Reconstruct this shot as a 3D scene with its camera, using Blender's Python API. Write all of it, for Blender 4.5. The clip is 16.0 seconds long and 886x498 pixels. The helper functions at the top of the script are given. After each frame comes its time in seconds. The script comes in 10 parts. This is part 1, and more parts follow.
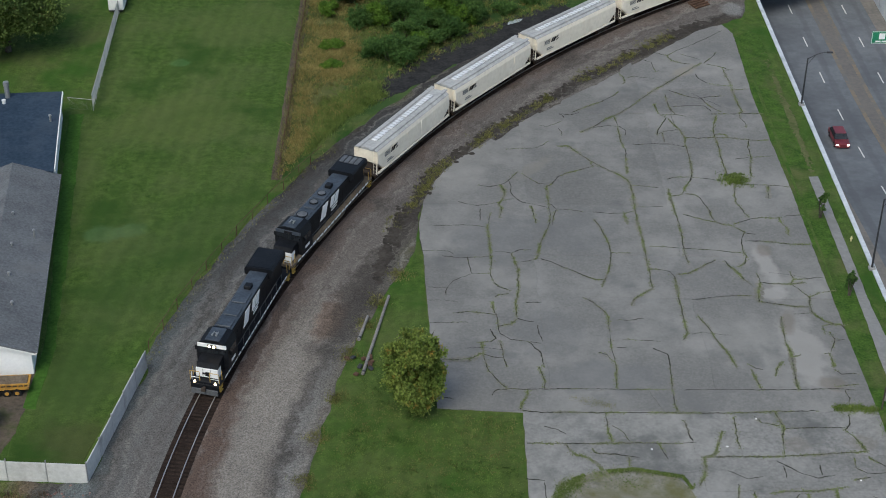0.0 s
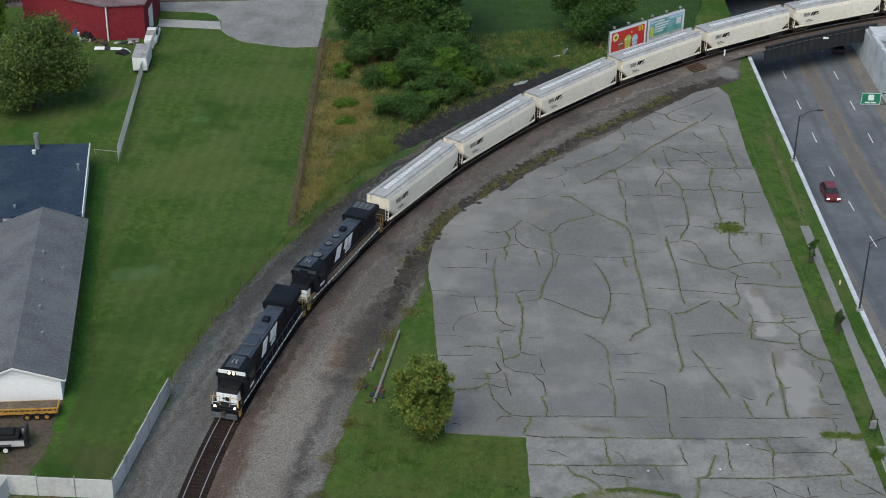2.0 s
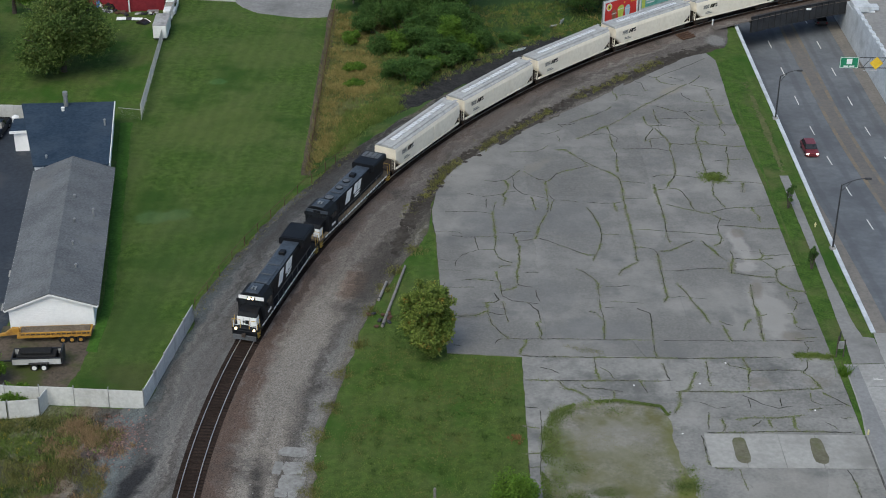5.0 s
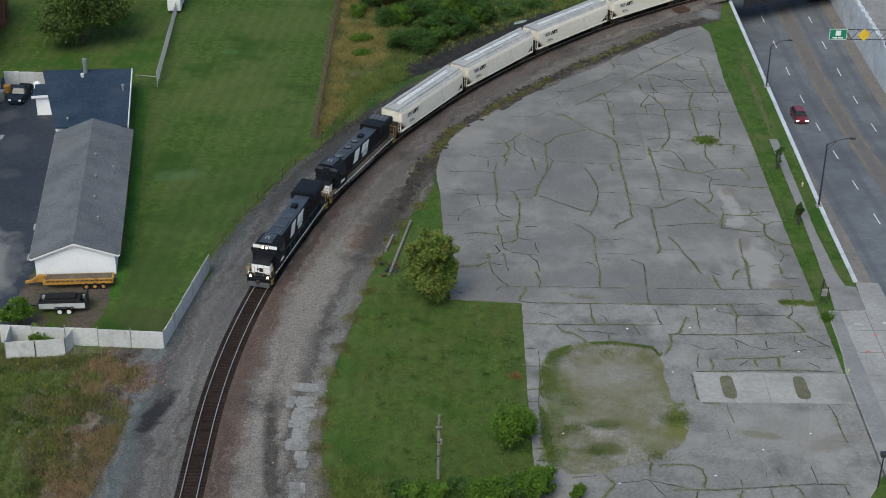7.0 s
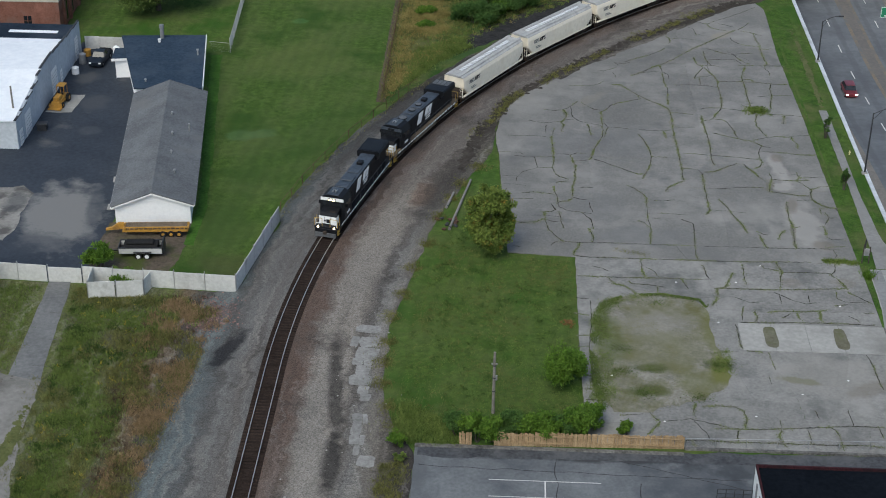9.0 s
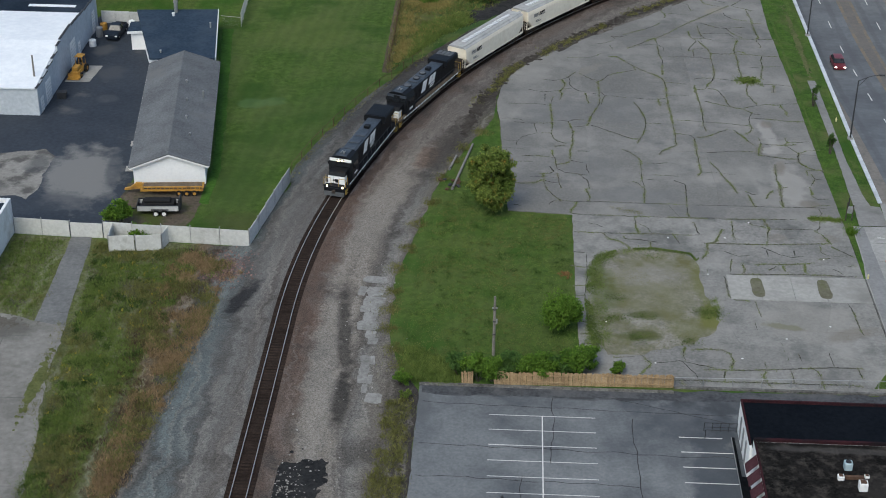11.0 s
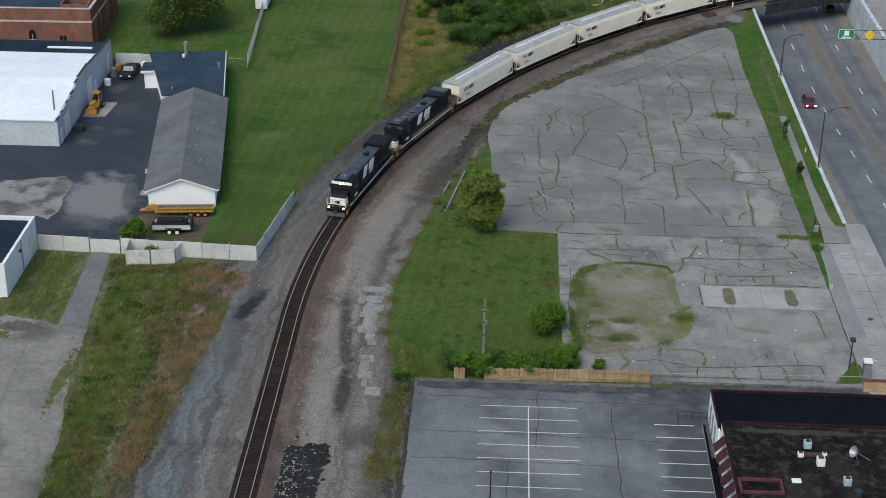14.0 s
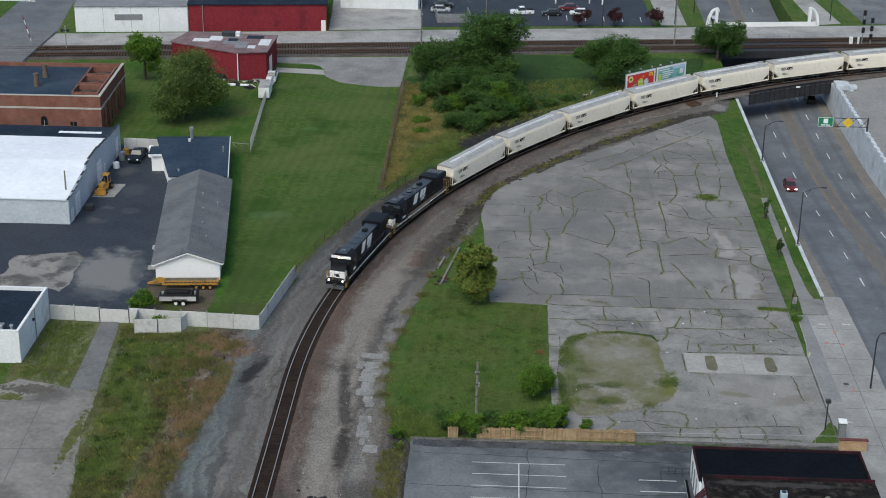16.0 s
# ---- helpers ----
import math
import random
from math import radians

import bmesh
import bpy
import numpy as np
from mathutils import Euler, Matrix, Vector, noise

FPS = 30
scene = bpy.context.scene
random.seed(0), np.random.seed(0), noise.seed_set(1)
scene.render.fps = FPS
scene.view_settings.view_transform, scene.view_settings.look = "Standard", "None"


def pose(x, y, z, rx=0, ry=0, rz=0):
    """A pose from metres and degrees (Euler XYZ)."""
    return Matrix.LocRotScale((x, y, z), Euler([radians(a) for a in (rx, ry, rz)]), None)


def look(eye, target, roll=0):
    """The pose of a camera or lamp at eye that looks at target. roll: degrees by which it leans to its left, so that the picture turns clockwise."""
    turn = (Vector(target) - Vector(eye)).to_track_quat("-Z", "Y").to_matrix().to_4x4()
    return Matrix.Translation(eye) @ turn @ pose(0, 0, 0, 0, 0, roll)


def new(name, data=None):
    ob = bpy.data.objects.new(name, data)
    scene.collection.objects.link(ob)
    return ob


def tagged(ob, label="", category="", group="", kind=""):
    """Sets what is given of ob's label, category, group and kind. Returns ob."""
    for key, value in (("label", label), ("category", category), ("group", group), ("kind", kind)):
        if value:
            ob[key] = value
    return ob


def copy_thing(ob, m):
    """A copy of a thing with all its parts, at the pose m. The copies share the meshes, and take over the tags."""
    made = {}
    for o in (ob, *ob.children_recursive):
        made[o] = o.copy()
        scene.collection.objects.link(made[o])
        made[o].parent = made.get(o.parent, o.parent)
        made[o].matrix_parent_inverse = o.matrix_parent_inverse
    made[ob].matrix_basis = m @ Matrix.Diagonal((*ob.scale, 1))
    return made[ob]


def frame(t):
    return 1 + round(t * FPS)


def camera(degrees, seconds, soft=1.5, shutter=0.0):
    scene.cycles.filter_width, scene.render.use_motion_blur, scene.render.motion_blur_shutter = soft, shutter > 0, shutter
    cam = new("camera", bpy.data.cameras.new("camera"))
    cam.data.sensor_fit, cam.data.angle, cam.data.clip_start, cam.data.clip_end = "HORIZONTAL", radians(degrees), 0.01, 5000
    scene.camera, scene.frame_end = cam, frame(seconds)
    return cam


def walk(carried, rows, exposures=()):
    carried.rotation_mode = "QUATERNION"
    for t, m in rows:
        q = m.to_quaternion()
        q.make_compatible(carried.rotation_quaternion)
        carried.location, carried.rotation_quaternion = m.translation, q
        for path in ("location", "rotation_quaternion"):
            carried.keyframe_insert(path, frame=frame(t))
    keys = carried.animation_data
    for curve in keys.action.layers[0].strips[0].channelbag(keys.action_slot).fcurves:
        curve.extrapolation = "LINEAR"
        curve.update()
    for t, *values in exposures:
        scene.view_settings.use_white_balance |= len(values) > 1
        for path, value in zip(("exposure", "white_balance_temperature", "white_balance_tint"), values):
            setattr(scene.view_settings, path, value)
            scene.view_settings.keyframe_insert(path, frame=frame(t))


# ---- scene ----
cam = camera(30.95, 16.0, soft=1.0)
PATH = [
    (0.0, look((0.07, -83.06, 91.34), (1.129, 1.607, 38.136), 0.68)),
    (0.5, look((0.10, -85.74, 91.29), (0.998, -0.298, 39.341), 0.66)),
    (1.0, look((-0.12, -88.18, 91.46), (0.749, -2.090, 40.583), 0.81)),
    (1.5, look((-0.11, -90.72, 91.57), (0.617, -3.950, 41.873), 0.77)),
    (2.0, look((-0.11, -93.43, 91.30), (0.473, -5.920, 42.902), 0.83)),
    (2.5, look((-0.22, -96.09, 91.29), (0.265, -8.278, 43.443), 0.88)),
    (3.0, look((0.03, -98.68, 91.37), (0.277, -10.867, 43.520), 0.72)),
    (3.5, look((0.16, -101.20, 91.38), (0.242, -13.439, 43.445), 0.66)),
    (4.0, look((0.07, -103.87, 91.16), (0.253, -16.087, 43.257), 0.66)),
    (6.5, look((0.19, -116.88, 91.27), (0.539, -29.265, 43.063), 0.75)),
    (7.0, look((0.01, -119.64, 91.20), (0.143, -32.004, 43.028), 0.78)),
    (7.5, look((0.07, -122.30, 91.28), (-0.462, -34.695, 43.066), 0.78)),
    (8.0, look((0.14, -124.77, 91.21), (-1.460, -37.198, 42.957), 0.74)),
    (8.5, look((0.08, -127.44, 91.42), (-2.485, -39.959, 43.039), 0.71)),
    (9.0, look((0.01, -129.89, 91.45), (-3.406, -42.499, 42.958), 0.71)),
    (9.5, look((0.20, -132.56, 91.48), (-3.506, -45.208, 42.955), 0.68)),
    (10.0, look((0.27, -135.18, 91.50), (-3.396, -47.860, 42.904), 0.69)),
    (12.5, look((0.85, -148.25, 91.58), (-2.631, -60.630, 43.519), 0.74)),
    (13.0, look((0.96, -150.92, 91.55), (-2.467, -62.869, 44.268), 0.79)),
    (13.5, look((1.24, -153.55, 91.72), (-2.246, -64.824, 45.717), 0.76)),
    (14.0, look((1.36, -156.23, 91.69), (-2.090, -66.733, 47.222), 0.76)),
    (14.5, look((1.44, -158.86, 91.70), (-1.979, -68.596, 48.791), 0.83)),
    (15.0, look((1.67, -161.49, 91.79), (-1.777, -70.510, 50.423), 0.81)),
    (15.5, look((1.80, -164.15, 91.73), (-1.613, -72.455, 51.986), 0.86)),
    (16.0, look((1.98, -166.71, 91.71), (-1.415, -74.487, 53.192), 0.88)),
]
walk(cam, PATH, exposures=((0.0, 0.2, 6320, 5), (16.0, 0.2, 6320, 5)))
# ==== world ====
world = bpy.data.worlds.new("sky")
scene.world = world
world.use_nodes = True
wn, wl = world.node_tree.nodes, world.node_tree.links
sky = wn.new("ShaderNodeTexSky")
sky.sky_type, sky.sun_disc = "NISHITA", False
SUN_EL, SUN_AZ = radians(52), radians(205)
sky.sun_elevation, sky.sun_rotation = SUN_EL, SUN_AZ
sky.air_density, sky.dust_density, sky.ozone_density = 1.0, 2.6, 1.2
wl.new(sky.outputs[0], wn["Background"].inputs[0])
wn["Background"].inputs[1].default_value = 0.135
sun_data = bpy.data.lights.new("sun", "SUN")
sun_data.energy, sun_data.angle, sun_data.color = 1.5, radians(40), (1.0, 0.97, 0.88)
sun = new("sun", sun_data)
sun.matrix_world = look((0, 0, 0), (-math.sin(SUN_AZ) * math.cos(SUN_EL), -math.cos(SUN_AZ) * math.cos(SUN_EL), -math.sin(SUN_EL)))



# ==== materials ====
def mat(name, dark, light, big=0.15, fine=3.0, rough=0.85, bump=0.3, metal=0.0, third=None, third_scale=0.05,
        third_amount=0.55, local=False, detail=6.0, vary=0.0, spread=0.25, bump_scale=None, island=0.0, third_edge=0.08, spec=None, stripe=None, patch=None, blots=()):
    """A surface of two tones mixed at two scales, an optional third tone in broad patches, and fine relief."""
    m = bpy.data.materials.new(name)
    m.use_nodes = True
    n, l = m.node_tree.nodes, m.node_tree.links
    bsdf = n["Principled BSDF"]
    if local:
        where = n.new("ShaderNodeTexCoord").outputs["Object"]
    else:
        where = n.new("ShaderNodeNewGeometry").outputs["Position"]

    def tex(scale, det):
        t = n.new("ShaderNodeTexNoise")
        t.inputs["Scale"].default_value, t.inputs["Detail"].default_value = scale, det
        t.inputs["Roughness"].default_value = 0.62
        l.new(where, t.inputs["Vector"])
        return t.outputs["Fac"]

    def ramp(fac, lo, hi):
        r = n.new("ShaderNodeMapRange")
        r.inputs[1].default_value, r.inputs[2].default_value = lo, hi
        l.new(fac, r.inputs[0])
        return r.outputs[0]

    def mix(fac, a, b):
        x = n.new("ShaderNodeMix")
        x.data_type = "RGBA"
        if isinstance(fac, float):
            x.inputs[0].default_value = fac
        else:
            l.new(fac, x.inputs[0])
        for slot, v in ((6, a), (7, b)):
            if isinstance(v, tuple):
                x.inputs[slot].default_value = (*v, 1)
            else:
                l.new(v, x.inputs[slot])
        return x.outputs[2]

    small = tex(fine, 4.0)
    both = n.new("ShaderNodeMath")
    both.operation = "ADD"
    l.new(tex(big, detail), both.inputs[0])
    l.new(small, both.inputs[1])
    colour = mix(ramp(both.outputs[0], 1 - spread, 1 + spread), dark, light)
    if third:
        colour = mix(ramp(tex(third_scale, 8.0), third_amount - third_edge, third_amount + third_edge), colour, third)
    if patch:
        colour = mix(ramp(tex(patch[1], 9.0), patch[2] - 0.07, patch[2] + 0.07), colour, patch[0])
    for cx, cy, rx, ry, spin, tone, amount in blots:
        put = n.new("ShaderNodeMapping")
        put.vector_type = "TEXTURE"
        put.inputs["Location"].default_value, put.inputs["Rotation"].default_value, put.inputs["Scale"].default_value = (cx, cy, 0), (0, 0, radians(spin)), (rx, ry, 1000)
        l.new(where, put.inputs["Vector"])
        far = n.new("ShaderNodeVectorMath")
        far.operation = "LENGTH"
        l.new(put.outputs[0], far.inputs[0])
        rag = n.new("ShaderNodeMath")
        rag.operation, rag.inputs[1].default_value = "MULTIPLY_ADD", 1.8
        l.new(tex(0.45, 8.0), rag.inputs[0])
        l.new(far.outputs["Value"], rag.inputs[2])
        soft = ramp(rag.outputs[0], 2.05, 1.55)
        soft.node.inputs[4].default_value = amount
        colour = mix(soft, colour, tone)
    if stripe:
        turn = n.new("ShaderNodeMapping")
        turn.inputs["Rotation"].default_value = (0, 0, radians(stripe[0]))
        l.new(where, turn.inputs["Vector"])
        wave = n.new("ShaderNodeTexWave")
        wave.inputs["Scale"].default_value, wave.inputs["Distortion"].default_value = 0.314 / stripe[1], 2.5
        wave.inputs["Detail"].default_value, wave.inputs["Detail Scale"].default_value = 3.0, 2.0
        l.new(turn.outputs[0], wave.inputs["Vector"])
        swath = n.new("ShaderNodeHueSaturation")
        l.new(ramp(wave.outputs["Fac"], 0, 1), swath.inputs["Value"])
        edge = swath.inputs["Value"].links[0].from_node
        edge.inputs[3].default_value, edge.inputs[4].default_value = 1 - stripe[2], 1 + stripe[2]
        l.new(colour, swath.inputs["Color"])
        colour = swath.outputs["Color"]
    if vary or island:
        src = n.new("ShaderNodeObjectInfo").outputs["Random"] if vary else n.new("ShaderNodeNewGeometry").outputs["Random Per Island"]
        hsv = n.new("ShaderNodeHueSaturation")
        amount = vary or island
        l.new(ramp(src, 0, 1), hsv.inputs["Value"])
        hsv.inputs["Value"].links[0].from_node.inputs[3].default_value = 1 - amount
        hsv.inputs["Value"].links[0].from_node.inputs[4].default_value = 1 + amount
        l.new(colour, hsv.inputs["Color"])
        colour = hsv.outputs["Color"]
    l.new(colour, bsdf.inputs["Base Color"])
    bsdf.inputs["Roughness"].default_value, bsdf.inputs["Metallic"].default_value = rough, metal
    bsdf.inputs["Specular IOR Level"].default_value = spec if spec is not None else (0.5 if rough < 0.7 else (0.25 if rough < 0.8 else 0.12))
    if bump:
        b = n.new("ShaderNodeBump")
        b.inputs["Strength"].default_value, b.inputs["Distance"].default_value = bump, 0.05
        l.new(tex(bump_scale or fine * 3, 3.0), b.inputs["Height"])
        l.new(b.outputs[0], bsdf.inputs["Normal"])
    return m


def leafy(m, share=0.35):
    """Makes a surface thin, so that part of the light passes through it."""
    n, l = m.node_tree.nodes, m.node_tree.links
    bsdf, end = n["Principled BSDF"], n["Material Output"]
    thin, both = n.new("ShaderNodeBsdfTranslucent"), n.new("ShaderNodeMixShader")
    both.inputs[0].default_value = share
    l.new(bsdf.inputs["Base Color"].links[0].from_socket, thin.inputs["Color"])
    l.new(bsdf.outputs[0], both.inputs[1])
    l.new(thin.outputs[0], both.inputs[2])
    l.new(both.outputs[0], end.inputs["Surface"])
    return m


def glow(name, colour, strength):
    m = bpy.data.materials.new(name)
    m.use_nodes = True
    b = m.node_tree.nodes["Principled BSDF"]
    b.inputs["Base Color"].default_value = (*colour, 1)
    b.inputs["Emission Color"].default_value = (*colour, 1)
    b.inputs["Emission Strength"].default_value = strength
    return m


WORNTONE, BROWNTONE, DARKTONE = (0.30, 0.288, 0.268), (0.165, 0.145, 0.122), (0.140, 0.141, 0.142)
LOTBLOTS = ((37.1, 43.8, 2.2, 6.4, 4, WORNTONE, 0.75), (36.1, 59.2, 1.0, 4.6, 8, WORNTONE, 0.7), (35.9, 53.6, 1.7, 1.2, 0, WORNTONE, 0.7), (36.4, 48.6, 0.9, 2.0, -10, BROWNTONE, 0.6), (36.4, 62.4, 0.9, 1.2, 0, BROWNTONE, 0.6),
            (27.0, 45.0, 1.6, 1.3, 20, WORNTONE, 0.35), (38.8, 38.6, 1.4, 1.2, 0, BROWNTONE, 0.6), (8.0, 64.0, 5.0, 5.5, 0, DARKTONE, 0.45), (16.5, 66.0, 4.6, 5.5, 0, DARKTONE, 0.4), (12.0, 47.0, 4.0, 4.0, 0, DARKTONE, 0.35), (17.0, 39.5, 6.5, 2.4, 0, DARKTONE, 0.5),
            (33.5, 106.0, 2.4, 1.0, 45, (0.235, 0.212, 0.17), 0.6), (12.5, 80.0, 3.6, 1.0, 50, (0.225, 0.21, 0.18), 0.45), (34.5, 10.5, 6.0, 4.2, 0, (0.27, 0.258, 0.235), 0.5), (38.8, 8.0, 3.2, 1.2, 25, BROWNTONE, 0.5), (31.5, 9.2, 2.2, 0.7, -12, (0.15, 0.145, 0.085), 0.6),
            (33.4, 29.4, 1.4, 1.1, 0, BROWNTONE, 0.4), (39.6, 29.6, 1.5, 1.2, 0, BROWNTONE, 0.4))
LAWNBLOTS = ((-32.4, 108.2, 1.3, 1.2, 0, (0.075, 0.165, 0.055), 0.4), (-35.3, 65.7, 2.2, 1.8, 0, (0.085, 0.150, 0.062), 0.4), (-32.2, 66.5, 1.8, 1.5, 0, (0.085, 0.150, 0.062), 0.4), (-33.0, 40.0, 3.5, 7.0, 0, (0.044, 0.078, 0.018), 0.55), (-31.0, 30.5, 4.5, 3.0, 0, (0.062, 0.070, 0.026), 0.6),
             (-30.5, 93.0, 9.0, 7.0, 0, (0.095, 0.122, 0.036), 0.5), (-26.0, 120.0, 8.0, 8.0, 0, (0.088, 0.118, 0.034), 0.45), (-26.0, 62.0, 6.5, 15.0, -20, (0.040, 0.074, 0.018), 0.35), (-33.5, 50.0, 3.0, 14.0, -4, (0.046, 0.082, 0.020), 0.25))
GRASS = mat("grass", (0.030, 0.064, 0.011), (0.086, 0.142, 0.027), 1.3, 7.0, 0.92, 1.0, third=(0.092, 0.112, 0.036), third_scale=0.15, third_amount=0.57, spread=0.20, third_edge=0.2, stripe=(4, 1.7, 0.05), patch=((0.038, 0.090, 0.013), 0.12, 0.57))
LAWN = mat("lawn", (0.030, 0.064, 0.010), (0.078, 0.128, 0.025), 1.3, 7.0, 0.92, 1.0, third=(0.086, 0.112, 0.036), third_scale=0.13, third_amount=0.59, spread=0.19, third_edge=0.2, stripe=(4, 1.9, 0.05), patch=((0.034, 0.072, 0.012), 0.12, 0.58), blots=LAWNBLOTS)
SCRUB = mat("scrub_grass", (0.030, 0.060, 0.013), (0.086, 0.122, 0.034), 0.16, 2.4, 0.95, 0.9, third=(0.115, 0.116, 0.044), third_scale=0.08, third_amount=0.60, spread=0.20, third_edge=0.12, patch=((0.026, 0.062, 0.012), 0.14, 0.55), blots=((-13.8, 106.0, 4.5, 22.0, 0, (0.140, 0.124, 0.050), 0.5), (14.0, 134.0, 19.0, 11.0, 30, (0.028, 0.064, 0.018), 0.85), (-3.0, 100.0, 6.0, 9.0, -30, (0.050, 0.086, 0.028), 0.7)))
OIL = mat("cinder_patch", (0.010, 0.010, 0.011), (0.034, 0.034, 0.034), 0.6, 3.0, 0.9, 0.6, third=(0.24, 0.22, 0.20), third_scale=0.8, third_amount=0.64, third_edge=0.03)
SLAB = mat("old_asphalt", (0.140, 0.137, 0.130), (0.216, 0.211, 0.199), 0.10, 4.0, 0.9, 0.3, third=(0.255, 0.248, 0.231), third_scale=0.10, third_amount=0.60, spread=0.34, vary=0.06, third_edge=0.12, patch=((0.142, 0.141, 0.138), 0.13, 0.62), blots=LOTBLOTS)
SLABPALE = mat("bleached_asphalt", (0.148, 0.146, 0.138), (0.260, 0.254, 0.239), 0.12, 3.2, 0.9, 0.3, third=(0.288, 0.280, 0.261), third_scale=0.14, third_amount=0.60, spread=0.28, vary=0.08, third_edge=0.10, patch=((0.126, 0.126, 0.121), 0.16, 0.60), blots=LOTBLOTS)
SLABREST = mat("old_asphalt_rest", (0.140, 0.137, 0.130), (0.216, 0.211, 0.199), 0.10, 4.0, 0.9, 0.3, third=(0.255, 0.248, 0.231), third_scale=0.10, third_amount=0.60, spread=0.34, island=0.06, third_edge=0.12, patch=((0.142, 0.141, 0.138), 0.13, 0.62), blots=LOTBLOTS)
CONCRETE = mat("pale_concrete", (0.265, 0.26, 0.243), (0.365, 0.357, 0.336), 0.12, 2.0, 0.9, 0.2, third=(0.215, 0.21, 0.196), third_scale=0.2, third_amount=0.58, third_edge=0.12, vary=0.10)
GRAVEL = mat("gravel_bed", (0.14, 0.134, 0.110), (0.275, 0.262, 0.224), 0.3, 3.0, 0.95, 0.5, third=(0.125, 0.122, 0.056), third_scale=0.25, third_amount=0.53, third_edge=0.12, blots=((23.6, 18.0, 1.4, 5.0, 0, (0.135, 0.138, 0.058), 0.65), (21.0, 8.0, 2.6, 2.2, 0, (0.130, 0.134, 0.060), 0.5), (24.0, 10.5, 1.6, 2.6, 0, (0.135, 0.140, 0.042), 0.85), (16.5, 10.6, 2.2, 0.9, 0, (0.075, 0.090, 0.030), 0.7), (15.5, 6.2, 2.8, 1.1, 10, (0.080, 0.092, 0.032), 0.7), (12.0, 16.0, 1.8, 6.0, 0, (0.080, 0.102, 0.034), 0.6), (17.5, 19.5, 5.0, 3.5, 0, (0.225, 0.215, 0.19), 0.5), (18.5, 14.0, 5.0, 4.5, 0, (0.150, 0.148, 0.085), 0.5)))
CRACKSOIL = mat("crack_soil", (0.035, 0.035, 0.028), (0.065, 0.062, 0.045), 0.3, 2.0, 0.95, 0.5, third=(0.075, 0.100, 0.028), third_scale=0.13, third_amount=0.46, third_edge=0.05)
MOSS = mat("joint_moss", (0.090, 0.110, 0.040), (0.165, 0.186, 0.086), 0.8, 5.0, 0.95, 0.4, third=(0.160, 0.154, 0.126), third_scale=0.6, third_amount=0.53)
BEDDARK = mat("dark_track_bed", (0.016, 0.011, 0.009), (0.052, 0.037, 0.030), 0.4, 5.0, 0.95, 0.7, spec=0.04)
ROAD = mat("road_asphalt", (0.118, 0.127, 0.139), (0.180, 0.190, 0.203), 0.10, 1.2, 0.85, 0.15, third=(0.096, 0.102, 0.112), third_scale=0.12, third_amount=0.56, spread=0.32, third_edge=0.14, blots=tuple((x, 85.0, r, 130.0, 0, tone, 0.45) for x, r, tone in ((50.6, 0.5, (0.095, 0.10, 0.11)), (55.6, 0.55, (0.098, 0.103, 0.113)), (61.0, 0.5, (0.095, 0.10, 0.11)), (64.6, 0.5, (0.10, 0.105, 0.115)))))
LOTASPH = mat("car_park_asphalt", (0.128, 0.136, 0.143), (0.215, 0.223, 0.228), 0.13, 3.0, 0.88, 0.2, third=(0.055, 0.062, 0.072), third_scale=0.09, third_amount=0.57, spread=0.32, third_edge=0.16, blots=((22.0, -22.0, 3.4, 16.0, 0, (0.050, 0.058, 0.070), 0.75), (20.0, -9.0, 4.5, 5.0, 0, (0.062, 0.068, 0.078), 0.6), (8.0, -5.2, 16.0, 0.9, 0, (0.035, 0.036, 0.038), 0.8), (30.0, -6.0, 14.0, 2.4, 0, (0.050, 0.054, 0.060), 0.7), (-6.8, -7.0, 1.0, 4.0, 0, (0.10, 0.105, 0.11), 0.5)))
YARD = mat("yard_asphalt", (0.020, 0.026, 0.036), (0.046, 0.055, 0.070), 0.14, 1.8, 0.75, 0.15, third=(0.10, 0.10, 0.10), third_scale=0.11, third_amount=0.67, spread=0.34, third_edge=0.06, blots=((-53.6, 41.5, 5.0, 9.0, 8, (0.215, 0.21, 0.20), 0.8), (-54.5, 34.0, 3.6, 2.6, 0, (0.045, 0.052, 0.064), 0.6), (-50.0, 44.0, 1.0, 5.0, 6, (0.050, 0.058, 0.070), 0.6), (-57.5, 75.0, 2.0, 3.0, 0, (0.075, 0.078, 0.082), 0.5), (-60.5, 84.0, 1.6, 2.2, 0, (0.11, 0.108, 0.102), 0.5), (-56.0, 66.0, 1.6, 1.6, 0, (0.070, 0.075, 0.082), 0.5)))
PAINT = mat("road_paint", (0.50, 0.50, 0.48), (0.70, 0.70, 0.67), 0.8, 6.0, 0.7, 0.05)
TIE = mat("tie_wood", (0.012, 0.009, 0.007), (0.038, 0.028, 0.023), 1.0, 12.0, 0.9, 0.4, vary=0.25, spec=0.04)
TIEREST = mat("tie_wood_rest", (0.014, 0.011, 0.009), (0.041, 0.031, 0.026), 1.0, 12.0, 0.9, 0.4, island=0.25, spec=0.04)
RAIL = mat("rail_steel", (0.50, 0.48, 0.46), (0.62, 0.60, 0.58), 2.0, 10.0, 0.30, 0.1, metal=0.7)
RUST = mat("rusted_steel", (0.06, 0.035, 0.025), (0.13, 0.08, 0.055), 2.0, 10.0, 0.8, 0.3)
DARKSTEEL = mat("dark_steel", (0.014, 0.015, 0.017), (0.035, 0.036, 0.04), 0.8, 6.0, 0.6, 0.2)
GALV = mat("galvanised_steel", (0.30, 0.30, 0.30), (0.42, 0.42, 0.42), 2.0, 10.0, 0.45, 0.1, metal=0.6)
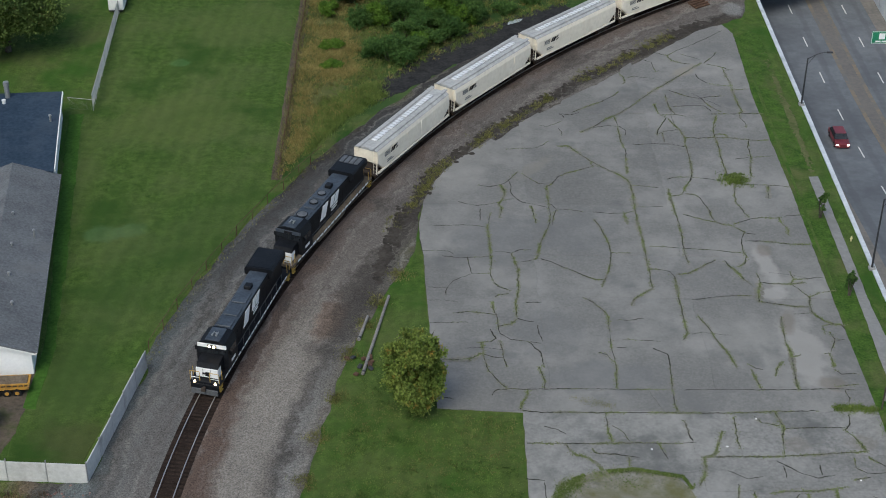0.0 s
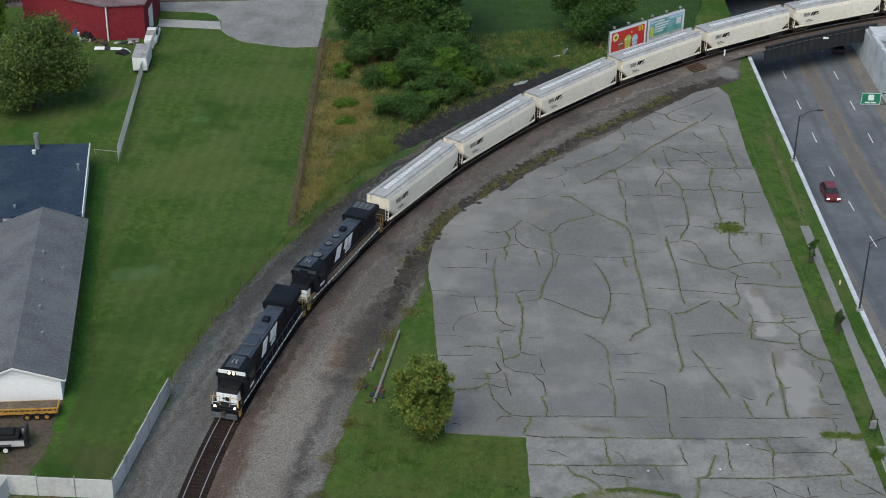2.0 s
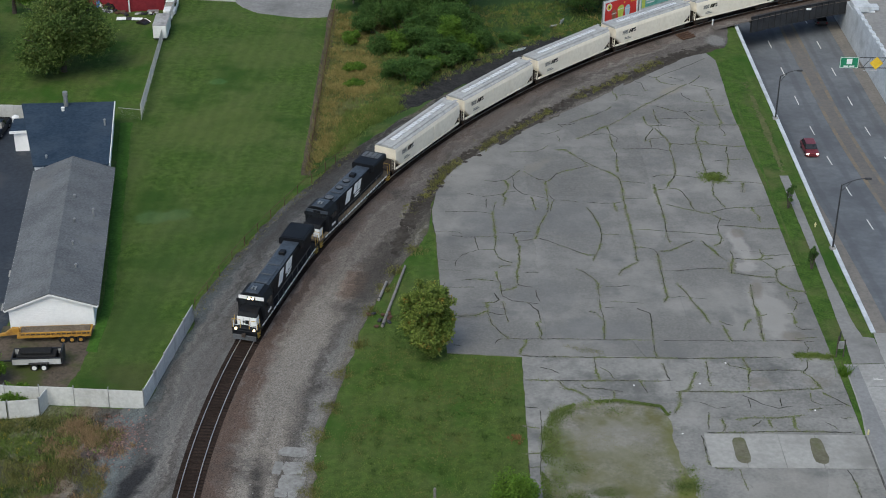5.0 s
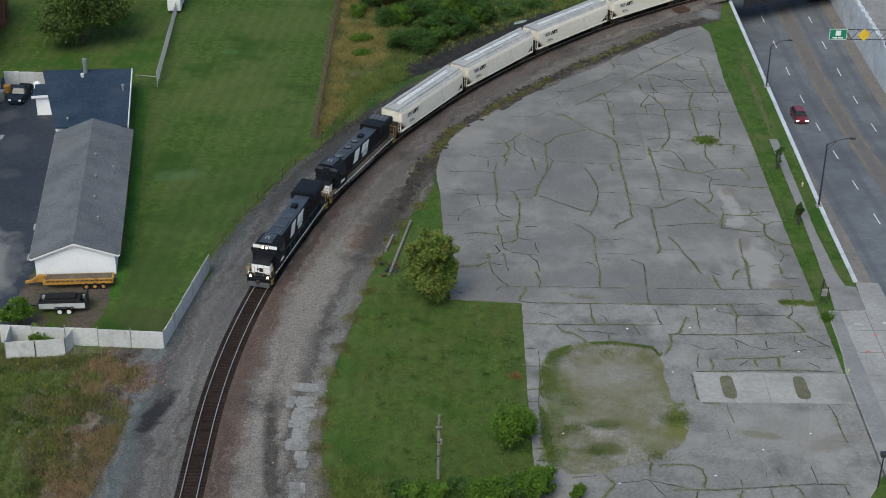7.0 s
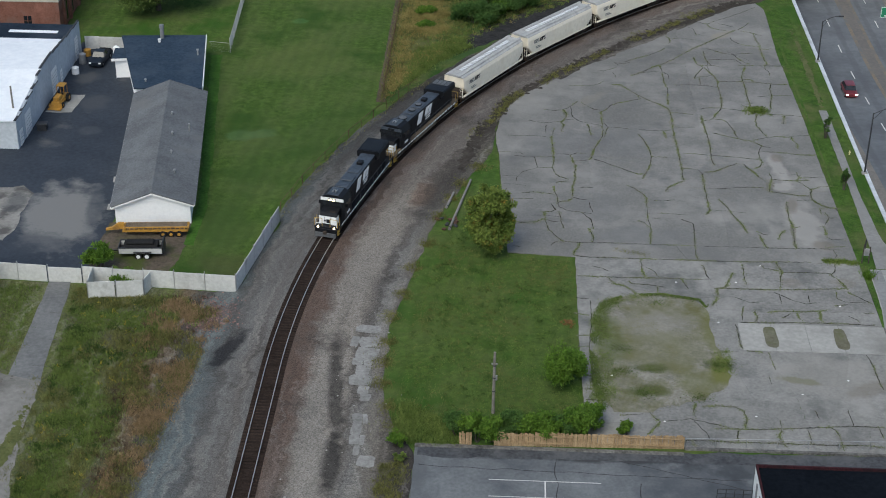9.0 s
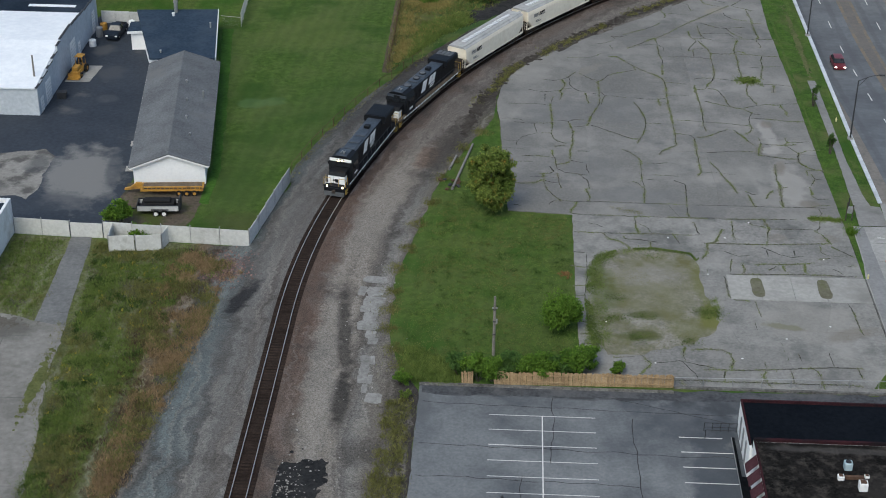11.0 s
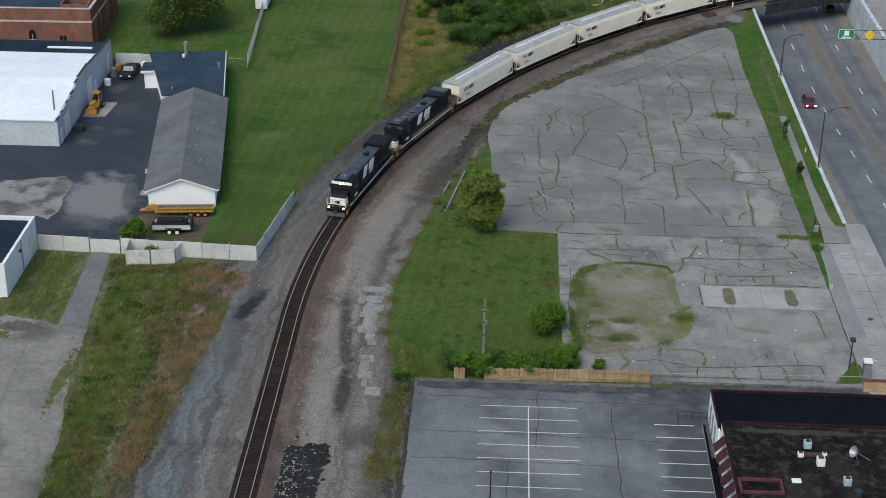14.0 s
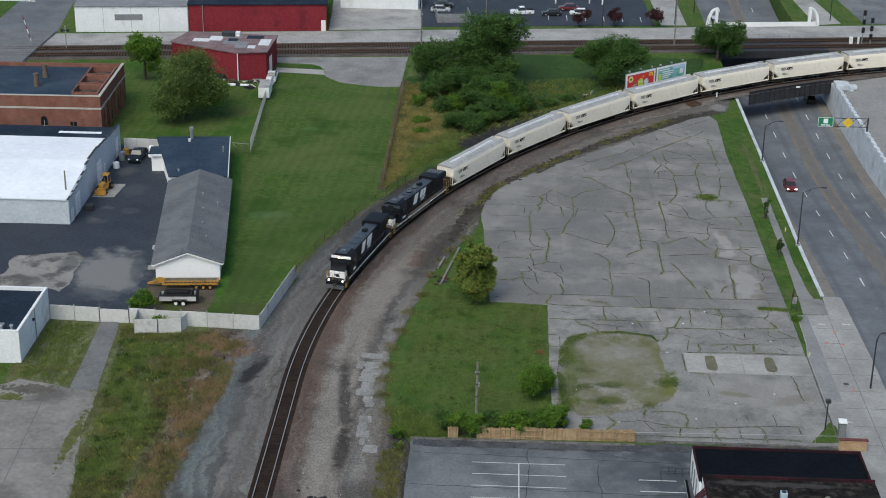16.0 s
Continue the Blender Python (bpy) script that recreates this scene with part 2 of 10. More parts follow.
WHITEWALL = mat("white_painted_wall", (0.66, 0.67, 0.68), (0.80, 0.81, 0.81), 0.3, 3.0, 0.8, 0.15, third=(0.54, 0.54, 0.52), third_scale=0.3, third_amount=0.64)
FENCEWHITE = mat("weathered_white_panel", (0.46, 0.46, 0.44), (0.60, 0.60, 0.575), 0.3, 3.0, 0.8, 0.15, third=(0.33, 0.32, 0.29), third_scale=0.35, third_amount=0.64, vary=0.05)
LEAF = leafy(mat("leaf", (0.030, 0.082, 0.016), (0.118, 0.205, 0.048), 0.35, 3.0, 0.7, 0.0, island=0.3), 0.4)
LEAFOLIVE = leafy(mat("leaf_olive", (0.044, 0.092, 0.020), (0.170, 0.228, 0.058), 0.4, 3.0, 0.7, 0.0, third=(0.24, 0.20, 0.07), third_scale=0.6, third_amount=0.66, island=0.32), 0.4)
LEAFLIGHT = leafy(mat("leaf_light", (0.052, 0.120, 0.011), (0.150, 0.255, 0.030), 0.5, 4.0, 0.7, 0.0, island=0.3))
LEAFAUTUMN = leafy(mat("leaf_turning", (0.085, 0.140, 0.024), (0.235, 0.285, 0.062), 0.5, 4.0, 0.7, 0.0, third=(0.40, 0.23, 0.05), third_scale=0.8, third_amount=0.65, island=0.3))
BARK = mat("bark", (0.05, 0.042, 0.034), (0.11, 0.095, 0.08), 1.0, 8.0, 0.95, 0.5)
BLACK = mat("black_paint", (0.010, 0.010, 0.011), (0.022, 0.022, 0.024), 0.5, 5.0, 0.45, 0.1)
RUBBER = mat("rubber", (0.014, 0.014, 0.014), (0.024, 0.024, 0.024), 3.0, 10.0, 0.85, 0.1)
GLASS = mat("dark_glass", (0.010, 0.012, 0.015), (0.020, 0.023, 0.027), 0.5, 2.0, 0.08, 0.0)
BRIGHT = mat("white_paint", (0.72, 0.72, 0.71), (0.82, 0.82, 0.81), 0.5, 4.0, 0.6, 0.05)


def trackside():
    """Ground beside the curved line: tones follow the distance from the rails, with ragged edges."""
    m = bpy.data.materials.new("trackside_ground")
    m.use_nodes = True
    n, l = m.node_tree.nodes, m.node_tree.links
    bsdf = n["Principled BSDF"]
    pos = n.new("ShaderNodeNewGeometry").outputs["Position"]
    xyz = n.new("ShaderNodeSeparateXYZ")
    l.new(pos, xyz.inputs[0])

    def calc(op, a, b=0.0):
        x = n.new("ShaderNodeMath")
        x.operation = op
        for i, v in enumerate((a, b)):
            if isinstance(v, (int, float)):
                x.inputs[i].default_value = v
            else:
                l.new(v, x.inputs[i])
        return x.outputs[0]

    def tex(scale, det, rough=0.6):
        t = n.new("ShaderNodeTexNoise")
        t.inputs["Scale"].default_value, t.inputs["Detail"].default_value, t.inputs["Roughness"].default_value = scale, det, rough
        l.new(pos, t.inputs["Vector"])
        return t.outputs["Fac"]

    def ramp(fac, lo, hi, stops):
        r = n.new("ShaderNodeValToRGB")
        els = r.color_ramp.elements
        els[0].position, els[0].color = 0.0, (*stops[0][1], 1)
        els[1].position, els[1].color = 1.0, (*stops[-1][1], 1)
        for v, c in stops:
            els.new((v - lo) / (hi - lo)).color = (*c, 1)
        l.new(calc("DIVIDE", calc("SUBTRACT", fac, lo), hi - lo), r.inputs[0])
        return r.outputs[0]

    def mix(fac, a, b, how="MIX"):
        x = n.new("ShaderNodeMix")
        x.data_type, x.blend_type = "RGBA", how
        l.new(fac, x.inputs[0]) if not isinstance(fac, float) else None
        if isinstance(fac, float):
            x.inputs[0].default_value = fac
        for slot, v in ((6, a), (7, b)):
            if isinstance(v, tuple):
                x.inputs[slot].default_value = (*v, 1)
            else:
                l.new(v, x.inputs[slot])
        return x.outputs[2]

    dy = calc("MAXIMUM", calc("SUBTRACT", xyz.outputs[1], 7.0), 0.0)
    dx = calc("SUBTRACT", xyz.outputs[0], 133.2)
    off = calc("SUBTRACT", 156.0, calc("SQRT", calc("ADD", calc("MULTIPLY", dx, dx), calc("MULTIPLY", dy, dy))))
    off = calc("ADD", off, calc("MULTIPLY", calc("SUBTRACT", tex(0.20, 6.0), 0.5), 4.6))
    off = calc("ADD", off, calc("MULTIPLY", calc("SUBTRACT", tex(1.6, 4.0), 0.5), 0.8))
    off = calc("ADD", off, calc("MULTIPLY", calc("SUBTRACT", tex(0.7, 4.0), 0.5), 1.2))
    grey, blue, pale = (0.150, 0.148, 0.142), (0.112, 0.130, 0.132), (0.225, 0.202, 0.176)
    brown, dark, straw, green = (0.112, 0.078, 0.062), (0.05, 0.046, 0.042), (0.150, 0.112, 0.066), (0.094, 0.112, 0.034)
    south = ramp(off, -20.0, 16.0, ((-19.0, green), (-14.6, green), (-13.0, straw), (-12.2, straw), (-11.4, (0.062, 0.055, 0.042)), (-10.2, (0.085, 0.088, 0.085)), (-9.4, blue), (-6.9, blue), (-6.0, (0.085, 0.084, 0.082)), (-4.6, grey), (-2.4, (0.11, 0.102, 0.096)), (-1.0, grey), (0.5, brown), (2.8, brown), (4.4, pale), (7.6, pale), (8.6, (0.085, 0.078, 0.070)), (9.6, (0.180, 0.173, 0.162)), (11.5, (0.16, 0.145, 0.125)), (13.5, dark)))
    north = ramp(off, -20.0, 16.0, ((-12.0, green), (-8.8, (0.085, 0.080, 0.042)), (-7.6, (0.036, 0.034, 0.032)), (-5.8, (0.060, 0.062, 0.062)), (-4.2, (0.088, 0.090, 0.090)), (-2.6, (0.060, 0.059, 0.057)), (-1.0, (0.070, 0.062, 0.055)), (0.5, brown), (2.4, (0.112, 0.090, 0.079)), (3.6, (0.125, 0.112, 0.104)), (5.4, (0.120, 0.108, 0.100)), (6.6, (0.140, 0.127, 0.115)), (7.5, (0.034, 0.030, 0.027)), (9.4, (0.07, 0.062, 0.05)), (11.5, (0.085, 0.09, 0.035)), (13.5, green)))
    far = n.new("ShaderNodeMapRange")
    far.inputs[1].default_value, far.inputs[2].default_value = 34.0, 72.0
    l.new(calc("ADD", xyz.outputs[1], calc("MULTIPLY", calc("SUBTRACT", tex(0.15, 4.0), 0.5), 20.0)), far.inputs[0])
    colour = mix(far.outputs[0], south, north)
    # wheel ruts that run with the line
    flow = n.new("ShaderNodeCombineXYZ")
    l.new(calc("MULTIPLY", off, 0.9), flow.inputs[0])
    l.new(calc("MULTIPLY", xyz.outputs[1], 0.03), flow.inputs[1])
    rut = n.new("ShaderNodeTexNoise")
    rut.inputs["Scale"].default_value, rut.inputs["Detail"].default_value = 1.0, 6.0
    l.new(flow.outputs[0], rut.inputs["Vector"])
    track_wear = n.new("ShaderNodeMapRange")
    track_wear.inputs[1].default_value, track_wear.inputs[2].default_value, track_wear.inputs[3].default_value, track_wear.inputs[4].default_value = 0.36, 0.64, 0.0, 0.85
    l.new(rut.outputs["Fac"], track_wear.inputs[0])
    colour = mix(track_wear.outputs[0], colour, mix(0.5, colour, (0.05, 0.042, 0.036)))
    streak = n.new("ShaderNodeTexNoise")
    streak.inputs["Scale"].default_value, streak.inputs["Detail"].default_value = 1.0, 5.0
    course = n.new("ShaderNodeCombineXYZ")
    l.new(calc("MULTIPLY", off, 1.3), course.inputs[0])
    l.new(calc("MULTIPLY", xyz.outputs[1], 0.035), course.inputs[1])
    course.inputs[2].default_value = 7.0
    l.new(course.outputs[0], streak.inputs["Vector"])
    worn = n.new("ShaderNodeMapRange")
    worn.inputs[1].default_value, worn.inputs[2].default_value, worn.inputs[4].default_value = 0.50, 0.70, 0.75
    l.new(streak.outputs["Fac"], worn.inputs[0])
    colour = mix(worn.outputs[0], colour, mix(0.4, colour, (0.34, 0.315, 0.285)))
    # stains, and stone-by-stone grain
    stain = n.new("ShaderNodeMapRange")
    stain.inputs[1].default_value, stain.inputs[2].default_value = 0.52, 0.72
    l.new(tex(0.13, 8.0, 0.68), stain.inputs[0])
    colour = mix(stain.outputs[0], colour, (0.055, 0.05, 0.046))
    for cx, cy, rx, ry, spin, tone, amount in ((-28.2, 12.0, 1.3, 4.2, -18, (0.022, 0.022, 0.024), 0.9), (-15.9, 4.0, 0.9, 11.0, 5, (0.040, 0.037, 0.034), 0.8), (-15.2, -8.0, 1.1, 5.5, 0, (0.034, 0.032, 0.030), 0.85), (-31.6, 18.6, 2.2, 3.6, -30, (0.105, 0.070, 0.062), 0.7), (-12.5, -16.5, 2.2, 2.4, 0, (0.065, 0.060, 0.055), 0.7),
                                              (-9.5, 49.0, 1.6, 4.0, -12, (0.165, 0.110, 0.078), 0.6), (-7.0, 52.0, 2.6, 9.0, -14, (0.050, 0.044, 0.039), 0.7), (-14.8, 33.0, 2.4, 12.0, -6, (0.205, 0.187, 0.166), 0.6), (-17.4, -6.0, 1.6, 16.0, 2, (0.205, 0.190, 0.170), 0.55), (-34.6, -20.0, 1.0, 12.0, -6, (0.060, 0.050, 0.046), 0.7), (-24.0, 62.0, 3.0, 10.0, -22, (0.040, 0.040, 0.041), 0.6), (43.4, 126.4, 2.0, 2.6, -20, (0.205, 0.202, 0.195), 0.8), (-21.0, 66.0, 1.4, 9.0, -30, (0.13, 0.135, 0.138), 0.5)):
        put = n.new("ShaderNodeMapping")
        put.vector_type = "TEXTURE"
        put.inputs["Location"].default_value, put.inputs["Rotation"].default_value, put.inputs["Scale"].default_value = (cx, cy, 0), (0, 0, radians(spin)), (rx, ry, 1000)
        l.new(pos, put.inputs["Vector"])
        length = n.new("ShaderNodeVectorMath")
        length.operation = "LENGTH"
        l.new(put.outputs[0], length.inputs[0])
        soft = n.new("ShaderNodeMapRange")
        soft.inputs[1].default_value, soft.inputs[2].default_value, soft.inputs[4].default_value = 2.05, 1.5, amount
        l.new(calc("ADD", length.outputs["Value"], calc("MULTIPLY", tex(0.55, 8.0), 1.8)), soft.inputs[0])
        colour = mix(soft.outputs[0], colour, tone)
    grain = n.new("ShaderNodeMapRange")
    grain.inputs[1].default_value, grain.inputs[2].default_value, grain.inputs[3].default_value, grain.inputs[4].default_value = 0.32, 0.68, 0.42, 1.62
    l.new(tex(7.0, 5.0, 0.75), grain.inputs[0])
    hsv = n.new("ShaderNodeHueSaturation")
    l.new(grain.outputs[0], hsv.inputs["Value"])
    l.new(colour, hsv.inputs["Color"])
    l.new(hsv.outputs[0], bsdf.inputs["Base Color"])
    bsdf.inputs["Roughness"].default_value = 0.95
    bsdf.inputs["Specular IOR Level"].default_value = 0.1
    b = n.new("ShaderNodeBump")
    b.inputs["Strength"].default_value, b.inputs["Distance"].default_value = 0.8, 0.06
    l.new(tex(6.0, 4.0), b.inputs["Height"])
    l.new(b.outputs[0], bsdf.inputs["Normal"])
    return m


# ==== mesh helpers ====
def part(name, bm, material, parent=None, label="", smooth=False):
    data = bpy.data.meshes.new(name)
    bm.normal_update()
    bm.to_mesh(data)
    bm.free()
    if material:
        data.materials.append(material)
    if smooth:
        data.polygons.foreach_set("use_smooth", [True] * len(data.polygons))
    ob = new(name, data)
    if parent:
        ob.parent = parent
    return tagged(ob, label)


def empty(name, m=None, label="", category="", group="", kind=""):
    ob = new(name)
    ob.empty_display_size = 0.2
    if m is not None:
        ob.matrix_world = m
    return tagged(ob, label, category, group, kind)


def box(bm, x0, y0, z0, x1, y1, z1, bevel=0.0, m=None):
    vs = [bm.verts.new((x, y, z)) for z in (z0, z1) for y in (y0, y1) for x in (x0, x1)]
    faces = [bm.faces.new([vs[i] for i in f]) for f in ((0, 2, 3, 1), (4, 5, 7, 6), (0, 1, 5, 4), (2, 6, 7, 3), (0, 4, 6, 2), (1, 3, 7, 5))]
    if bevel:
        edges = list({e for f in faces for e in f.edges})
        got = bmesh.ops.bevel(bm, geom=edges, offset=bevel, segments=1, affect="EDGES", profile=0.7)
        vs = list({v for f in got["faces"] for v in f.verts} | {v for v in vs if v.is_valid})
    if m is not None:
        for v in vs:
            v.co = m @ v.co
    return bm


def boxes(*rows, bevel=0.0):
    bm = bmesh.new()
    for r in rows:
        box(bm, *r, bevel=bevel)
    return bm


def tube(bm, a, b, r0, r1=None, sides=8, caps=True):
    a, b = Vector(a), Vector(b)
    r1 = r0 if r1 is None else r1
    q = (b - a).to_track_quat("Z", "Y")
    rings = []
    for p, r in ((a, r0), (b, r1)):
        rings.append([bm.verts.new(p + q @ Vector((r * math.cos(k * math.tau / sides), r * math.sin(k * math.tau / sides), 0))) for k in range(sides)])
    for k in range(sides):
        j = (k + 1) % sides
        bm.faces.new((rings[0][k], rings[0][j], rings[1][j], rings[1][k]))
    if caps:
        bm.faces.new(rings[0][::-1])
        bm.faces.new(rings[1])
    return bm


def tubes(*rows, sides=8):
    bm = bmesh.new()
    for r in rows:
        tube(bm, *r, sides=sides)
    return bm


def prism(bm, pts, z0, z1):
    """An upright prism over a plan outline (anticlockwise)."""
    lo = [bm.verts.new((x, y, z0)) for x, y in pts]
    hi = [bm.verts.new((x, y, z1)) for x, y in pts]
    bm.faces.new(lo[::-1])
    bm.faces.new(hi)
    for k in range(len(pts)):
        j = (k + 1) % len(pts)
        bm.faces.new((lo[k], lo[j], hi[j], hi[k]))
    return bm


def extrude_profile(bm, prof, x0, x1, axis="x"):
    """A (y, z) outline drawn out along x, or an (x, z) outline along y."""
    def at(p, t):
        return (t, p[0], p[1]) if axis == "x" else (p[0], t, p[1])
    a = [bm.verts.new(at(p, x0)) for p in prof]
    b = [bm.verts.new(at(p, x1)) for p in prof]
    bm.faces.new(a[::-1])
    bm.faces.new(b)
    for k in range(len(prof)):
        j = (k + 1) % len(prof)
        bm.faces.new((a[k], a[j], b[j], b[k]))
    bmesh.ops.recalc_face_normals(bm, faces=bm.faces[:])
    return bm


# ==== ground heights ====
def step(a, b, v):
    u = min(1.0, max(0.0, (v - a) / (b - a)))
    return u * u * (3 - 2 * u)


WALL_X, ROAD_R = 47.6, 68.2


def road_z(y):
    return -5.4 * step(32, 115, y) * (1 - step(185, 300, y)) - 0.06


def ground_z(x, y):
    z = -0.6 * step(-24.5, -30.5, x) * (1 - step(90, 125, y))
    z -= 0.45 * step(42.6, 47, x) * step(36, 60, y) * (1 - step(66, 80, x))
    return z


ARC_R, ARC_Y, TRACK_X = 156.0, 7.0, -22.8


def track(s, off=0.0):
    """Plan place and heading (degrees clockwise from north) at s metres along the curved line, s = 0 where the curve begins; off: to the right."""
    if s <= 0:
        return (TRACK_X + off, ARC_Y + s, 0.0)
    lim = radians(76)
    a = min(s / ARC_R, lim)
    x, y = TRACK_X + ARC_R * (1 - math.cos(a)), ARC_Y + ARC_R * math.sin(a)
    more = s - a * ARC_R
    x, y = x + more * math.sin(a), y + more * math.cos(a)
    return (x + off * math.cos(a), y - off * math.sin(a), math.degrees(a))


def wobble(x, y, size, seed=0.0):
    return noise.noise((x * size + seed, y * size - seed, seed * 1.7))


def sheet(name, material, pts, lift, label, jitter=0.5, size=0.35, step_len=0.8, category="ground", kind="structure", thick=0.12, flat=None, grain=2.5):
    """A patch of ground cover: an outline with an uneven edge, laid over the ground."""
    edge = []
    for k, (x0, y0) in enumerate(pts):
        x1, y1 = pts[(k + 1) % len(pts)]
        n = max(1, int(math.hypot(x1 - x0, y1 - y0) / step_len))
        for i in range(n):
            x, y = x0 + (x1 - x0) * i / n, y0 + (y1 - y0) * i / n
            edge.append((x + jitter * (wobble(x, y, size, 3.1) + 0.5 * wobble(x, y, size * 4, 9.1)), y + jitter * (wobble(x, y, size, 7.7) + 0.5 * wobble(x, y, size * 4, 5.3))))
    bm = bmesh.new()
    vs = [bm.verts.new((x, y, 0)) for x, y in edge]
    bm.faces.new(vs)
    if flat is None:
        xs, ys = [p[0] for p in edge], [p[1] for p in edge]
        for axis, lo, hi in ((0, min(xs), max(xs)), (1, min(ys), max(ys))):
            c = lo + grain
            while c < hi:
                co, no = ((c, 0, 0), (1, 0, 0)) if axis == 0 else ((0, c, 0), (0, 1, 0))
                bmesh.ops.bisect_plane(bm, geom=bm.verts[:] + bm.edges[:] + bm.faces[:], plane_co=co, plane_no=no)
                c += grain
    for v in bm.verts:
        v.co.z = lift + (ground_z(v.co.x, v.co.y) if flat is None else flat)
    rim = [e for e in bm.edges if e.is_boundary]
    out = {}
    for e in rim:
        loop = e.link_loops[0]
        a, b = loop.vert, loop.link_loop_next.vert
        d = (b.co - a.co).normalized()
        for v in (a, b):
            k = (round(v.co.x, 4), round(v.co.y, 4))
            out[k] = out.get(k, Vector((0, 0, 0))) + Vector((d.y, -d.x, 0))
    got = bmesh.ops.extrude_edge_only(bm, edges=rim)
    for v in got["geom"]:
        if isinstance(v, bmesh.types.BMVert):
            o = out.get((round(v.co.x, 4), round(v.co.y, 4)), Vector((0, 0, 0)))
            if o.length > 0:
                v.co += o.normalized() * 0.22
            v.co.z -= thick
    bmesh.ops.recalc_face_normals(bm, faces=bm.faces[:])
    ob = part(name, bm, material)
    return tagged(ob, label, category, "", kind)


# ==== the ground, one sheet to the horizon ====
def lines(fixed, lo, hi, gap, far):
    out = set(fixed)
    v = lo
    while v <= hi:
        if all(abs(v - q) > gap * 0.4 for q in fixed):
            out.add(v)
        v += gap
    return sorted(out | {lo - d for d in far} | {hi + d for d in far})


FAR = (20, 60, 150, 400, 1000, 2200)
gx = lines((WALL_X + 0.05, WALL_X + 0.15, ROAD_R - 0.15, ROAD_R - 0.05), -110, 120, 2.5, FAR)
gy = lines((29.9, 30.1), -60, 300, 2.5, FAR)
bm = bmesh.new()
grid = [[bm.verts.new((x, y, (road_z(y) - 0.35 if WALL_X + 0.1 < x < ROAD_R - 0.1 and y > 30 else ground_z(x, y)))) for x in gx] for y in gy]
for j in range(len(gy) - 1):
    for i in range(len(gx) - 1):
        bm.faces.new((grid[j][i], grid[j][i + 1], grid[j + 1][i + 1], grid[j + 1][i]))
ground = tagged(part("ground", bm, GRASS), "wide flat ground of rough mown grass", "ground", "", "structure")
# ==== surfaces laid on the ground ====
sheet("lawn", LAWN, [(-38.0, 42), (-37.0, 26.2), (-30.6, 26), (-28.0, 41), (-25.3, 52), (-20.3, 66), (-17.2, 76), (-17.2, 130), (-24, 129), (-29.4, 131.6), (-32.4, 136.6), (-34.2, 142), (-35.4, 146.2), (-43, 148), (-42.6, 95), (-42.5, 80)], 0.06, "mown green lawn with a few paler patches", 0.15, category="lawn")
sheet("scrub_verge", SCRUB, [(-17.0, 76), (-13, 80.5), (-8, 92), (3, 104), (16, 116), (40, 136), (40, 150), (-17, 150)], 0.07, "rough scrub grass with yellow weeds beside the railway", 0.5, category="scrub")
sheet("lush_strip", mat("lush_grass", (0.026, 0.072, 0.009), (0.060, 0.134, 0.020), 0.3, 3.0, 0.9, 0.7), [(-37.4, 35), (-36.2, 35), (-36.2, 45), (-39.4, 70), (-42.6, 94), (-44.2, 94), (-40.6, 68), (-37.2, 45)], 0.086, "bright lush grass strip beside the house", 0.3, 0.5, category="lawn")
sheet("bare_earth", mat("bare_earth", (0.055, 0.045, 0.035), (0.13, 0.105, 0.08), 0.3, 2.5, 0.95, 0.6, third=(0.06, 0.075, 0.022), third_scale=0.2, third_amount=0.56), [(-47.2, 26.5), (-38.6, 26.0), (-37.2, 32), (-36.9, 41), (-47.2, 40)], 0.075, "bare brown earth round the trailers", 0.4, 0.4, category="earth")
# one strip of ground along the railway, its tones by distance from the rails
TRACKSIDE = trackside()
east = [(-7.6, -50), (-7.6, -5.5), (-10.0, -1), (-11.6, 6), (-11.4, 19), (-9.6, 30), (-7.4, 43), (-4.8, 52), (-1.2, 62), (-1.2, 68), (0.6, 75), (8, 86.5), (16, 96), (30, 111), (37, 118.5), (44, 124), (46.5, 134)]
west = [track(s, -8.0)[:2] for s in range(160, 30, -6)]
sheet("trackside_ground", TRACKSIDE, east + west + [(-26.4, 40.0), (-29.3, 24.2), (-58, 25.4), (-58.5, 10), (-58, -50)], 0.09, "gravel, ballast and weedy dirt along the railway", 0.45, 0.35, category="gravel")
SHARD = mat("broken_concrete", (0.17, 0.165, 0.155), (0.29, 0.285, 0.27), 0.6, 3.0, 0.9, 0.2, vary=0.1)
remnant = empty("broken_slab_row", pose(0, 0, 0), "row of broken pale concrete slabs in the dirt", "concrete slabs", "", "structure")
rs = random.Random(9)
y = 17.2
while y > -7.2:
    west, length = -15.0 + 1.0 * step(11, 4, y) + 1.2 * step(-1, -7, y) + rs.uniform(-0.5, 0.7), rs.uniform(0.9, 2.6)
    cut = [west, -12.3 + rs.uniform(-0.5, 0.2)] if rs.random() < 0.6 else [west, west + rs.uniform(0.8, 1.4), -12.3 + rs.uniform(-0.4, 0.2)]
    for xa, xb in zip(cut, cut[1:]):
        cx, cy, spin = (xa + xb) / 2, y - length / 2, rs.uniform(-0.12, 0.12)
        ring = []
        for k in range(14):
            a = k * math.tau / 14
            u, v = math.copysign(abs(math.cos(a)) ** 0.32, math.cos(a)) * (xb - xa) / 2, math.copysign(abs(math.sin(a)) ** 0.32, math.sin(a)) * length / 2
            ring.append((cx + (u - v * spin) * rs.uniform(0.84, 1.08), cy + (v + u * spin) * rs.uniform(0.88, 1.06)))
        if rs.random() < 0.94:
            part("slab", prism(bmesh.new(), ring, 0.0, 0.100 + rs.uniform(0, 0.02)), SHARD, remnant)
    y -= length - rs.uniform(0.0, 0.12)



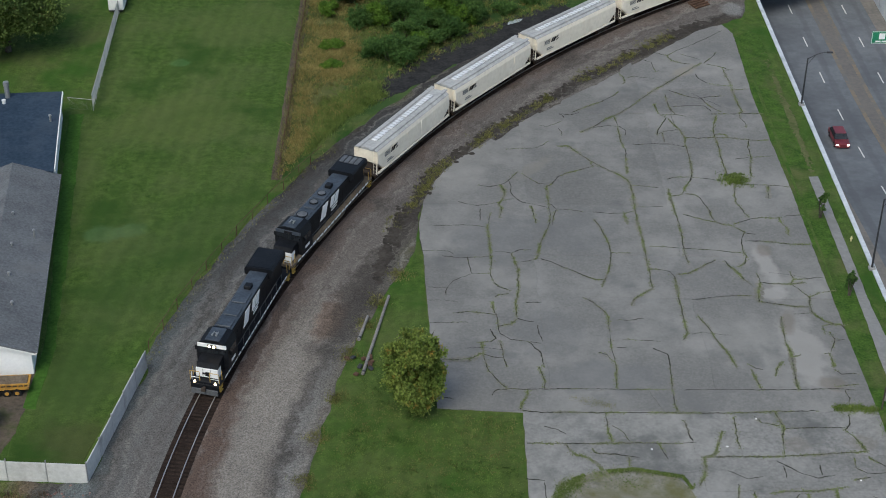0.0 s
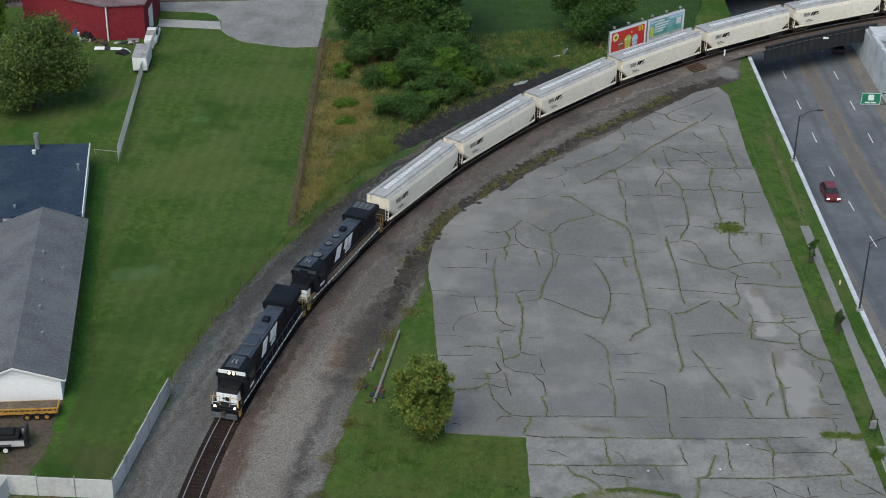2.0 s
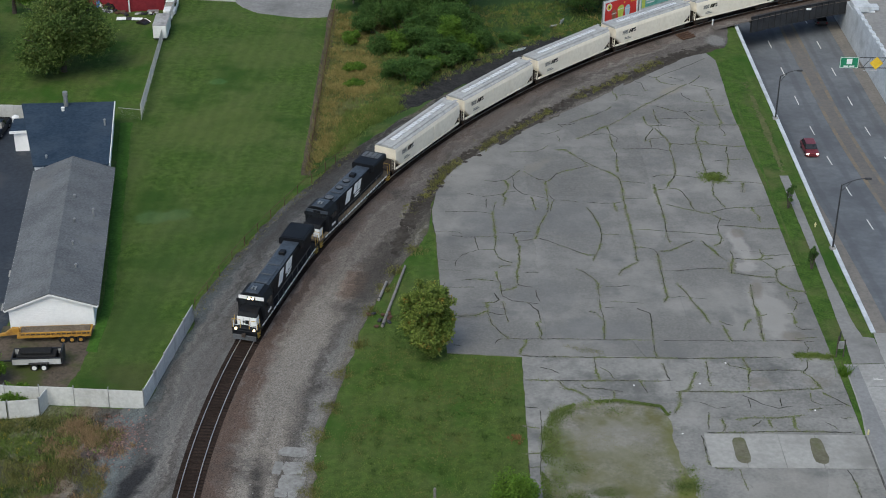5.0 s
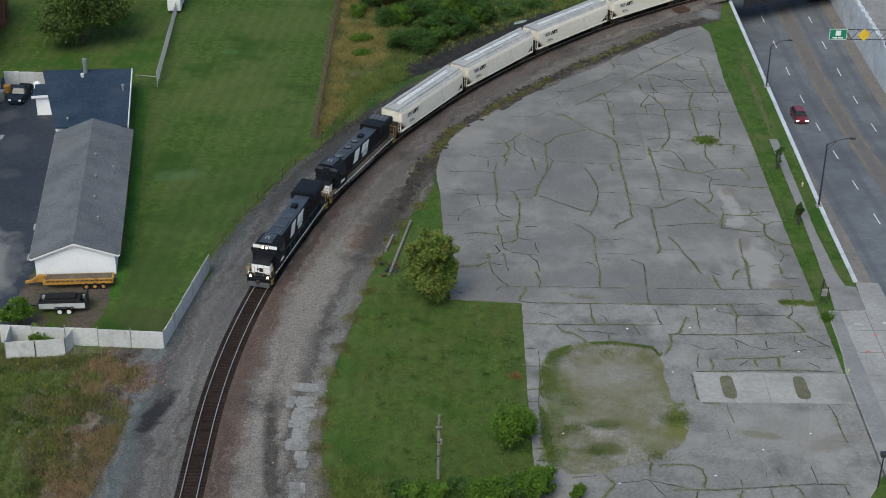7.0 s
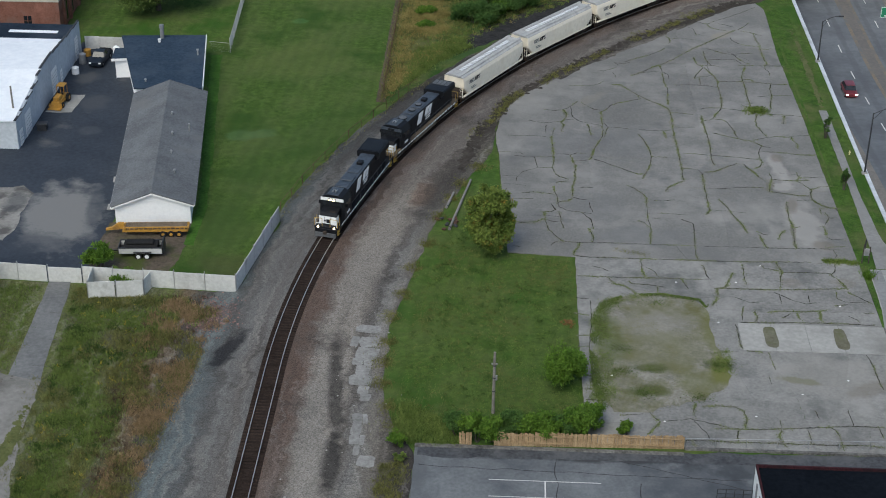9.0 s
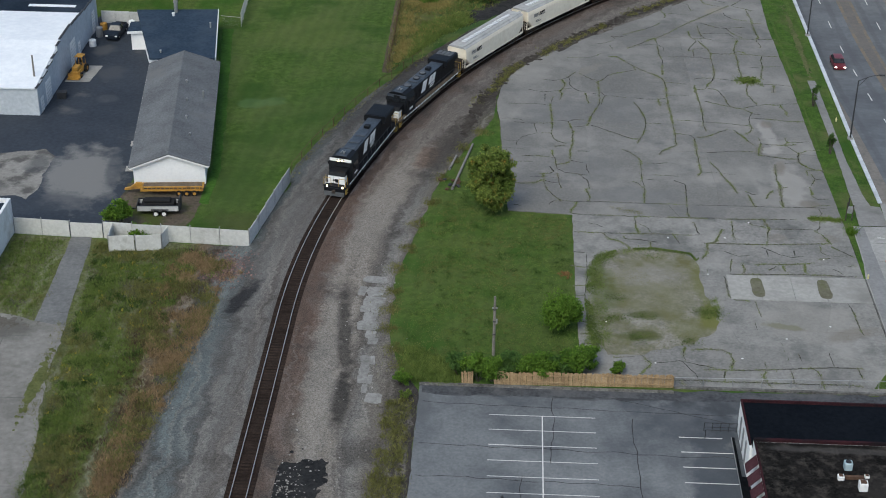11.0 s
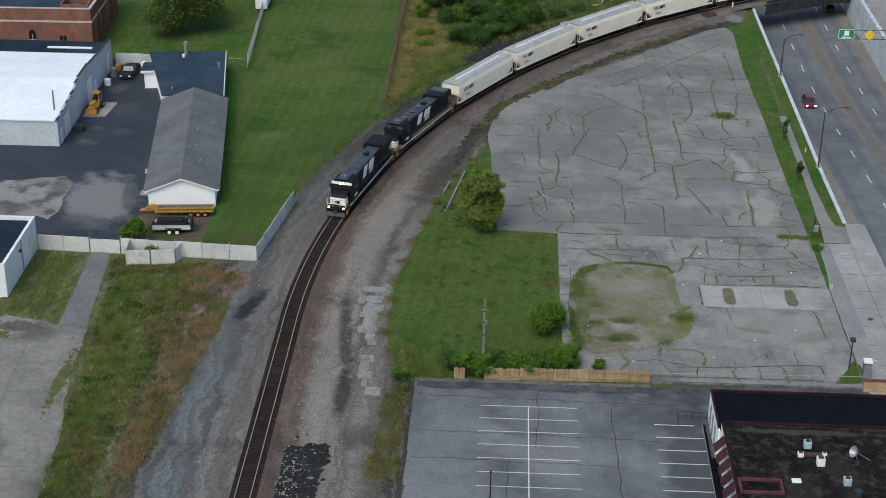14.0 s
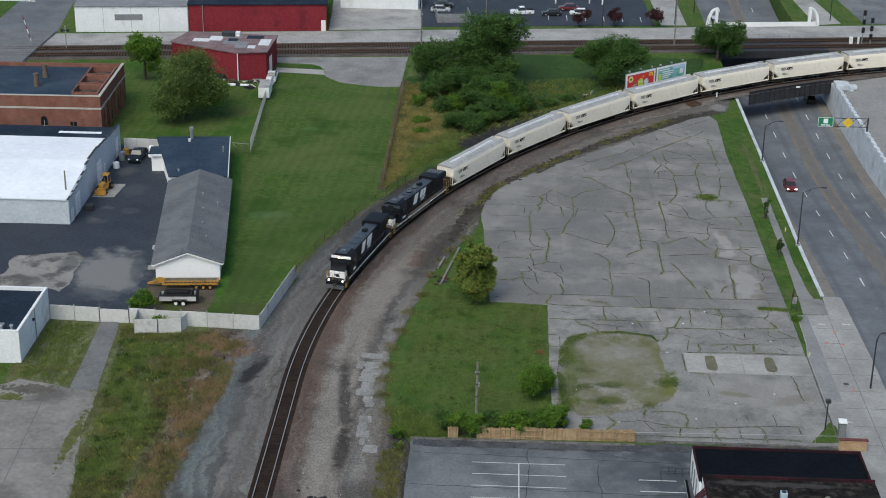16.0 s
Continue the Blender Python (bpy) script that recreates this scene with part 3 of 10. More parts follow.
def blotch(name, material, cx, cy, rx, ry, n, seed, label, category, z=0.115, tilt=0.0):
    """A ragged stain: many small flakes that crowd in the middle and thin out at its edge."""
    r = random.Random(seed)
    bm = bmesh.new()
    for k in range(n):
        a, d = r.uniform(0, math.tau), min(1.25, abs(r.gauss(0, 0.55)))
        u, v = rx * d * math.cos(a), ry * d * math.sin(a)
        x, y = cx + u * math.cos(tilt) - v * math.sin(tilt), cy + u * math.sin(tilt) + v * math.cos(tilt)
        size, m = r.uniform(0.12, 0.55) * (1.3 - 0.75 * d), r.randint(5, 7)
        h = ground_z(x, y) + z + r.uniform(0, 0.02)
        bm.faces.new([bm.verts.new((x + size * r.uniform(0.5, 1.3) * math.cos(i * math.tau / m), y + 1.2 * size * r.uniform(0.5, 1.3) * math.sin(i * math.tau / m), h)) for i in range(m)])
    return tagged(part(name, bm, material), label, category, "", "stuff")


sheet("cinder_patch", OIL, [(-20.0, -38), (-15.8, -38), (-15.8, -30), (-15.9, -24), (-15.2, -20), (-15.6, -17.9), (-19.6, -18.6), (-19.9, -26)], 0.115, "black cinder patch with pale stones", 0.55, 1.1, 0.22, category="cinders")
blotch("cinder_flakes", OIL, -17.8, -27.5, 2.8, 9.0, 200, 31, "black cinder flakes round the patch", "cinders")
STONE = mat("loose_stone", (0.16, 0.152, 0.14), (0.32, 0.305, 0.285), 1.5, 6.0, 0.9, 0.2, island=0.3)
REDRUBBLE = mat("reddish_rubble", (0.095, 0.058, 0.052), (0.27, 0.175, 0.155), 1.5, 6.0, 0.95, 0.3, island=0.35)


def rubble(name, material, spots, label, lo, hi, seed):
    """Loose stones, each a squashed lump."""
    r = random.Random(seed)
    bm = bmesh.new()
    for x, y in spots:
        size, spin = r.uniform(lo, hi), r.uniform(0, math.tau)
        z = ground_z(x, y) + 0.10
        base = [bm.verts.new((x + size * r.uniform(0.6, 1.2) * math.cos(spin + i * 1.257), y + size * r.uniform(0.6, 1.2) * math.sin(spin + i * 1.257), z)) for i in range(5)]
        top = [bm.verts.new((x + 0.55 * (v.co.x - x), y + 0.55 * (v.co.y - y), z + size * r.uniform(0.4, 0.8))) for v in base]
        bm.faces.new(top)
        for i in range(5):
            bm.faces.new((base[i], base[(i + 1) % 5], top[(i + 1) % 5], top[i]))
    return tagged(part(name, bm, material), label, "stones", "", "stuff")


rr = random.Random(8)
rubble("loose_stones", STONE, [(-18.7 + rr.gauss(0, 0.9), -25.5 + rr.gauss(0, 4.0)) for _ in range(260)], "pale stones scattered on the cinders", 0.05, 0.16, 41)
rubble("loose_stones", STONE, [(-34.8 + rr.gauss(0, 1.8) - 0.03 * (12 - y), y) for y in [rr.uniform(-44, 23) for _ in range(90)]], "pale stones among the dry weeds", 0.03, 0.10, 42)
rubble("rubble_heap", REDRUBBLE, [(-31.0 + rr.gauss(0, 1.3), 18.6 + rr.gauss(0, 2.2)) for _ in range(620)], "low heap of reddish rubble beside the wall", 0.04, 0.17, 43)
rubble("loose_stones", STONE, [(-14.5 + rr.gauss(0, 2.2), rr.uniform(-44, 20)) for _ in range(160)], "pale stones in the dirt strip", 0.04, 0.13, 44)
sheet("cinder_patch", mat("black_cinders", (0.016, 0.016, 0.017), (0.045, 0.044, 0.043), 0.5, 3.0, 0.9, 0.5), [(-9.2, 96), (-6, 97), (2, 105.5), (9, 113), (16, 120.5), (21, 126), (19, 128), (12, 123), (4, 116), (-1, 109.5), (-4, 105)], 0.12, "sooty black stain beside the line", 0.9, 0.5, category="cinders")
sheet("tarpaulin", mat("pale_tarpaulin", (0.30, 0.34, 0.36), (0.42, 0.46, 0.48), 0.8, 4.0, 0.6, 0.3), [(11.2, 120.4), (12.6, 121.4), (13.4, 122.4), (12.4, 122.2), (11.4, 121.3)], 0.16, "pale crumpled tarpaulin lying on the cinders", 0.2, 0.9, category="tarpaulin", kind="", thick=0.1)
# raised bed under the curved track
bm = bmesh.new()
prev = None
for k in range(0, 150):
    s = -52 + k * 2.0
    ring = [bm.verts.new((*track(s, o)[:2], z)) for o, z in ((-3.2, 0.05), (-1.75, 0.40), (1.75, 0.40), (3.2, 0.05))]
    if prev:
        for i in range(3):
            bm.faces.new((prev[i], prev[i + 1], ring[i + 1], ring[i]))
    prev = ring
bmesh.ops.recalc_face_normals(bm, faces=bm.faces[:])
tagged(part("track_bed", bm, TRACKSIDE), "raised bed of brown ballast under the rails", "ballast", "", "structure")

bm = bmesh.new()
prev = None
for k in range(0, 150):
    ring = [bm.verts.new((*track(-52 + k * 2.0, o)[:2], z)) for o, z in ((-1.33, 0.402), (-1.15, 0.434), (1.15, 0.434), (1.33, 0.402))]
    if prev:
        for i in range(3):
            bm.faces.new((prev[i], prev[i + 1], ring[i + 1], ring[i]))
    prev = ring
bmesh.ops.recalc_face_normals(bm, faces=bm.faces[:])
tagged(part("crib_ballast", bm, BEDDARK), "dark oily ballast between the ties", "ballast", "", "structure")
railway = empty("railway_track", pose(0, 0, 0), "curved single railway track on dark wooden ties", "railway track", "", "structure")
tie_bm = boxes((-1.3, -0.115, -0.12, 1.3, 0.115, 0.04), bevel=0.015)
first_tie = part("tie", tie_bm, TIE, railway)
for k in range(0, 300):
    s = -44 + k * 0.52
    x, y, h = track(s)
    t = first_tie if k == 0 else new("tie", first_tie.data)
    t.parent = railway
    t.matrix_local = pose(x, y, 0.41 + random.uniform(-0.008, 0.008), 0, 0, -h + random.uniform(-0.8, 0.8))
bm = bmesh.new()
for k in range(300, 480):
    x, y, h = track(-44 + k * 0.52)
    box(bm, -1.3, -0.115, -0.12, 1.3, 0.115, 0.04, m=pose(x, y, 0.41, 0, 0, -h))
tagged(part("tie_row", bm, TIEREST, railway), kind="stuff")
for side in (-1, 1):
    for nm, w, z0, z1, material in (("rail", 0.037, 0.55, 0.60, RAIL), ("rail_web", 0.075, 0.45, 0.555, RUST)):
        bm = bmesh.new()
        prev = None
        for k in range(0, 290):
            s = -50 + k
            ring = []
            for o, z in ((-w, z0), (-w, z1), (w, z1), (w, z0)):
                x, y, _ = track(s, side * 0.755 + o)
                ring.append(bm.verts.new((x, y, z)))
            if prev:
                for i in range(4):
                    bm.faces.new((prev[i], prev[(i + 1) % 4], ring[(i + 1) % 4], ring[i]))
            prev = ring
        bmesh.ops.recalc_face_normals(bm, faces=bm.faces[:])
        part(nm, bm, material, railway)

# ==== road in the cutting ====
def strip(name, material, x0, x1, y0, y1, lift, label, category, gap=3.0, parent=None, kind="structure"):
    bm = bmesh.new()
    n = max(1, int((y1 - y0) / gap))
    prev = None
    for k in range(n + 1):
        y = y0 + (y1 - y0) * k / n
        ring = [bm.verts.new((x, y, road_z(y) + lift + dz)) for x, dz in ((x0, -0.15), (x0, 0), (x1, 0), (x1, -0.15))]
        if prev:
            for i in range(3):
                bm.faces.new((prev[i], prev[i + 1], ring[i + 1], ring[i]))
        else:
            bm.faces.new(ring)
        prev = ring
    bm.faces.new(prev[::-1])
    bmesh.ops.recalc_face_normals(bm, faces=bm.faces[:])
    ob = part(name, bm, material, parent)
    return ob if parent else tagged(ob, label, category, "", kind)


road = strip("road", ROAD, 47.9, 67.9, 29.0, 330, 0.05, "grey asphalt road dipping under the railway bridge", "road")
for x, span in ((54.5, range(0, 23)), (62.6, range(0, 23))):
    for k in span:
        y = 33.0 + k * 11.6
        strip("lane_dash", PAINT, x - 0.08, x + 0.08, y, y + 3.3, 0.062, "", "", 1.2, road)
MEDIAN = mat("worn_median_paint", (0.15, 0.135, 0.115), (0.235, 0.185, 0.125), 0.25, 2.0, 0.85, 0.1, third=(0.14, 0.14, 0.14), third_scale=0.2, third_amount=0.52, third_edge=0.12)
for x in (57.7, 59.8):
    strip("median_line", MEDIAN, x - 0.28, x + 0.28, 33, 320, 0.062, "", "", 4.0, road)
strip("median_wear", mat("worn_centre_lane", (0.125, 0.12, 0.118), (0.17, 0.155, 0.14), 0.2, 2.0, 0.85, 0.1), 57.8, 59.7, 33, 320, 0.058, "", "", 4.0, road)
SHOULDER = mat("dusty_shoulder", (0.15, 0.142, 0.132), (0.225, 0.205, 0.182), 0.2, 2.0, 0.9, 0.2)
strip("road_shoulder", SHOULDER, 47.88, 49.6, 33, 118, 0.066, "tan dusty strip along the road edge", "road edge")
strip("road_shoulder", SHOULDER, 65.8, 67.85, 33, 150, 0.066, "tan dusty strip along the road edge", "road edge")

WALLPAINT = mat("pale_parapet", (0.42, 0.45, 0.48), (0.60, 0.63, 0.66), 0.4, 3.0, 0.8, 0.15, third=(0.33, 0.35, 0.37), third_scale=0.25, third_amount=0.62)
def cut_wall(name, x0, x1, y0, y1, rise, label):
    bm = bmesh.new()
    n = int((y1 - y0) / 4)
    prev = None
    for k in range(n + 1):
        y = y0 + (y1 - y0) * k / n
        top = ground_z(min(x0, 47.0) if x0 < 60 else x1 + 14, y) + rise
        ring = [bm.verts.new((x, y, z)) for x, z in ((x0, road_z(y) - 0.4), (x0, top), (x1, top), (x1, road_z(y) - 0.4))]
        if prev:
            for i in range(3):
                bm.faces.new((prev[i], prev[i + 1], ring[i + 1], ring[i]))
        else:
            bm.faces.new(ring)
        prev = ring
    bm.faces.new(prev[::-1])
    bmesh.ops.recalc_face_normals(bm, faces=bm.faces[:])
    return tagged(part(name, bm, WALLPAINT), label, "retaining wall", "", "structure")


west_wall = cut_wall("retaining_wall_west", 47.35, 47.88, 39.6, 134.5, 0.12, "pale painted concrete retaining wall along the sunken road")
east_wall = cut_wall("retaining_wall_east", 67.85, 68.5, 40.0, 141.0, 0.75, "pale blue-grey painted retaining wall with a notched top")
for k in range(30):
    y = 60 + k * 2.6
    part("cap_block", boxes((67.9, y, 0.70, 68.45, y + 1.3, 1.02), bevel=0.03), WALLPAINT, east_wall)

# pavement, kerb and driveway apron beside the road
sheet("pavement", mat("footpath_concrete", (0.20, 0.198, 0.19), (0.275, 0.27, 0.26), 0.2, 2.2, 0.9, 0.2, third=(0.16, 0.157, 0.15), third_scale=0.2, third_amount=0.58, third_edge=0.12), [(44.5, 78.6), (45.7, 79.0), (45.7, 66), (45.6, 52), (45.8, 42), (46.2, 38.6), (47.4, 38.4), (47.4, 33.3), (43.9, 33.2), (44.1, 38.0), (44.3, 46), (44.5, 56), (44.5, 68)], 0.11, "narrow grey concrete footpath in the verge", 0.06, 0.8, category="footpath")
APRON = mat("apron_concrete", (0.25, 0.245, 0.235), (0.36, 0.355, 0.34), 0.2, 2.2, 0.9, 0.15, third=(0.21, 0.205, 0.198), third_scale=0.12, third_amount=0.58, third_edge=0.12)
sheet("apron", APRON, [(43.0, 33.1), (47.3, 33.3), (47.6, 39.6), (50.2, 39.4), (50.6, 20), (50.4, -20), (42.3, -20), (42.3, 5), (42.3, 19.8), (42.75, 24), (42.9, 30)], 0.055, "broad pale concrete apron beside the road", 0.05, category="pavement")
sheet("street", ROAD, [(50.4, 36), (68.0, 36), (68.0, -50), (50.2, -50)], 0.05, "grey asphalt street level with the pavement", 0.03, category="road")

# ==== the far street, the main line behind and the car parks ====
def back(u, v):
    """A place along the main line behind: u metres east, v metres north of it."""
    a = math.atan(0.134)
    return (u * math.cos(a) - v * math.sin(a), 164.8 + u * math.sin(a) + v * math.cos(a))


def back_sheet(name, material, u0, u1, v0, v1, lift, label, category, jitter=0.2):
    return sheet(name, material, [back(u0, v0), back(u1, v0), back(u1, v1), back(u0, v1)], lift, label, jitter, step_len=2.0, category=category, flat=0.0, thick=0.3)


BACKSLAB = mat("worn_street", (0.26, 0.256, 0.246), (0.39, 0.383, 0.367), 0.18, 2.0, 0.9, 0.2, third=(0.19, 0.187, 0.18), third_scale=0.14, third_amount=0.60, third_edge=0.12)
BEDBROWN = mat("brown_main_bed", (0.050, 0.043, 0.039), (0.125, 0.108, 0.096), 0.3, 3.0, 0.95, 0.6)
for u0, u1 in ((-140, 46.5), (71, 200)):
    back_sheet("main_line_ballast", BEDBROWN, u0, u1, -5.2, 5.0, 0.20, "stony bed of the double main line", "ballast")
    back_sheet("back_street", BACKSLAB, u0, u1, 5.2, 14.8, 0.16, "worn concrete street along the main line", "road", 0.05)
main_line = empty("main_line_track", pose(0, 0, 0), "straight double railway track behind the curve", "railway track", "", "structure")
ang = math.degrees(math.atan(0.134))
for v in (-2.4, 2.4):
    bm = bmesh.new()
    for k in range(520):
        box(bm, -0.115, -1.3, -0.1, 0.115, 1.3, 0.07, m=pose(*back(-130 + k * 0.6, v), 0.32, 0, 0, ang))
    tagged(part("tie_row", bm, TIEREST, main_line), kind="stuff")
    for o in (-0.755, 0.755):
        bm = bmesh.new()
        box(bm, -135, -0.06, 0.4, 190, 0.06, 0.54, m=pose(*back(0, v + o), 0, 0, 0, ang))
        part("rail", bm, RUST, main_line)
sheet("driveway", mat("worn_driveway", (0.19, 0.188, 0.182), (0.285, 0.281, 0.272), 0.18, 2.0, 0.9, 0.2, third=(0.15, 0.148, 0.142), third_scale=0.14, third_amount=0.58, third_edge=0.12), [(-45.2, 149.6), (-37.0, 149.2), (-35.0, 147.6), (-34.0, 145.0), (-33.4, 141.2), (-32.2, 139.1), (-29.6, 136.8), (-26.0, 135.4), (-21.9, 134.7), (-18.2, 135.0), (-18, 156), (-45, 153)], 0.09, "grey worn concrete driveway with cracks", 0.25, category="driveway")
sheet("far_car_park", YARD, [(-16, 181), (36, 187), (34, 225), (-20, 225)], 0.08, "dark asphalt car park with parked cars", 0.1, category="car park")
sheet("far_drive", BACKSLAB, [(-36.5, 176.5), (-16.5, 179), (-16.5, 230), (-40, 230)], 0.07, "grey concrete drive between buildings", 0.1, category="driveway")
sheet("side_street", ROAD, [(-110.6, 179), (-112, 168), (-95.0, 168), (-98.2, 193.6), (-98, 240), (-112, 240)], 0.06, "grey asphalt side street", 0.1, category="road")
sheet("level_crossing", mat("crossing_panels", (0.11, 0.112, 0.115), (0.19, 0.192, 0.195), 0.3, 2.0, 0.9, 0.2), [(-113, 142), (-95.6, 144.4), (-95.0, 168), (-112, 168)], 0.52, "worn asphalt level crossing over the main line", 0.05, category="road", flat=0.0, thick=0.5)
sheet("side_street", ROAD, [(-113, 118), (-98, 122), (-96.4, 133), (-95.4, 145), (-113, 143)], 0.05, "grey asphalt side street", 0.1, category="road")
sheet("turning_ground", mat("pale_asphalt", (0.21, 0.205, 0.20), (0.29, 0.285, 0.275), 0.15, 1.6, 0.9, 0.2), [(69, 100), (110, 100), (110, 158), (84, 158), (75, 150), (69, 146)], 0.06, "pale worn asphalt beyond the retaining wall", 0.2, category="asphalt")

# ==== left yard and paths ====
sheet("yard", YARD, [(-110, 38), (-64.5, 38), (-59, 26.2), (-47, 26.0), (-47, 41), (-47.5, 75), (-50, 80), (-56.5, 92), (-58, 97.8), (-64.6, 97.8), (-65.2, 60), (-110, 57)], 0.06, "dark patched asphalt yard", 0.1, category="yard")
sheet("concrete_pad", mat("yard_concrete", (0.19, 0.182, 0.167), (0.285, 0.274, 0.254), 0.2, 2.0, 0.9, 0.2, third=(0.10, 0.096, 0.09), third_scale=0.3, third_amount=0.54, third_edge=0.06, blots=((-60.0, 44.0, 1.6, 3.0, 10, (0.07, 0.074, 0.08), 0.6), (-64.0, 38.0, 2.0, 1.4, 0, (0.10, 0.098, 0.094), 0.6))), [(-68.5, 46.6), (-63.0, 48.0), (-60.0, 48.9), (-58.4, 47.2), (-58.6, 44.0), (-57.9, 38.0), (-58.9, 34.2), (-60.6, 35.6), (-62.4, 34.9), (-68.5, 34.9)], 0.09, "worn pale concrete pad in the yard", 0.7, category="concrete pad")
sheet("concrete_pad", CONCRETE, [(-63.5, 71.6), (-59.9, 71.8), (-59.5, 77.8), (-62.2, 77.6)], 0.09, "small pale concrete pad in the yard", 0.2, category="concrete pad")
sheet("footpath", mat("old_path", (0.12, 0.122, 0.122), (0.19, 0.19, 0.187), 0.2, 2.0, 0.9, 0.2), [(-50.8, 25.3), (-48.3, 25.3), (-46.4, 4.4), (-50.0, 4.8)], 0.113, "old narrow asphalt path through the grass", 0.15, category="path")
sheet("concrete_lot", mat("stained_concrete", (0.165, 0.158, 0.144), (0.255, 0.245, 0.226), 0.15, 1.6, 0.9, 0.2, third=(0.115, 0.11, 0.098), third_scale=0.12, third_amount=0.58), [(-57, 8), (-49.5, 6.0), (-46.5, 5), (-45.6, -4), (-44.9, -12), (-42.6, -25), (-42.5, -48), (-60, -48), (-60, 5)], 0.12, "stained pale concrete ground with weeds", 0.6, 0.3, category="concrete")
sheet("pavement", CONCRETE, [(-43.6, 142.3), (-43.9, 145.6), (-34.2, 144.7), (-33.6, 141.3)], 0.13, "pale concrete footpath by the driveway", 0.05, category="footpath")
sheet("fence_base", mat("fence_base_soil", (0.05, 0.04, 0.03), (0.12, 0.095, 0.07), 0.4, 3.0, 0.95, 0.5), [(-17.7, 77.0), (-16.6, 77.0), (-16.7, 138.4), (-17.9, 138.4)], 0.12, "bare brown strip under the fence", 0.12, 0.6, category="earth")
sheet("pavement", BACKSLAB, [(37.5, 187.5), (43.0, 188), (42, 240), (36, 240)], 0.07, "pale pavement beside the far car park", 0.05, category="pavement")
sheet("pavement", BACKSLAB, [(73.0, 192), (78.5, 193), (73.5, 240), (70, 240)], 0.07, "pale pavement beside the far road", 0.05, category="pavement")
sheet("far_car_park", LOTASPH, [(84, 193), (140, 200), (140, 240), (80, 240)], 0.06, "grey asphalt car park by the crossing", 0.1, category="car park")
strip("side_line", PAINT, -98.4, -98.1, 172, 186, 0.20, "", "", 3.0, bpy.data.objects["side_street"])

sheet("grass_verge", mat("verge_grass", (0.028, 0.064, 0.010), (0.072, 0.130, 0.022), 0.6, 4.0, 0.92, 1.0, third=(0.105, 0.108, 0.044), third_scale=0.16, third_amount=0.60, spread=0.19, third_edge=0.12), [(42.2, 20), (42.6, 20), (42.7, 26), (43.0, 33.0), (43.7, 33.2), (44.1, 40), (46.2, 38.7), (47.3, 38.8), (47.3, 60), (47.3, 118), (42.3, 120), (41.4, 100), (41.6, 60), (41.8, 40)], 0.03, "lush green grass verge beside the road", 0.12, 0.5, category="grass", thick=0.05)

sheet("green_bank", mat("bank_grass", (0.020, 0.050, 0.011), (0.058, 0.100, 0.025), 0.5, 4.0, 0.92, 1.0, third=(0.026, 0.054, 0.016), third_scale=0.1, third_amount=0.52, third_edge=0.15), [(8, 127), (20, 136), (40, 144), (44, 160), (4, 160), (4, 140)], 0.10, "green mown bank beyond the railway", 0.5, category="lawn")
blotch("worn_trail", mat("trodden_grass", (0.066, 0.084, 0.028), (0.125, 0.130, 0.058), 0.5, 3.0, 0.95, 0.3), 45.2, 93.0, 0.35, 20.0, 300, 34, "trodden brownish trail in the verge", "trail", z=0.05)
SOIL = mat("black_soil", (0.030, 0.026, 0.022), (0.070, 0.061, 0.052), 0.5, 3.0, 0.95, 0.5)
bm = bmesh.new()
rr = random.Random(19)
EDGE = [(-4.0, 55), (-2.8, 62.5), (-1.0, 70), (1.6, 77.6), (7.6, 86.6), (15.6, 96.6), (24.2, 106.3), (33.4, 115.6), (39.5, 121.2)]
for (xa, ya), (xb, yb) in zip(EDGE, EDGE[1:]):
    for k in range(170):
        t = rr.random()
        x, y = xa + (xb - xa) * t, ya + (yb - ya) * t
        d = rr.gauss(1.25, 0.45) + 0.6 * wobble(x, y, 0.12, 3.0)
        x, y, size = x - 0.72 * d, y + 0.69 * d, rr.uniform(0.10, 0.45)
        z = ground_z(x, y) + 0.118 + rr.uniform(0, 0.02)
        bm.faces.new([bm.verts.new((x + size * rr.uniform(0.5, 1.3) * math.cos(i * 1.047), y + size * rr.uniform(0.5, 1.3) * math.sin(i * 1.047), z)) for i in range(6)])
tagged(part("soil_band", bm, SOIL), "black soil between ballast and old car park", "soil", "", "stuff")
# apron details: a resurfaced strip, joints, survey paint and a manhole
sheet("resurfaced_strip", mat("grey_strip", (0.185, 0.186, 0.187), (0.255, 0.255, 0.254), 0.2, 2.5, 0.9, 0.15), [(43.1, 32.7), (44.4, 32.9), (44.5, 20), (44.6, 8), (42.5, 8), (42.5, 19.5), (42.9, 24)], 0.064, "grey resurfaced strip along the apron edge", 0.06, 0.6, category="pavement", thick=0.02)
apron = bpy.data.objects["apron"]
JOINT = mat("joint_line", (0.10, 0.098, 0.092), (0.15, 0.147, 0.14), 0.6, 3.0, 0.95, 0.1)
for y in (29.0, 24.5, 20.0, 15.5, 11.0, 6.5, 2.0, -2.5):
    part("joint", boxes((44.7, y - 0.03, 0.03, 50.1, y + 0.03, 0.061)), JOINT, apron)
part("joint", boxes((47.2, -10, 0.03, 47.26, 33.0, 0.063)), JOINT, apron)
for x, y, w in ((45.5, 30.3, 0.9), (48.6, 30.5, 1.2), (44.0, 3.0, 0.9)):
    part("survey_mark", boxes((x, y - 0.05, 0.04, x + w, y + 0.05, 0.067), (x, y + 0.18, 0.04, x + w * 0.6, y + 0.26, 0.067)), PAINT, apron)
SURVEYRED = mat("survey_red", (0.42, 0.14, 0.12), (0.55, 0.22, 0.19), 0.8, 5.0, 0.9, 0.05)
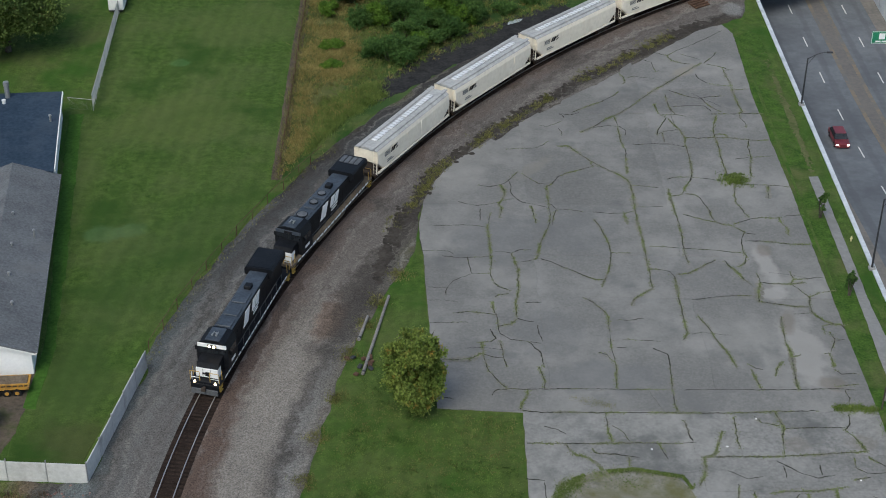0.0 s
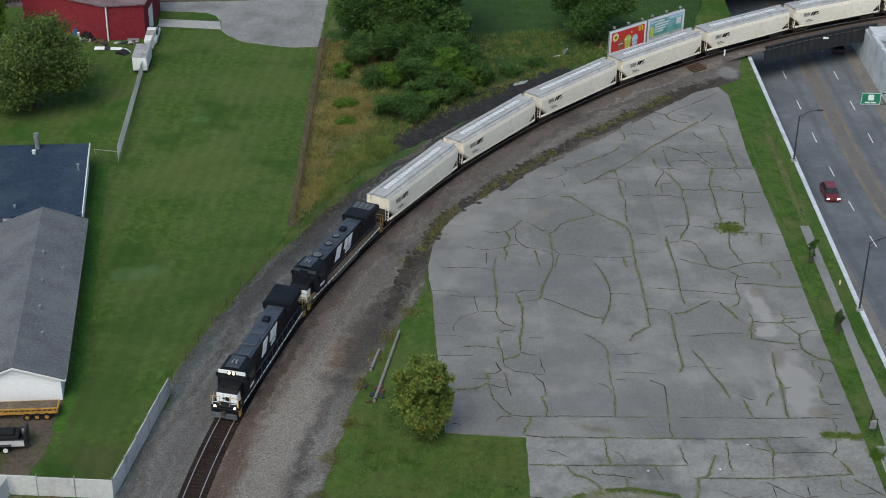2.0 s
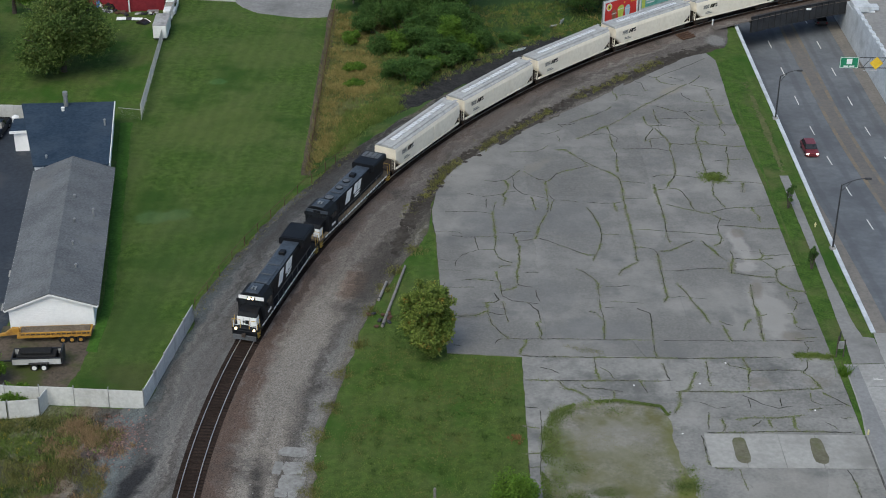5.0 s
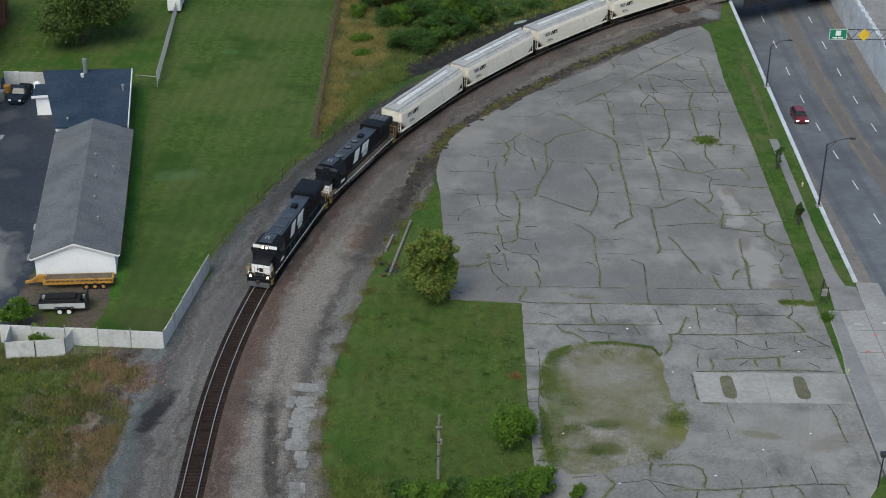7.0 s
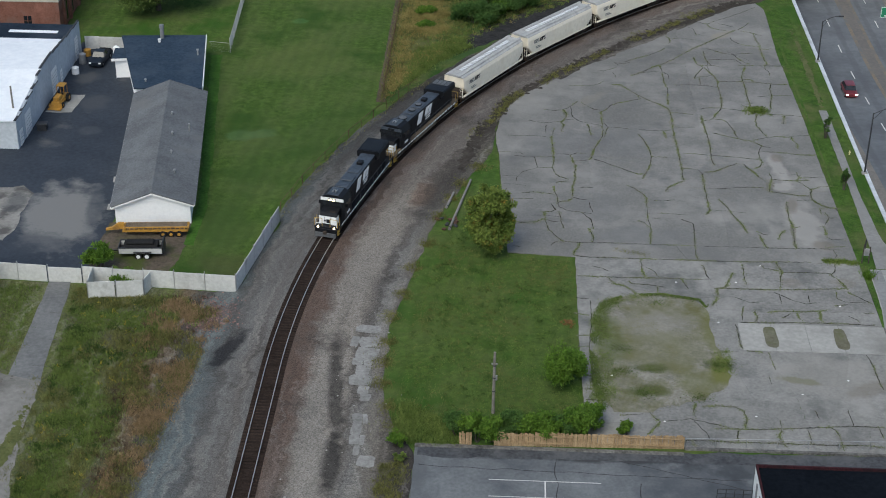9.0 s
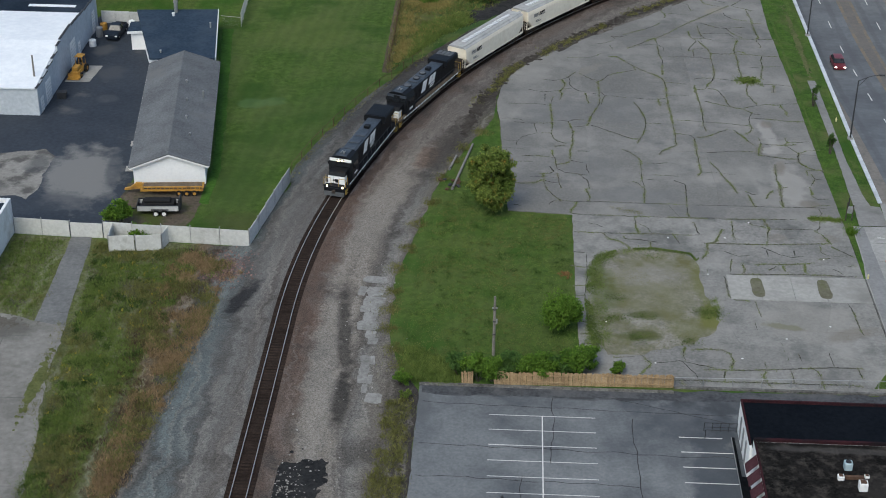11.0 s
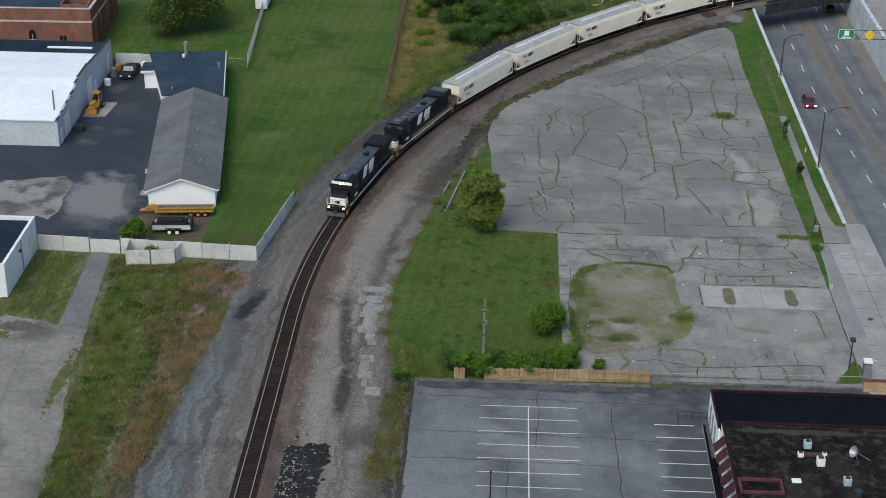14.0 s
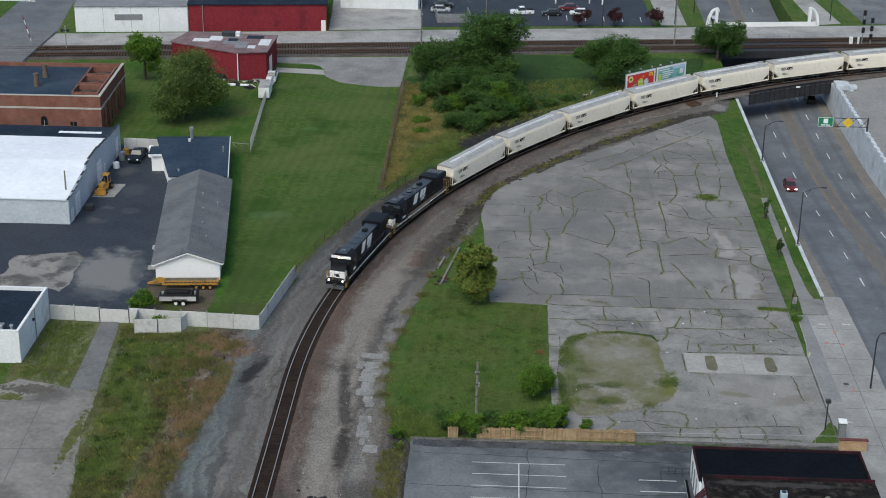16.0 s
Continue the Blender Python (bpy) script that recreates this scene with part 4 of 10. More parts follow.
for x, y in ((45.6, 24.6), (47.6, 24.2), (46.6, 11.3), (47.2, 28.0)):
    part("survey_spot", prism(bmesh.new(), [(x + 0.22 * math.cos(a) * (1 + 0.3 * math.sin(3 * a)), y + 0.26 * math.sin(a)) for a in [i * math.tau / 12 for i in range(12)]], 0.04, 0.068), SURVEYRED, apron)
part("manhole", tubes(((45.9, 12.9, 0.02), (45.9, 12.9, 0.069), 0.34, 0.34), sides=20), DARKSTEEL, apron)
# cracks across the old path
path = bpy.data.objects["footpath"]
for y in (18.6, 13.2, 8.0):
    part("joint", boxes((-49.6 + 0.09 * (25 - y), y - 0.03, 0.0 - 0.6, -47.9 + 0.09 * (25 - y), y + 0.04, 0.118 - 0.6)), JOINT, path)
blotch("dirt_stain", mat("forecourt_dirt", (0.085, 0.078, 0.066), (0.135, 0.125, 0.108), 0.5, 3.0, 0.95, 0.3), -54.5, 5.6, 4.0, 1.3, 240, 35, "dark dirt washed along the forecourt edge", "dirt", z=0.128)
blotch("moss_patch", mat("forecourt_moss", (0.070, 0.082, 0.028), (0.130, 0.140, 0.055), 0.5, 3.0, 0.95, 0.3), -56.8, 3.4, 1.6, 0.8, 130, 36, "mossy weed patch on the forecourt", "moss", z=0.140)
blotch("moss_patch", mat("forecourt_moss", (0.070, 0.082, 0.028), (0.130, 0.140, 0.055), 0.5, 3.0, 0.95, 0.3), -55.5, -15.5, 2.6, 1.0, 200, 37, "mossy weed patch on the forecourt", "moss", z=0.140)
blotch("moss_patch", mat("forecourt_moss", (0.070, 0.082, 0.028), (0.130, 0.140, 0.055), 0.5, 3.0, 0.95, 0.3), -46.6, -6.0, 0.5, 6.5, 220, 38, "weeds creeping along the forecourt joint", "moss", z=0.140)
forecourt = bpy.data.objects["concrete_lot"]
for x0, y0, x1, y1 in ((-60, -9.5, -45.6, -8.3), (-52.6, 5.0, -50.4, -40), (-60, 1.8, -49.8, 3.2), (-60, -24, -43.2, -22.8)):
    L = math.hypot(x1 - x0, y1 - y0)
    j = part("joint", boxes((0, -0.04, -0.05, L, 0.04, 0.0)), JOINT, forecourt)
    j.matrix_local = pose(x0, y0, -0.6 + 0.126, 0, 0, math.degrees(math.atan2(y1 - y0, x1 - x0)))
# ==== the train ====
HOPPERBODY = mat("hopper_paint", (0.76, 0.685, 0.56), (0.87, 0.795, 0.665), 0.25, 2.0, 0.65, 0.1, third=(0.66, 0.57, 0.44), third_scale=0.5, third_amount=0.68, third_edge=0.12, local=True, spec=0.2)
HOPPERROOF = mat("hopper_roof", (0.30, 0.30, 0.295), (0.46, 0.455, 0.44), 0.4, 2.5, 0.7, 0.15, local=True)
HATCH = mat("hatch_cover", (0.58, 0.59, 0.60), (0.74, 0.75, 0.76), 0.6, 4.0, 0.6, 0.05, local=True)
HOPPERDARK = mat("hopper_underframe", (0.035, 0.028, 0.024), (0.08, 0.062, 0.05), 0.8, 5.0, 0.85, 0.2, local=True)
MARKGREY = mat("faded_mark", (0.12, 0.12, 0.12), (0.20, 0.20, 0.19), 1.0, 6.0, 0.7, 0.0, local=True)
LOCOBLACK = mat("loco_black", (0.004, 0.005, 0.007), (0.012, 0.013, 0.016), 0.5, 4.0, 0.5, 0.08, local=True, spec=0.18)
LOCOROOF = mat("loco_roof", (0.022, 0.030, 0.042), (0.070, 0.084, 0.104), 0.6, 4.0, 0.5, 0.1, local=True)
LOCOGREY = mat("loco_sooty_grey", (0.055, 0.058, 0.064), (0.13, 0.135, 0.14), 0.8, 5.0, 0.6, 0.1, local=True)
TRUCKMAT = mat("truck_grime", (0.028, 0.022, 0.019), (0.075, 0.058, 0.046), 1.0, 6.0, 0.85, 0.3, local=True)
YELLOW = mat("safety_yellow", (0.42, 0.27, 0.05), (0.55, 0.36, 0.08), 1.0, 6.0, 0.6, 0.05, local=True)
STRIPE = mat("white_stripe", (0.74, 0.74, 0.73), (0.86, 0.86, 0.85), 1.0, 5.0, 0.5, 0.0, local=True)
LAMP = glow("headlamp_glass", (1.0, 0.74, 0.42), 8.0)
DIMLAMP = glow("ditch_lamp_glass", (1.0, 0.80, 0.48), 3.5)
BROWNSILL = mat("dusty_brown", (0.09, 0.07, 0.05), (0.19, 0.15, 0.11), 0.8, 5.0, 0.8, 0.2, local=True)


def wheel_sets(parent, centres, wheelbase, axles, radius=0.5):
    for c in centres:
        t = part("truck", boxes((-1.15, c - wheelbase / 2 - 0.45, 0.35, -0.92, c + wheelbase / 2 + 0.45, 0.80),
                                (0.92, c - wheelbase / 2 - 0.45, 0.35, 1.15, c + wheelbase / 2 + 0.45, 0.80),
                                (-0.95, c - 0.35, 0.4, 0.95, c + 0.35, 0.85), bevel=0.05), TRUCKMAT, parent)
        for k in range(axles):
            y = c - wheelbase / 2 + wheelbase * k / (axles - 1)
            part("wheelset", tubes((((-0.80, y, radius)), (-0.68, y, radius), radius, radius), ((0.68, y, radius), (0.80, y, radius), radius, radius), ((-0.7, y, radius), (0.7, y, radius), 0.08, 0.08), sides=16), RUST, t)


def coupler(parent, y0, y1):
    part("coupler", boxes((-0.12, min(y0, y1), 0.72, 0.12, max(y0, y1), 0.98), (-0.2, y1 - 0.12, 0.66, 0.2, y1 + 0.12, 1.04), bevel=0.02), TRUCKMAT, parent)


def hopper_car():
    """A covered hopper, 18.3 m over its couplers; z = 0 at the rail's top."""
    car = empty("hopper_car", None, "pale cream covered grain hopper with white roof hatches", "hopper wagon", "wagons of the train")
    L, hw = 8.35, 1.6
    prof = [(-1.42, 1.25), (-hw, 1.55), (-hw - 0.02, 2.6), (-hw + 0.02, 3.55), (-1.45, 4.02), (-1.15, 4.22), (1.15, 4.22), (1.45, 4.02), (hw - 0.02, 3.55), (hw + 0.02, 2.6), (hw, 1.55), (1.42, 1.25)]
    bm = bmesh.new()
    rings = []
    for y, lowcut in ((-L, 2.55), (-L + 1.35, 1.15), (L - 1.35, 1.15), (L, 2.55)):
        rings.append([bm.verts.new((x, y, max(z, lowcut))) for x, z in prof])
    for a, b in zip(rings, rings[1:]):
        for k in range(len(prof)):
            j = (k + 1) % len(prof)
            if (a[k].co - a[j].co).length > 1e-4 or (b[k].co - b[j].co).length > 1e-4:
                bm.faces.new((a[k], a[j], b[j], b[k]))
    bm.faces.new(rings[0][::-1])
    bm.faces.new(rings[-1])
    bmesh.ops.remove_doubles(bm, verts=bm.verts[:], dist=0.001)
    bmesh.ops.recalc_face_normals(bm, faces=bm.faces[:])
    body = part("body", bm, HOPPERBODY, car)
    bm = bmesh.new()
    extrude_profile(bm, [(-1.47, 4.03), (-1.16, 4.26), (0, 4.31), (1.16, 4.26), (1.47, 4.03), (1.40, 4.00), (-1.40, 4.00)], -L - 0.05, L + 0.05, "y")
    part("roof", bm, HOPPERROOF, car, "dusty grey roof")
    for k in range(4):
        y = -6.6 + k * 3.38
        h = part("hatch", boxes((-0.34, y, 4.28, 0.34, y + 3.05, 4.43), bevel=0.05), HATCH, car, "white trough hatch")
        part("latch_bar", boxes(*[(-0.42, y + 0.3 + 0.6 * i, 4.42, 0.42, y + 0.37 + 0.6 * i, 4.455) for i in range(5)]), GALV, h)
    for sx in (-1, 1):
        part("running_board", boxes((sx * 0.62 if sx > 0 else -1.1, -L - 0.4, 4.34, 1.1 if sx > 0 else -0.62, L + 0.4, 4.38)), HOPPERROOF, car)
        x = sx * (hw + 0.03)
        for y in (-4.6, -1.55, 1.55, 4.6):
            part("side_rib", boxes((min(x, x - sx * 0.06), y - 0.05, 1.6, max(x, x - sx * 0.06), y + 0.05, 3.6)), HOPPERBODY, car)
        part("side_sill", boxes((min(x, x - sx * 0.2), -L + 0.1, 1.18, max(x, x - sx * 0.2), L - 0.1, 1.42), bevel=0.03), HOPPERBODY, car)
        x0, x1 = sorted((x, x + sx * 0.012))
        part("striped_mark", boxes(*[(x0, -6.9, 2.78 + 0.1 * i, x1, -5.75, 2.83 + 0.1 * i) for i in range(6)]), MARKGREY, car, "grey striped mark")
        bm = bmesh.new()
        for y0, y1, z0, z1 in ((-5.6, -5.3, 2.78, 3.35), (-5.2, -4.75, 2.78, 3.35), (-4.65, -4.25, 3.1, 3.35), (-4.6, -4.2, 2.78, 3.0)):
            vs = [bm.verts.new((x + sx * 0.012, y, z)) for y, z in ((y0, z0), (y1, z0), (y1 + 0.3, z1), (y0 + 0.3, z1))]
            bm.faces.new(vs if sx > 0 else vs[::-1])
        bmesh.ops.solidify(bm, geom=bm.faces[:], thickness=0.01)
        part("emblem", bm, LOCOBLACK, car, "dark slanted emblem shape")
        part("data_mark", boxes((x0, -6.4, 1.9, x1, -5.0, 2.02), (x0, -6.4, 2.12, x1, -5.4, 2.22)), MARKGREY, car)
        for y in (-1, 1):
            part("ladder", tubes(*[((sx * 1.5, y * (L + 0.1), 1.3 + 0.4 * i), (sx * 1.05, y * (L + 0.1), 1.3 + 0.4 * i), 0.02) for i in range(7)], ((sx * 1.5, y * (L + 0.1), 1.1), (sx * 1.5, y * (L + 0.1), 4.1), 0.025), ((sx * 1.05, y * (L + 0.1), 1.1), (sx * 1.05, y * (L + 0.1), 4.1), 0.025), sides=5), HOPPERBODY, car)
            part("end_post", tubes(((sx * 1.45, y * (L + 0.2), 1.2), (sx * 1.45, y * (L - 0.02), 3.0), 0.06), sides=6), HOPPERBODY, car)
    for y in (-1, 1):
        a, b = sorted((y * (L - 1.2), y * (L + 0.35)))
        part("end_platform", boxes((-1.45, a, 1.0, 1.45, b, 1.16), (-0.5, a, 0.8, 0.5, b, 1.0)), HOPPERDARK, car)
        part("end_sheet", boxes((-0.9, min(y * (L - 1.15), y * (L - 0.2)), 1.16, 0.9, max(y * (L - 1.15), y * (L - 0.2)), 2.4)), HOPPERDARK, car)
        coupler(car, y * (L + 0.2), y * (L + 0.72))
    for y in (-4.2, 0.0, 4.2):
        bm = bmesh.new()
        rings = [[bm.verts.new((sx * w, y + sy * d, z)) for sx, sy in ((-1, -1), (1, -1), (1, 1), (-1, 1))] for w, d, z in ((1.4, 1.9, 1.3), (0.55, 0.5, 0.42))]
        for k in range(4):
            bm.faces.new((rings[0][k], rings[0][(k + 1) % 4], rings[1][(k + 1) % 4], rings[1][k]))
        bm.faces.new(rings[1])
        bm.faces.new(rings[0][::-1])
        bmesh.ops.recalc_face_normals(bm, faces=bm.faces[:])
        part("discharge_hopper", bm, HOPPERDARK, car)
    wheel_sets(car, (-6.6, 6.6), 1.75, 2, 0.46)
    return car


def locomotive(lead):
    """A six-axle diesel, 21 m over its couplers, nose towards -y; z = 0 at the rail's top."""
    who = "black diesel locomotive with white nose band and lit headlights" if lead else "black diesel locomotive with roof fans and sooty radiator"
    car = empty("locomotive", None, who, "locomotive", "engines of the train")
    F, B = -10.1, 10.1
    part("underframe", boxes((-1.5, F, 1.15, 1.5, B, 1.42), bevel=0.03), LOCOBLACK if lead else BROWNSILL, car)
    for sx in (-1, 1):
        x0, x1 = sorted((sx * 1.5, sx * 1.512))
        for i in range(20):
            part("sill_stripe", boxes((x0, F + 1.3 + 0.9 * i, 1.17, x1, F + 1.3 + 0.9 * i + 0.68, 1.38)), STRIPE, car)
    part("fuel_tank", boxes((-1.35, -3.4, 0.35, 1.35, 3.2, 1.12), bevel=0.15), LOCOBLACK if lead else BROWNSILL, car)
    wheel_sets(car, (-6.7, 6.7), 3.7, 3, 0.52)
    # cab and nose
    nose = bmesh.new()
    extrude_profile(nose, [(F + 0.85, 1.42), (F + 0.75, 2.35), (F + 1.0, 2.85), (F + 2.35, 3.02), (F + 2.35, 1.42)], -1.05, 1.05, "x")
    nose = part("nose", nose, LOCOBLACK, car)
    part("nose_band", boxes((-1.07, F + 0.62, 1.50, 1.07, F + 0.752, 2.42), (-1.075, F + 0.76, 1.50, -1.052, F + 1.5, 2.42), (1.052, F + 0.76, 1.50, 1.075, F + 1.5, 2.42)), STRIPE, nose, "white band across the nose")
    for sx in (-1, 1):
        part("nose_trim", boxes((0.38 * sx - 0.015, F + 0.60, 1.50, 0.38 * sx + 0.015, F + 0.619, 2.42)), LOCOGREY, nose)
        part("front_rail", tubes(((sx * 1.3, F + 0.1, 1.42), (sx * 1.3, F + 0.1, 2.3), 0.03), ((sx * 1.3, F + 0.1, 1.75), (sx * 0.55, F + 0.1, 1.75), 0.028), sides=6), STRIPE, car, "white front handrail")
    part("cab_roof_panel", boxes((-0.72, F + 2.4, 4.44, 0.72, F + 4.5, 4.50), bevel=0.02), LOCOROOF, car, "blue-grey cab roof plate")
    part("horn", tubes(((-0.2, F + 3.6, 4.64), (-0.2, F + 3.0, 4.64), 0.05, 0.10), ((0.2, F + 3.6, 4.64), (0.2, F + 3.0, 4.64), 0.05, 0.10), ((0.0, F + 3.5, 4.48), (0.0, F + 3.5, 4.66), 0.05), ((-0.2, F + 3.5, 4.62), (0.2, F + 3.5, 4.62), 0.03), sides=8), GALV, car)
    part("plow", boxes((-1.3, F - 0.28, 0.15, 1.3, F - 0.121, 0.72), bevel=0.03), LOCOGREY, car)
    part("nose_mark", boxes((-0.16, F + 0.605, 1.62, 0.30, F + 0.618, 2.10), (-0.45, F + 0.605, 1.78, -0.2, F + 0.618, 2.0)), LOCOBLACK, nose)
    cab = bmesh.new()
    extrude_profile(cab, [(-1.56, 1.42), (-1.56, 3.55), (-1.2, 4.25), (-0.6, 4.45), (0.6, 4.45), (1.2, 4.25), (1.56, 3.55), (1.56, 1.42)], F + 2.3, F + 4.7, "y")
    cab = part("cab", cab, LOCOBLACK, car)
    for a, b in ((-1.35, -0.72), (-0.62, -0.05), (0.05, 0.62), (0.72, 1.35)):
        part("window", boxes((a, F + 2.27, 3.12, b, F + 2.31, 3.72)), GLASS, cab)
    part("visor", boxes((-1.42, F + 2.20, 3.76, 1.42, F + 2.31, 4.12)), STRIPE if lead else LOCOROOF, cab)
    for sx in (-1, 1):
        x0, x1 = sorted((sx * 1.55, sx * 1.575))
        part("side_window", boxes((x0, F + 2.75, 2.85, x1, F + 3.45, 3.5), (x0, F + 3.6, 2.85, x1, F + 4.3, 3.5)), GLASS, cab)
        part("mirror", boxes(*[(min(sx * 1.6, sx * 1.85), F + 2.6, 3.0, max(sx * 1.6, sx * 1.85), F + 2.66, 3.45)]), LOCOBLACK, cab)
        part("door_mark", boxes((x0, F + 3.0, 1.9, x1, F + 4.0, 2.2)), STRIPE, cab)
    for x in (-0.22, 0.22):
        part("headlight", tubes(((x, F + 2.28, 3.90), (x, F + 2.14, 3.90), 0.13, 0.14), sides=14), LAMP if lead else GLASS, cab)
    part("headlight_housing", boxes((-0.46, F + 2.16, 3.74, 0.46, F + 2.30, 4.08), bevel=0.03), LOCOBLACK, cab)
    for x in (-1.02, 1.02):
        part("ditch_light", tubes(((x, F + 0.12, 1.30), (x, F - 0.02, 1.30), 0.13, 0.14), sides=14), DIMLAMP if lead else GLASS, car)
    # long hood
    part("hood", boxes((-0.98, F + 4.7, 1.42, 0.98, B - 1.0, 3.95), bevel=0.08), LOCOBLACK, car)
    for i in range(13):
        y = F + 5.3 + 1.02 * i
        if y < B - 5.2:
            for sx in (-1, 1):
                x0, x1 = sorted((sx * 0.978, sx * 1.0))
                part("hood_door", boxes((x0, y, 1.6, x1, y + 0.9, 3.2)), LOCOBLACK, car)
    part("roof_deck", boxes((-0.92, F + 4.75, 3.95, 0.92, B - 5.0, 4.05), bevel=0.03), LOCOROOF, car, "blue-grey dusty hood roof")
    for i, y in enumerate((F + 5.3, F + 7.2, F + 9.4)):
        part("roof_hatch", boxes((-0.72, y, 4.05, 0.72, y + 1.35 + 0.25 * i, 4.18), bevel=0.04), LOCOROOF, car)
    part("exhaust_stack", boxes((-0.35, F + 11.8, 4.02, 0.35, F + 12.6, 4.42), bevel=0.05), LOCOBLACK, car)
    radiator = bmesh.new()
    extrude_profile(radiator, [(-0.98, 3.3), (-1.50, 3.62), (-1.50, 4.25), (-1.35, 4.42), (1.35, 4.42), (1.50, 4.25), (1.50, 3.62), (0.98, 3.3)], B - 5.0, B - 1.2, "y")
    rad = part("radiator", radiator, LOCOBLACK, car)
    if lead:
        part("radiator_screen", boxes((-1.2, B - 4.8, 4.42, 1.2, B - 1.4, 4.46)), LOCOBLACK, rad)
    else:
        for i in range(4):
            part("radiator_screen", boxes((-1.15 + 0.6 * i, B - 3.0, 4.42, -0.67 + 0.6 * i, B - 1.5, 4.47)), LOCOGREY, rad)
        for y in (F + 5.6, F + 8.4, F + 10.4):
            r = 0.62 if y < F + 6 else 0.48
            fan = part("roof_fan", tubes(((0, y, 4.05), (0, y, 4.30), r, r), sides=20), LOCOBLACK, car)
            part("fan_grille", tubes(((0, y, 4.30), (0, y, 4.33), r * 0.86, r * 0.8), sides=20), LOCOGREY, fan)
    # side emblem as plain slanted shapes
    for sx in (-1, 1):
        a, b = sorted((sx * 0.99, sx * 1.03))
        bm = bmesh.new()
        for y0, y1, z0, z1, lean in ((-2.3, -1.0, 2.35, 3.80, 0.75), (0.1, 1.0, 2.75, 3.80, 0.5), (1.2, 2.0, 2.75, 3.80, 0.5)):
            extrude_profile(bm, [(y0, z0), (y1, z0), (y1 + lean, z1), (y0 + lean, z1)], a, b, "x")
        part("side_emblem", bm, STRIPE, car, "white slanted emblem shapes")
        part("side_caption", boxes((a, 0.5, 2.45, b, 2.1, 2.62), (a, 0.4, 2.16, b, 1.8, 2.32)), STRIPE, car, "small white caption bars")
    # handrails and steps
    for sx in (-1, 1):
        rows = [((sx * 1.45, F + 4.9 + 1.6 * i, 1.42), (sx * 1.45, F + 4.9 + 1.6 * i, 2.4), 0.022) for i in range(9)]
        rows.append(((sx * 1.45, F + 4.9, 2.4), (sx * 1.45, F + 17.7, 2.4), 0.022))
        part("handrail", tubes(*rows, sides=5), LOCOGREY, car)
        for y, d in ((F, 1), (B, -1)):
            part("corner_rail", tubes(((sx * 1.42, y + d * 0.05, 0.6), (sx * 1.42, y + d * 0.05, 2.45), 0.03), ((sx * 1.42, y + d * 0.75, 0.6), (sx * 1.42, y + d * 0.75, 2.45), 0.03), ((sx * 1.42, y + d * 0.05, 2.45), (sx * 0.5, y + d * 0.05, 2.45), 0.03), ((sx * 0.5, y + d * 0.05, 2.45), (sx * 0.5, y + d * 0.05, 1.42), 0.03), sides=6), YELLOW, car, "yellow grab rails")
            part("step", boxes(*[(min(sx * 1.05, sx * 1.5), min(y + d * 0.1, y + d * 0.7), z, max(sx * 1.05, sx * 1.5), max(y + d * 0.1, y + d * 0.7), z + 0.05) for z in (0.42, 0.78, 1.14)]), YELLOW, car)
    for y, d in ((F, -1), (B, 1)):
        part("pilot", boxes((-1.4, min(y, y + d * 0.12), 0.25, 1.4, max(y, y + d * 0.12), 1.2), bevel=0.03), LOCOBLACK, car)
        coupler(car, y, y + d * 0.45)
    return car


def set_on_track(car, s):
    """Stand a car on the rails with its middle at s."""
    x0, y0, _ = track(s - 6.5)
    x1, y1, _ = track(s + 6.5)
    car.matrix_world = pose((x0 + x1) / 2, (y0 + y1) / 2, 0.60, 0, 0, -math.degrees(math.atan2(x1 - x0, y1 - y0)))
    return car.matrix_world.copy()


TRAIN_S = 28.5
set_on_track(locomotive(True), TRAIN_S + 10.5)
set_on_track(locomotive(False), TRAIN_S + 31.5)
hopper = hopper_car()
set_on_track(hopper, TRAIN_S + 42.2 + 9.15)
for k in range(1, 10):
    nxt = copy_thing(hopper, pose(0, 0, 0))
    set_on_track(nxt, TRAIN_S + 42.2 + 9.15 + 18.3 * k)
# ==== buildings ====
SIDING = mat("white_siding", (0.80, 0.80, 0.80), (0.88, 0.88, 0.875), 0.3, 3.0, 0.7, 0.1)
SHINGLE = mat("grey_shingle", (0.090, 0.095, 0.102), (0.165, 0.172, 0.180), 0.25, 4.0, 0.9, 0.4, third=(0.15, 0.15, 0.15), third_scale=0.2, third_amount=0.64)
BITUMEN = mat("blue_black_bitumen", (0.011, 0.018, 0.029), (0.026, 0.038, 0.056), 0.15, 2.0, 0.85, 0.1, third=(0.038, 0.050, 0.068), third_scale=0.12, third_amount=0.62, spec=0.06)
SOOTROOF = mat("sooty_tar_roof", (0.006, 0.006, 0.006), (0.022, 0.020, 0.019), 0.5, 3.0, 0.9, 0.3, third=(0.055, 0.049, 0.043), third_scale=1.1, third_amount=0.60, third_edge=0.10, spec=0.02, blots=((33.0, -19.3, 8.0, 0.5, -1, (0.09, 0.085, 0.08), 0.4), (31.0, -29.5, 2.0, 3.0, 0, (0.060, 0.055, 0.050), 0.3), (35.0, -26.0, 1.6, 4.0, 10, (0.060, 0.055, 0.050), 0.3)))
BLACKTOP = mat("fresh_black_asphalt", (0.004, 0.005, 0.006), (0.012, 0.013, 0.015), 0.4, 3.0, 0.9, 0.2, spec=0.03)
NAVYROOF = mat("navy_bitumen", (0.004, 0.0055, 0.008), (0.009, 0.011, 0.015), 0.15, 2.0, 0.85, 0.1, spec=0.03)
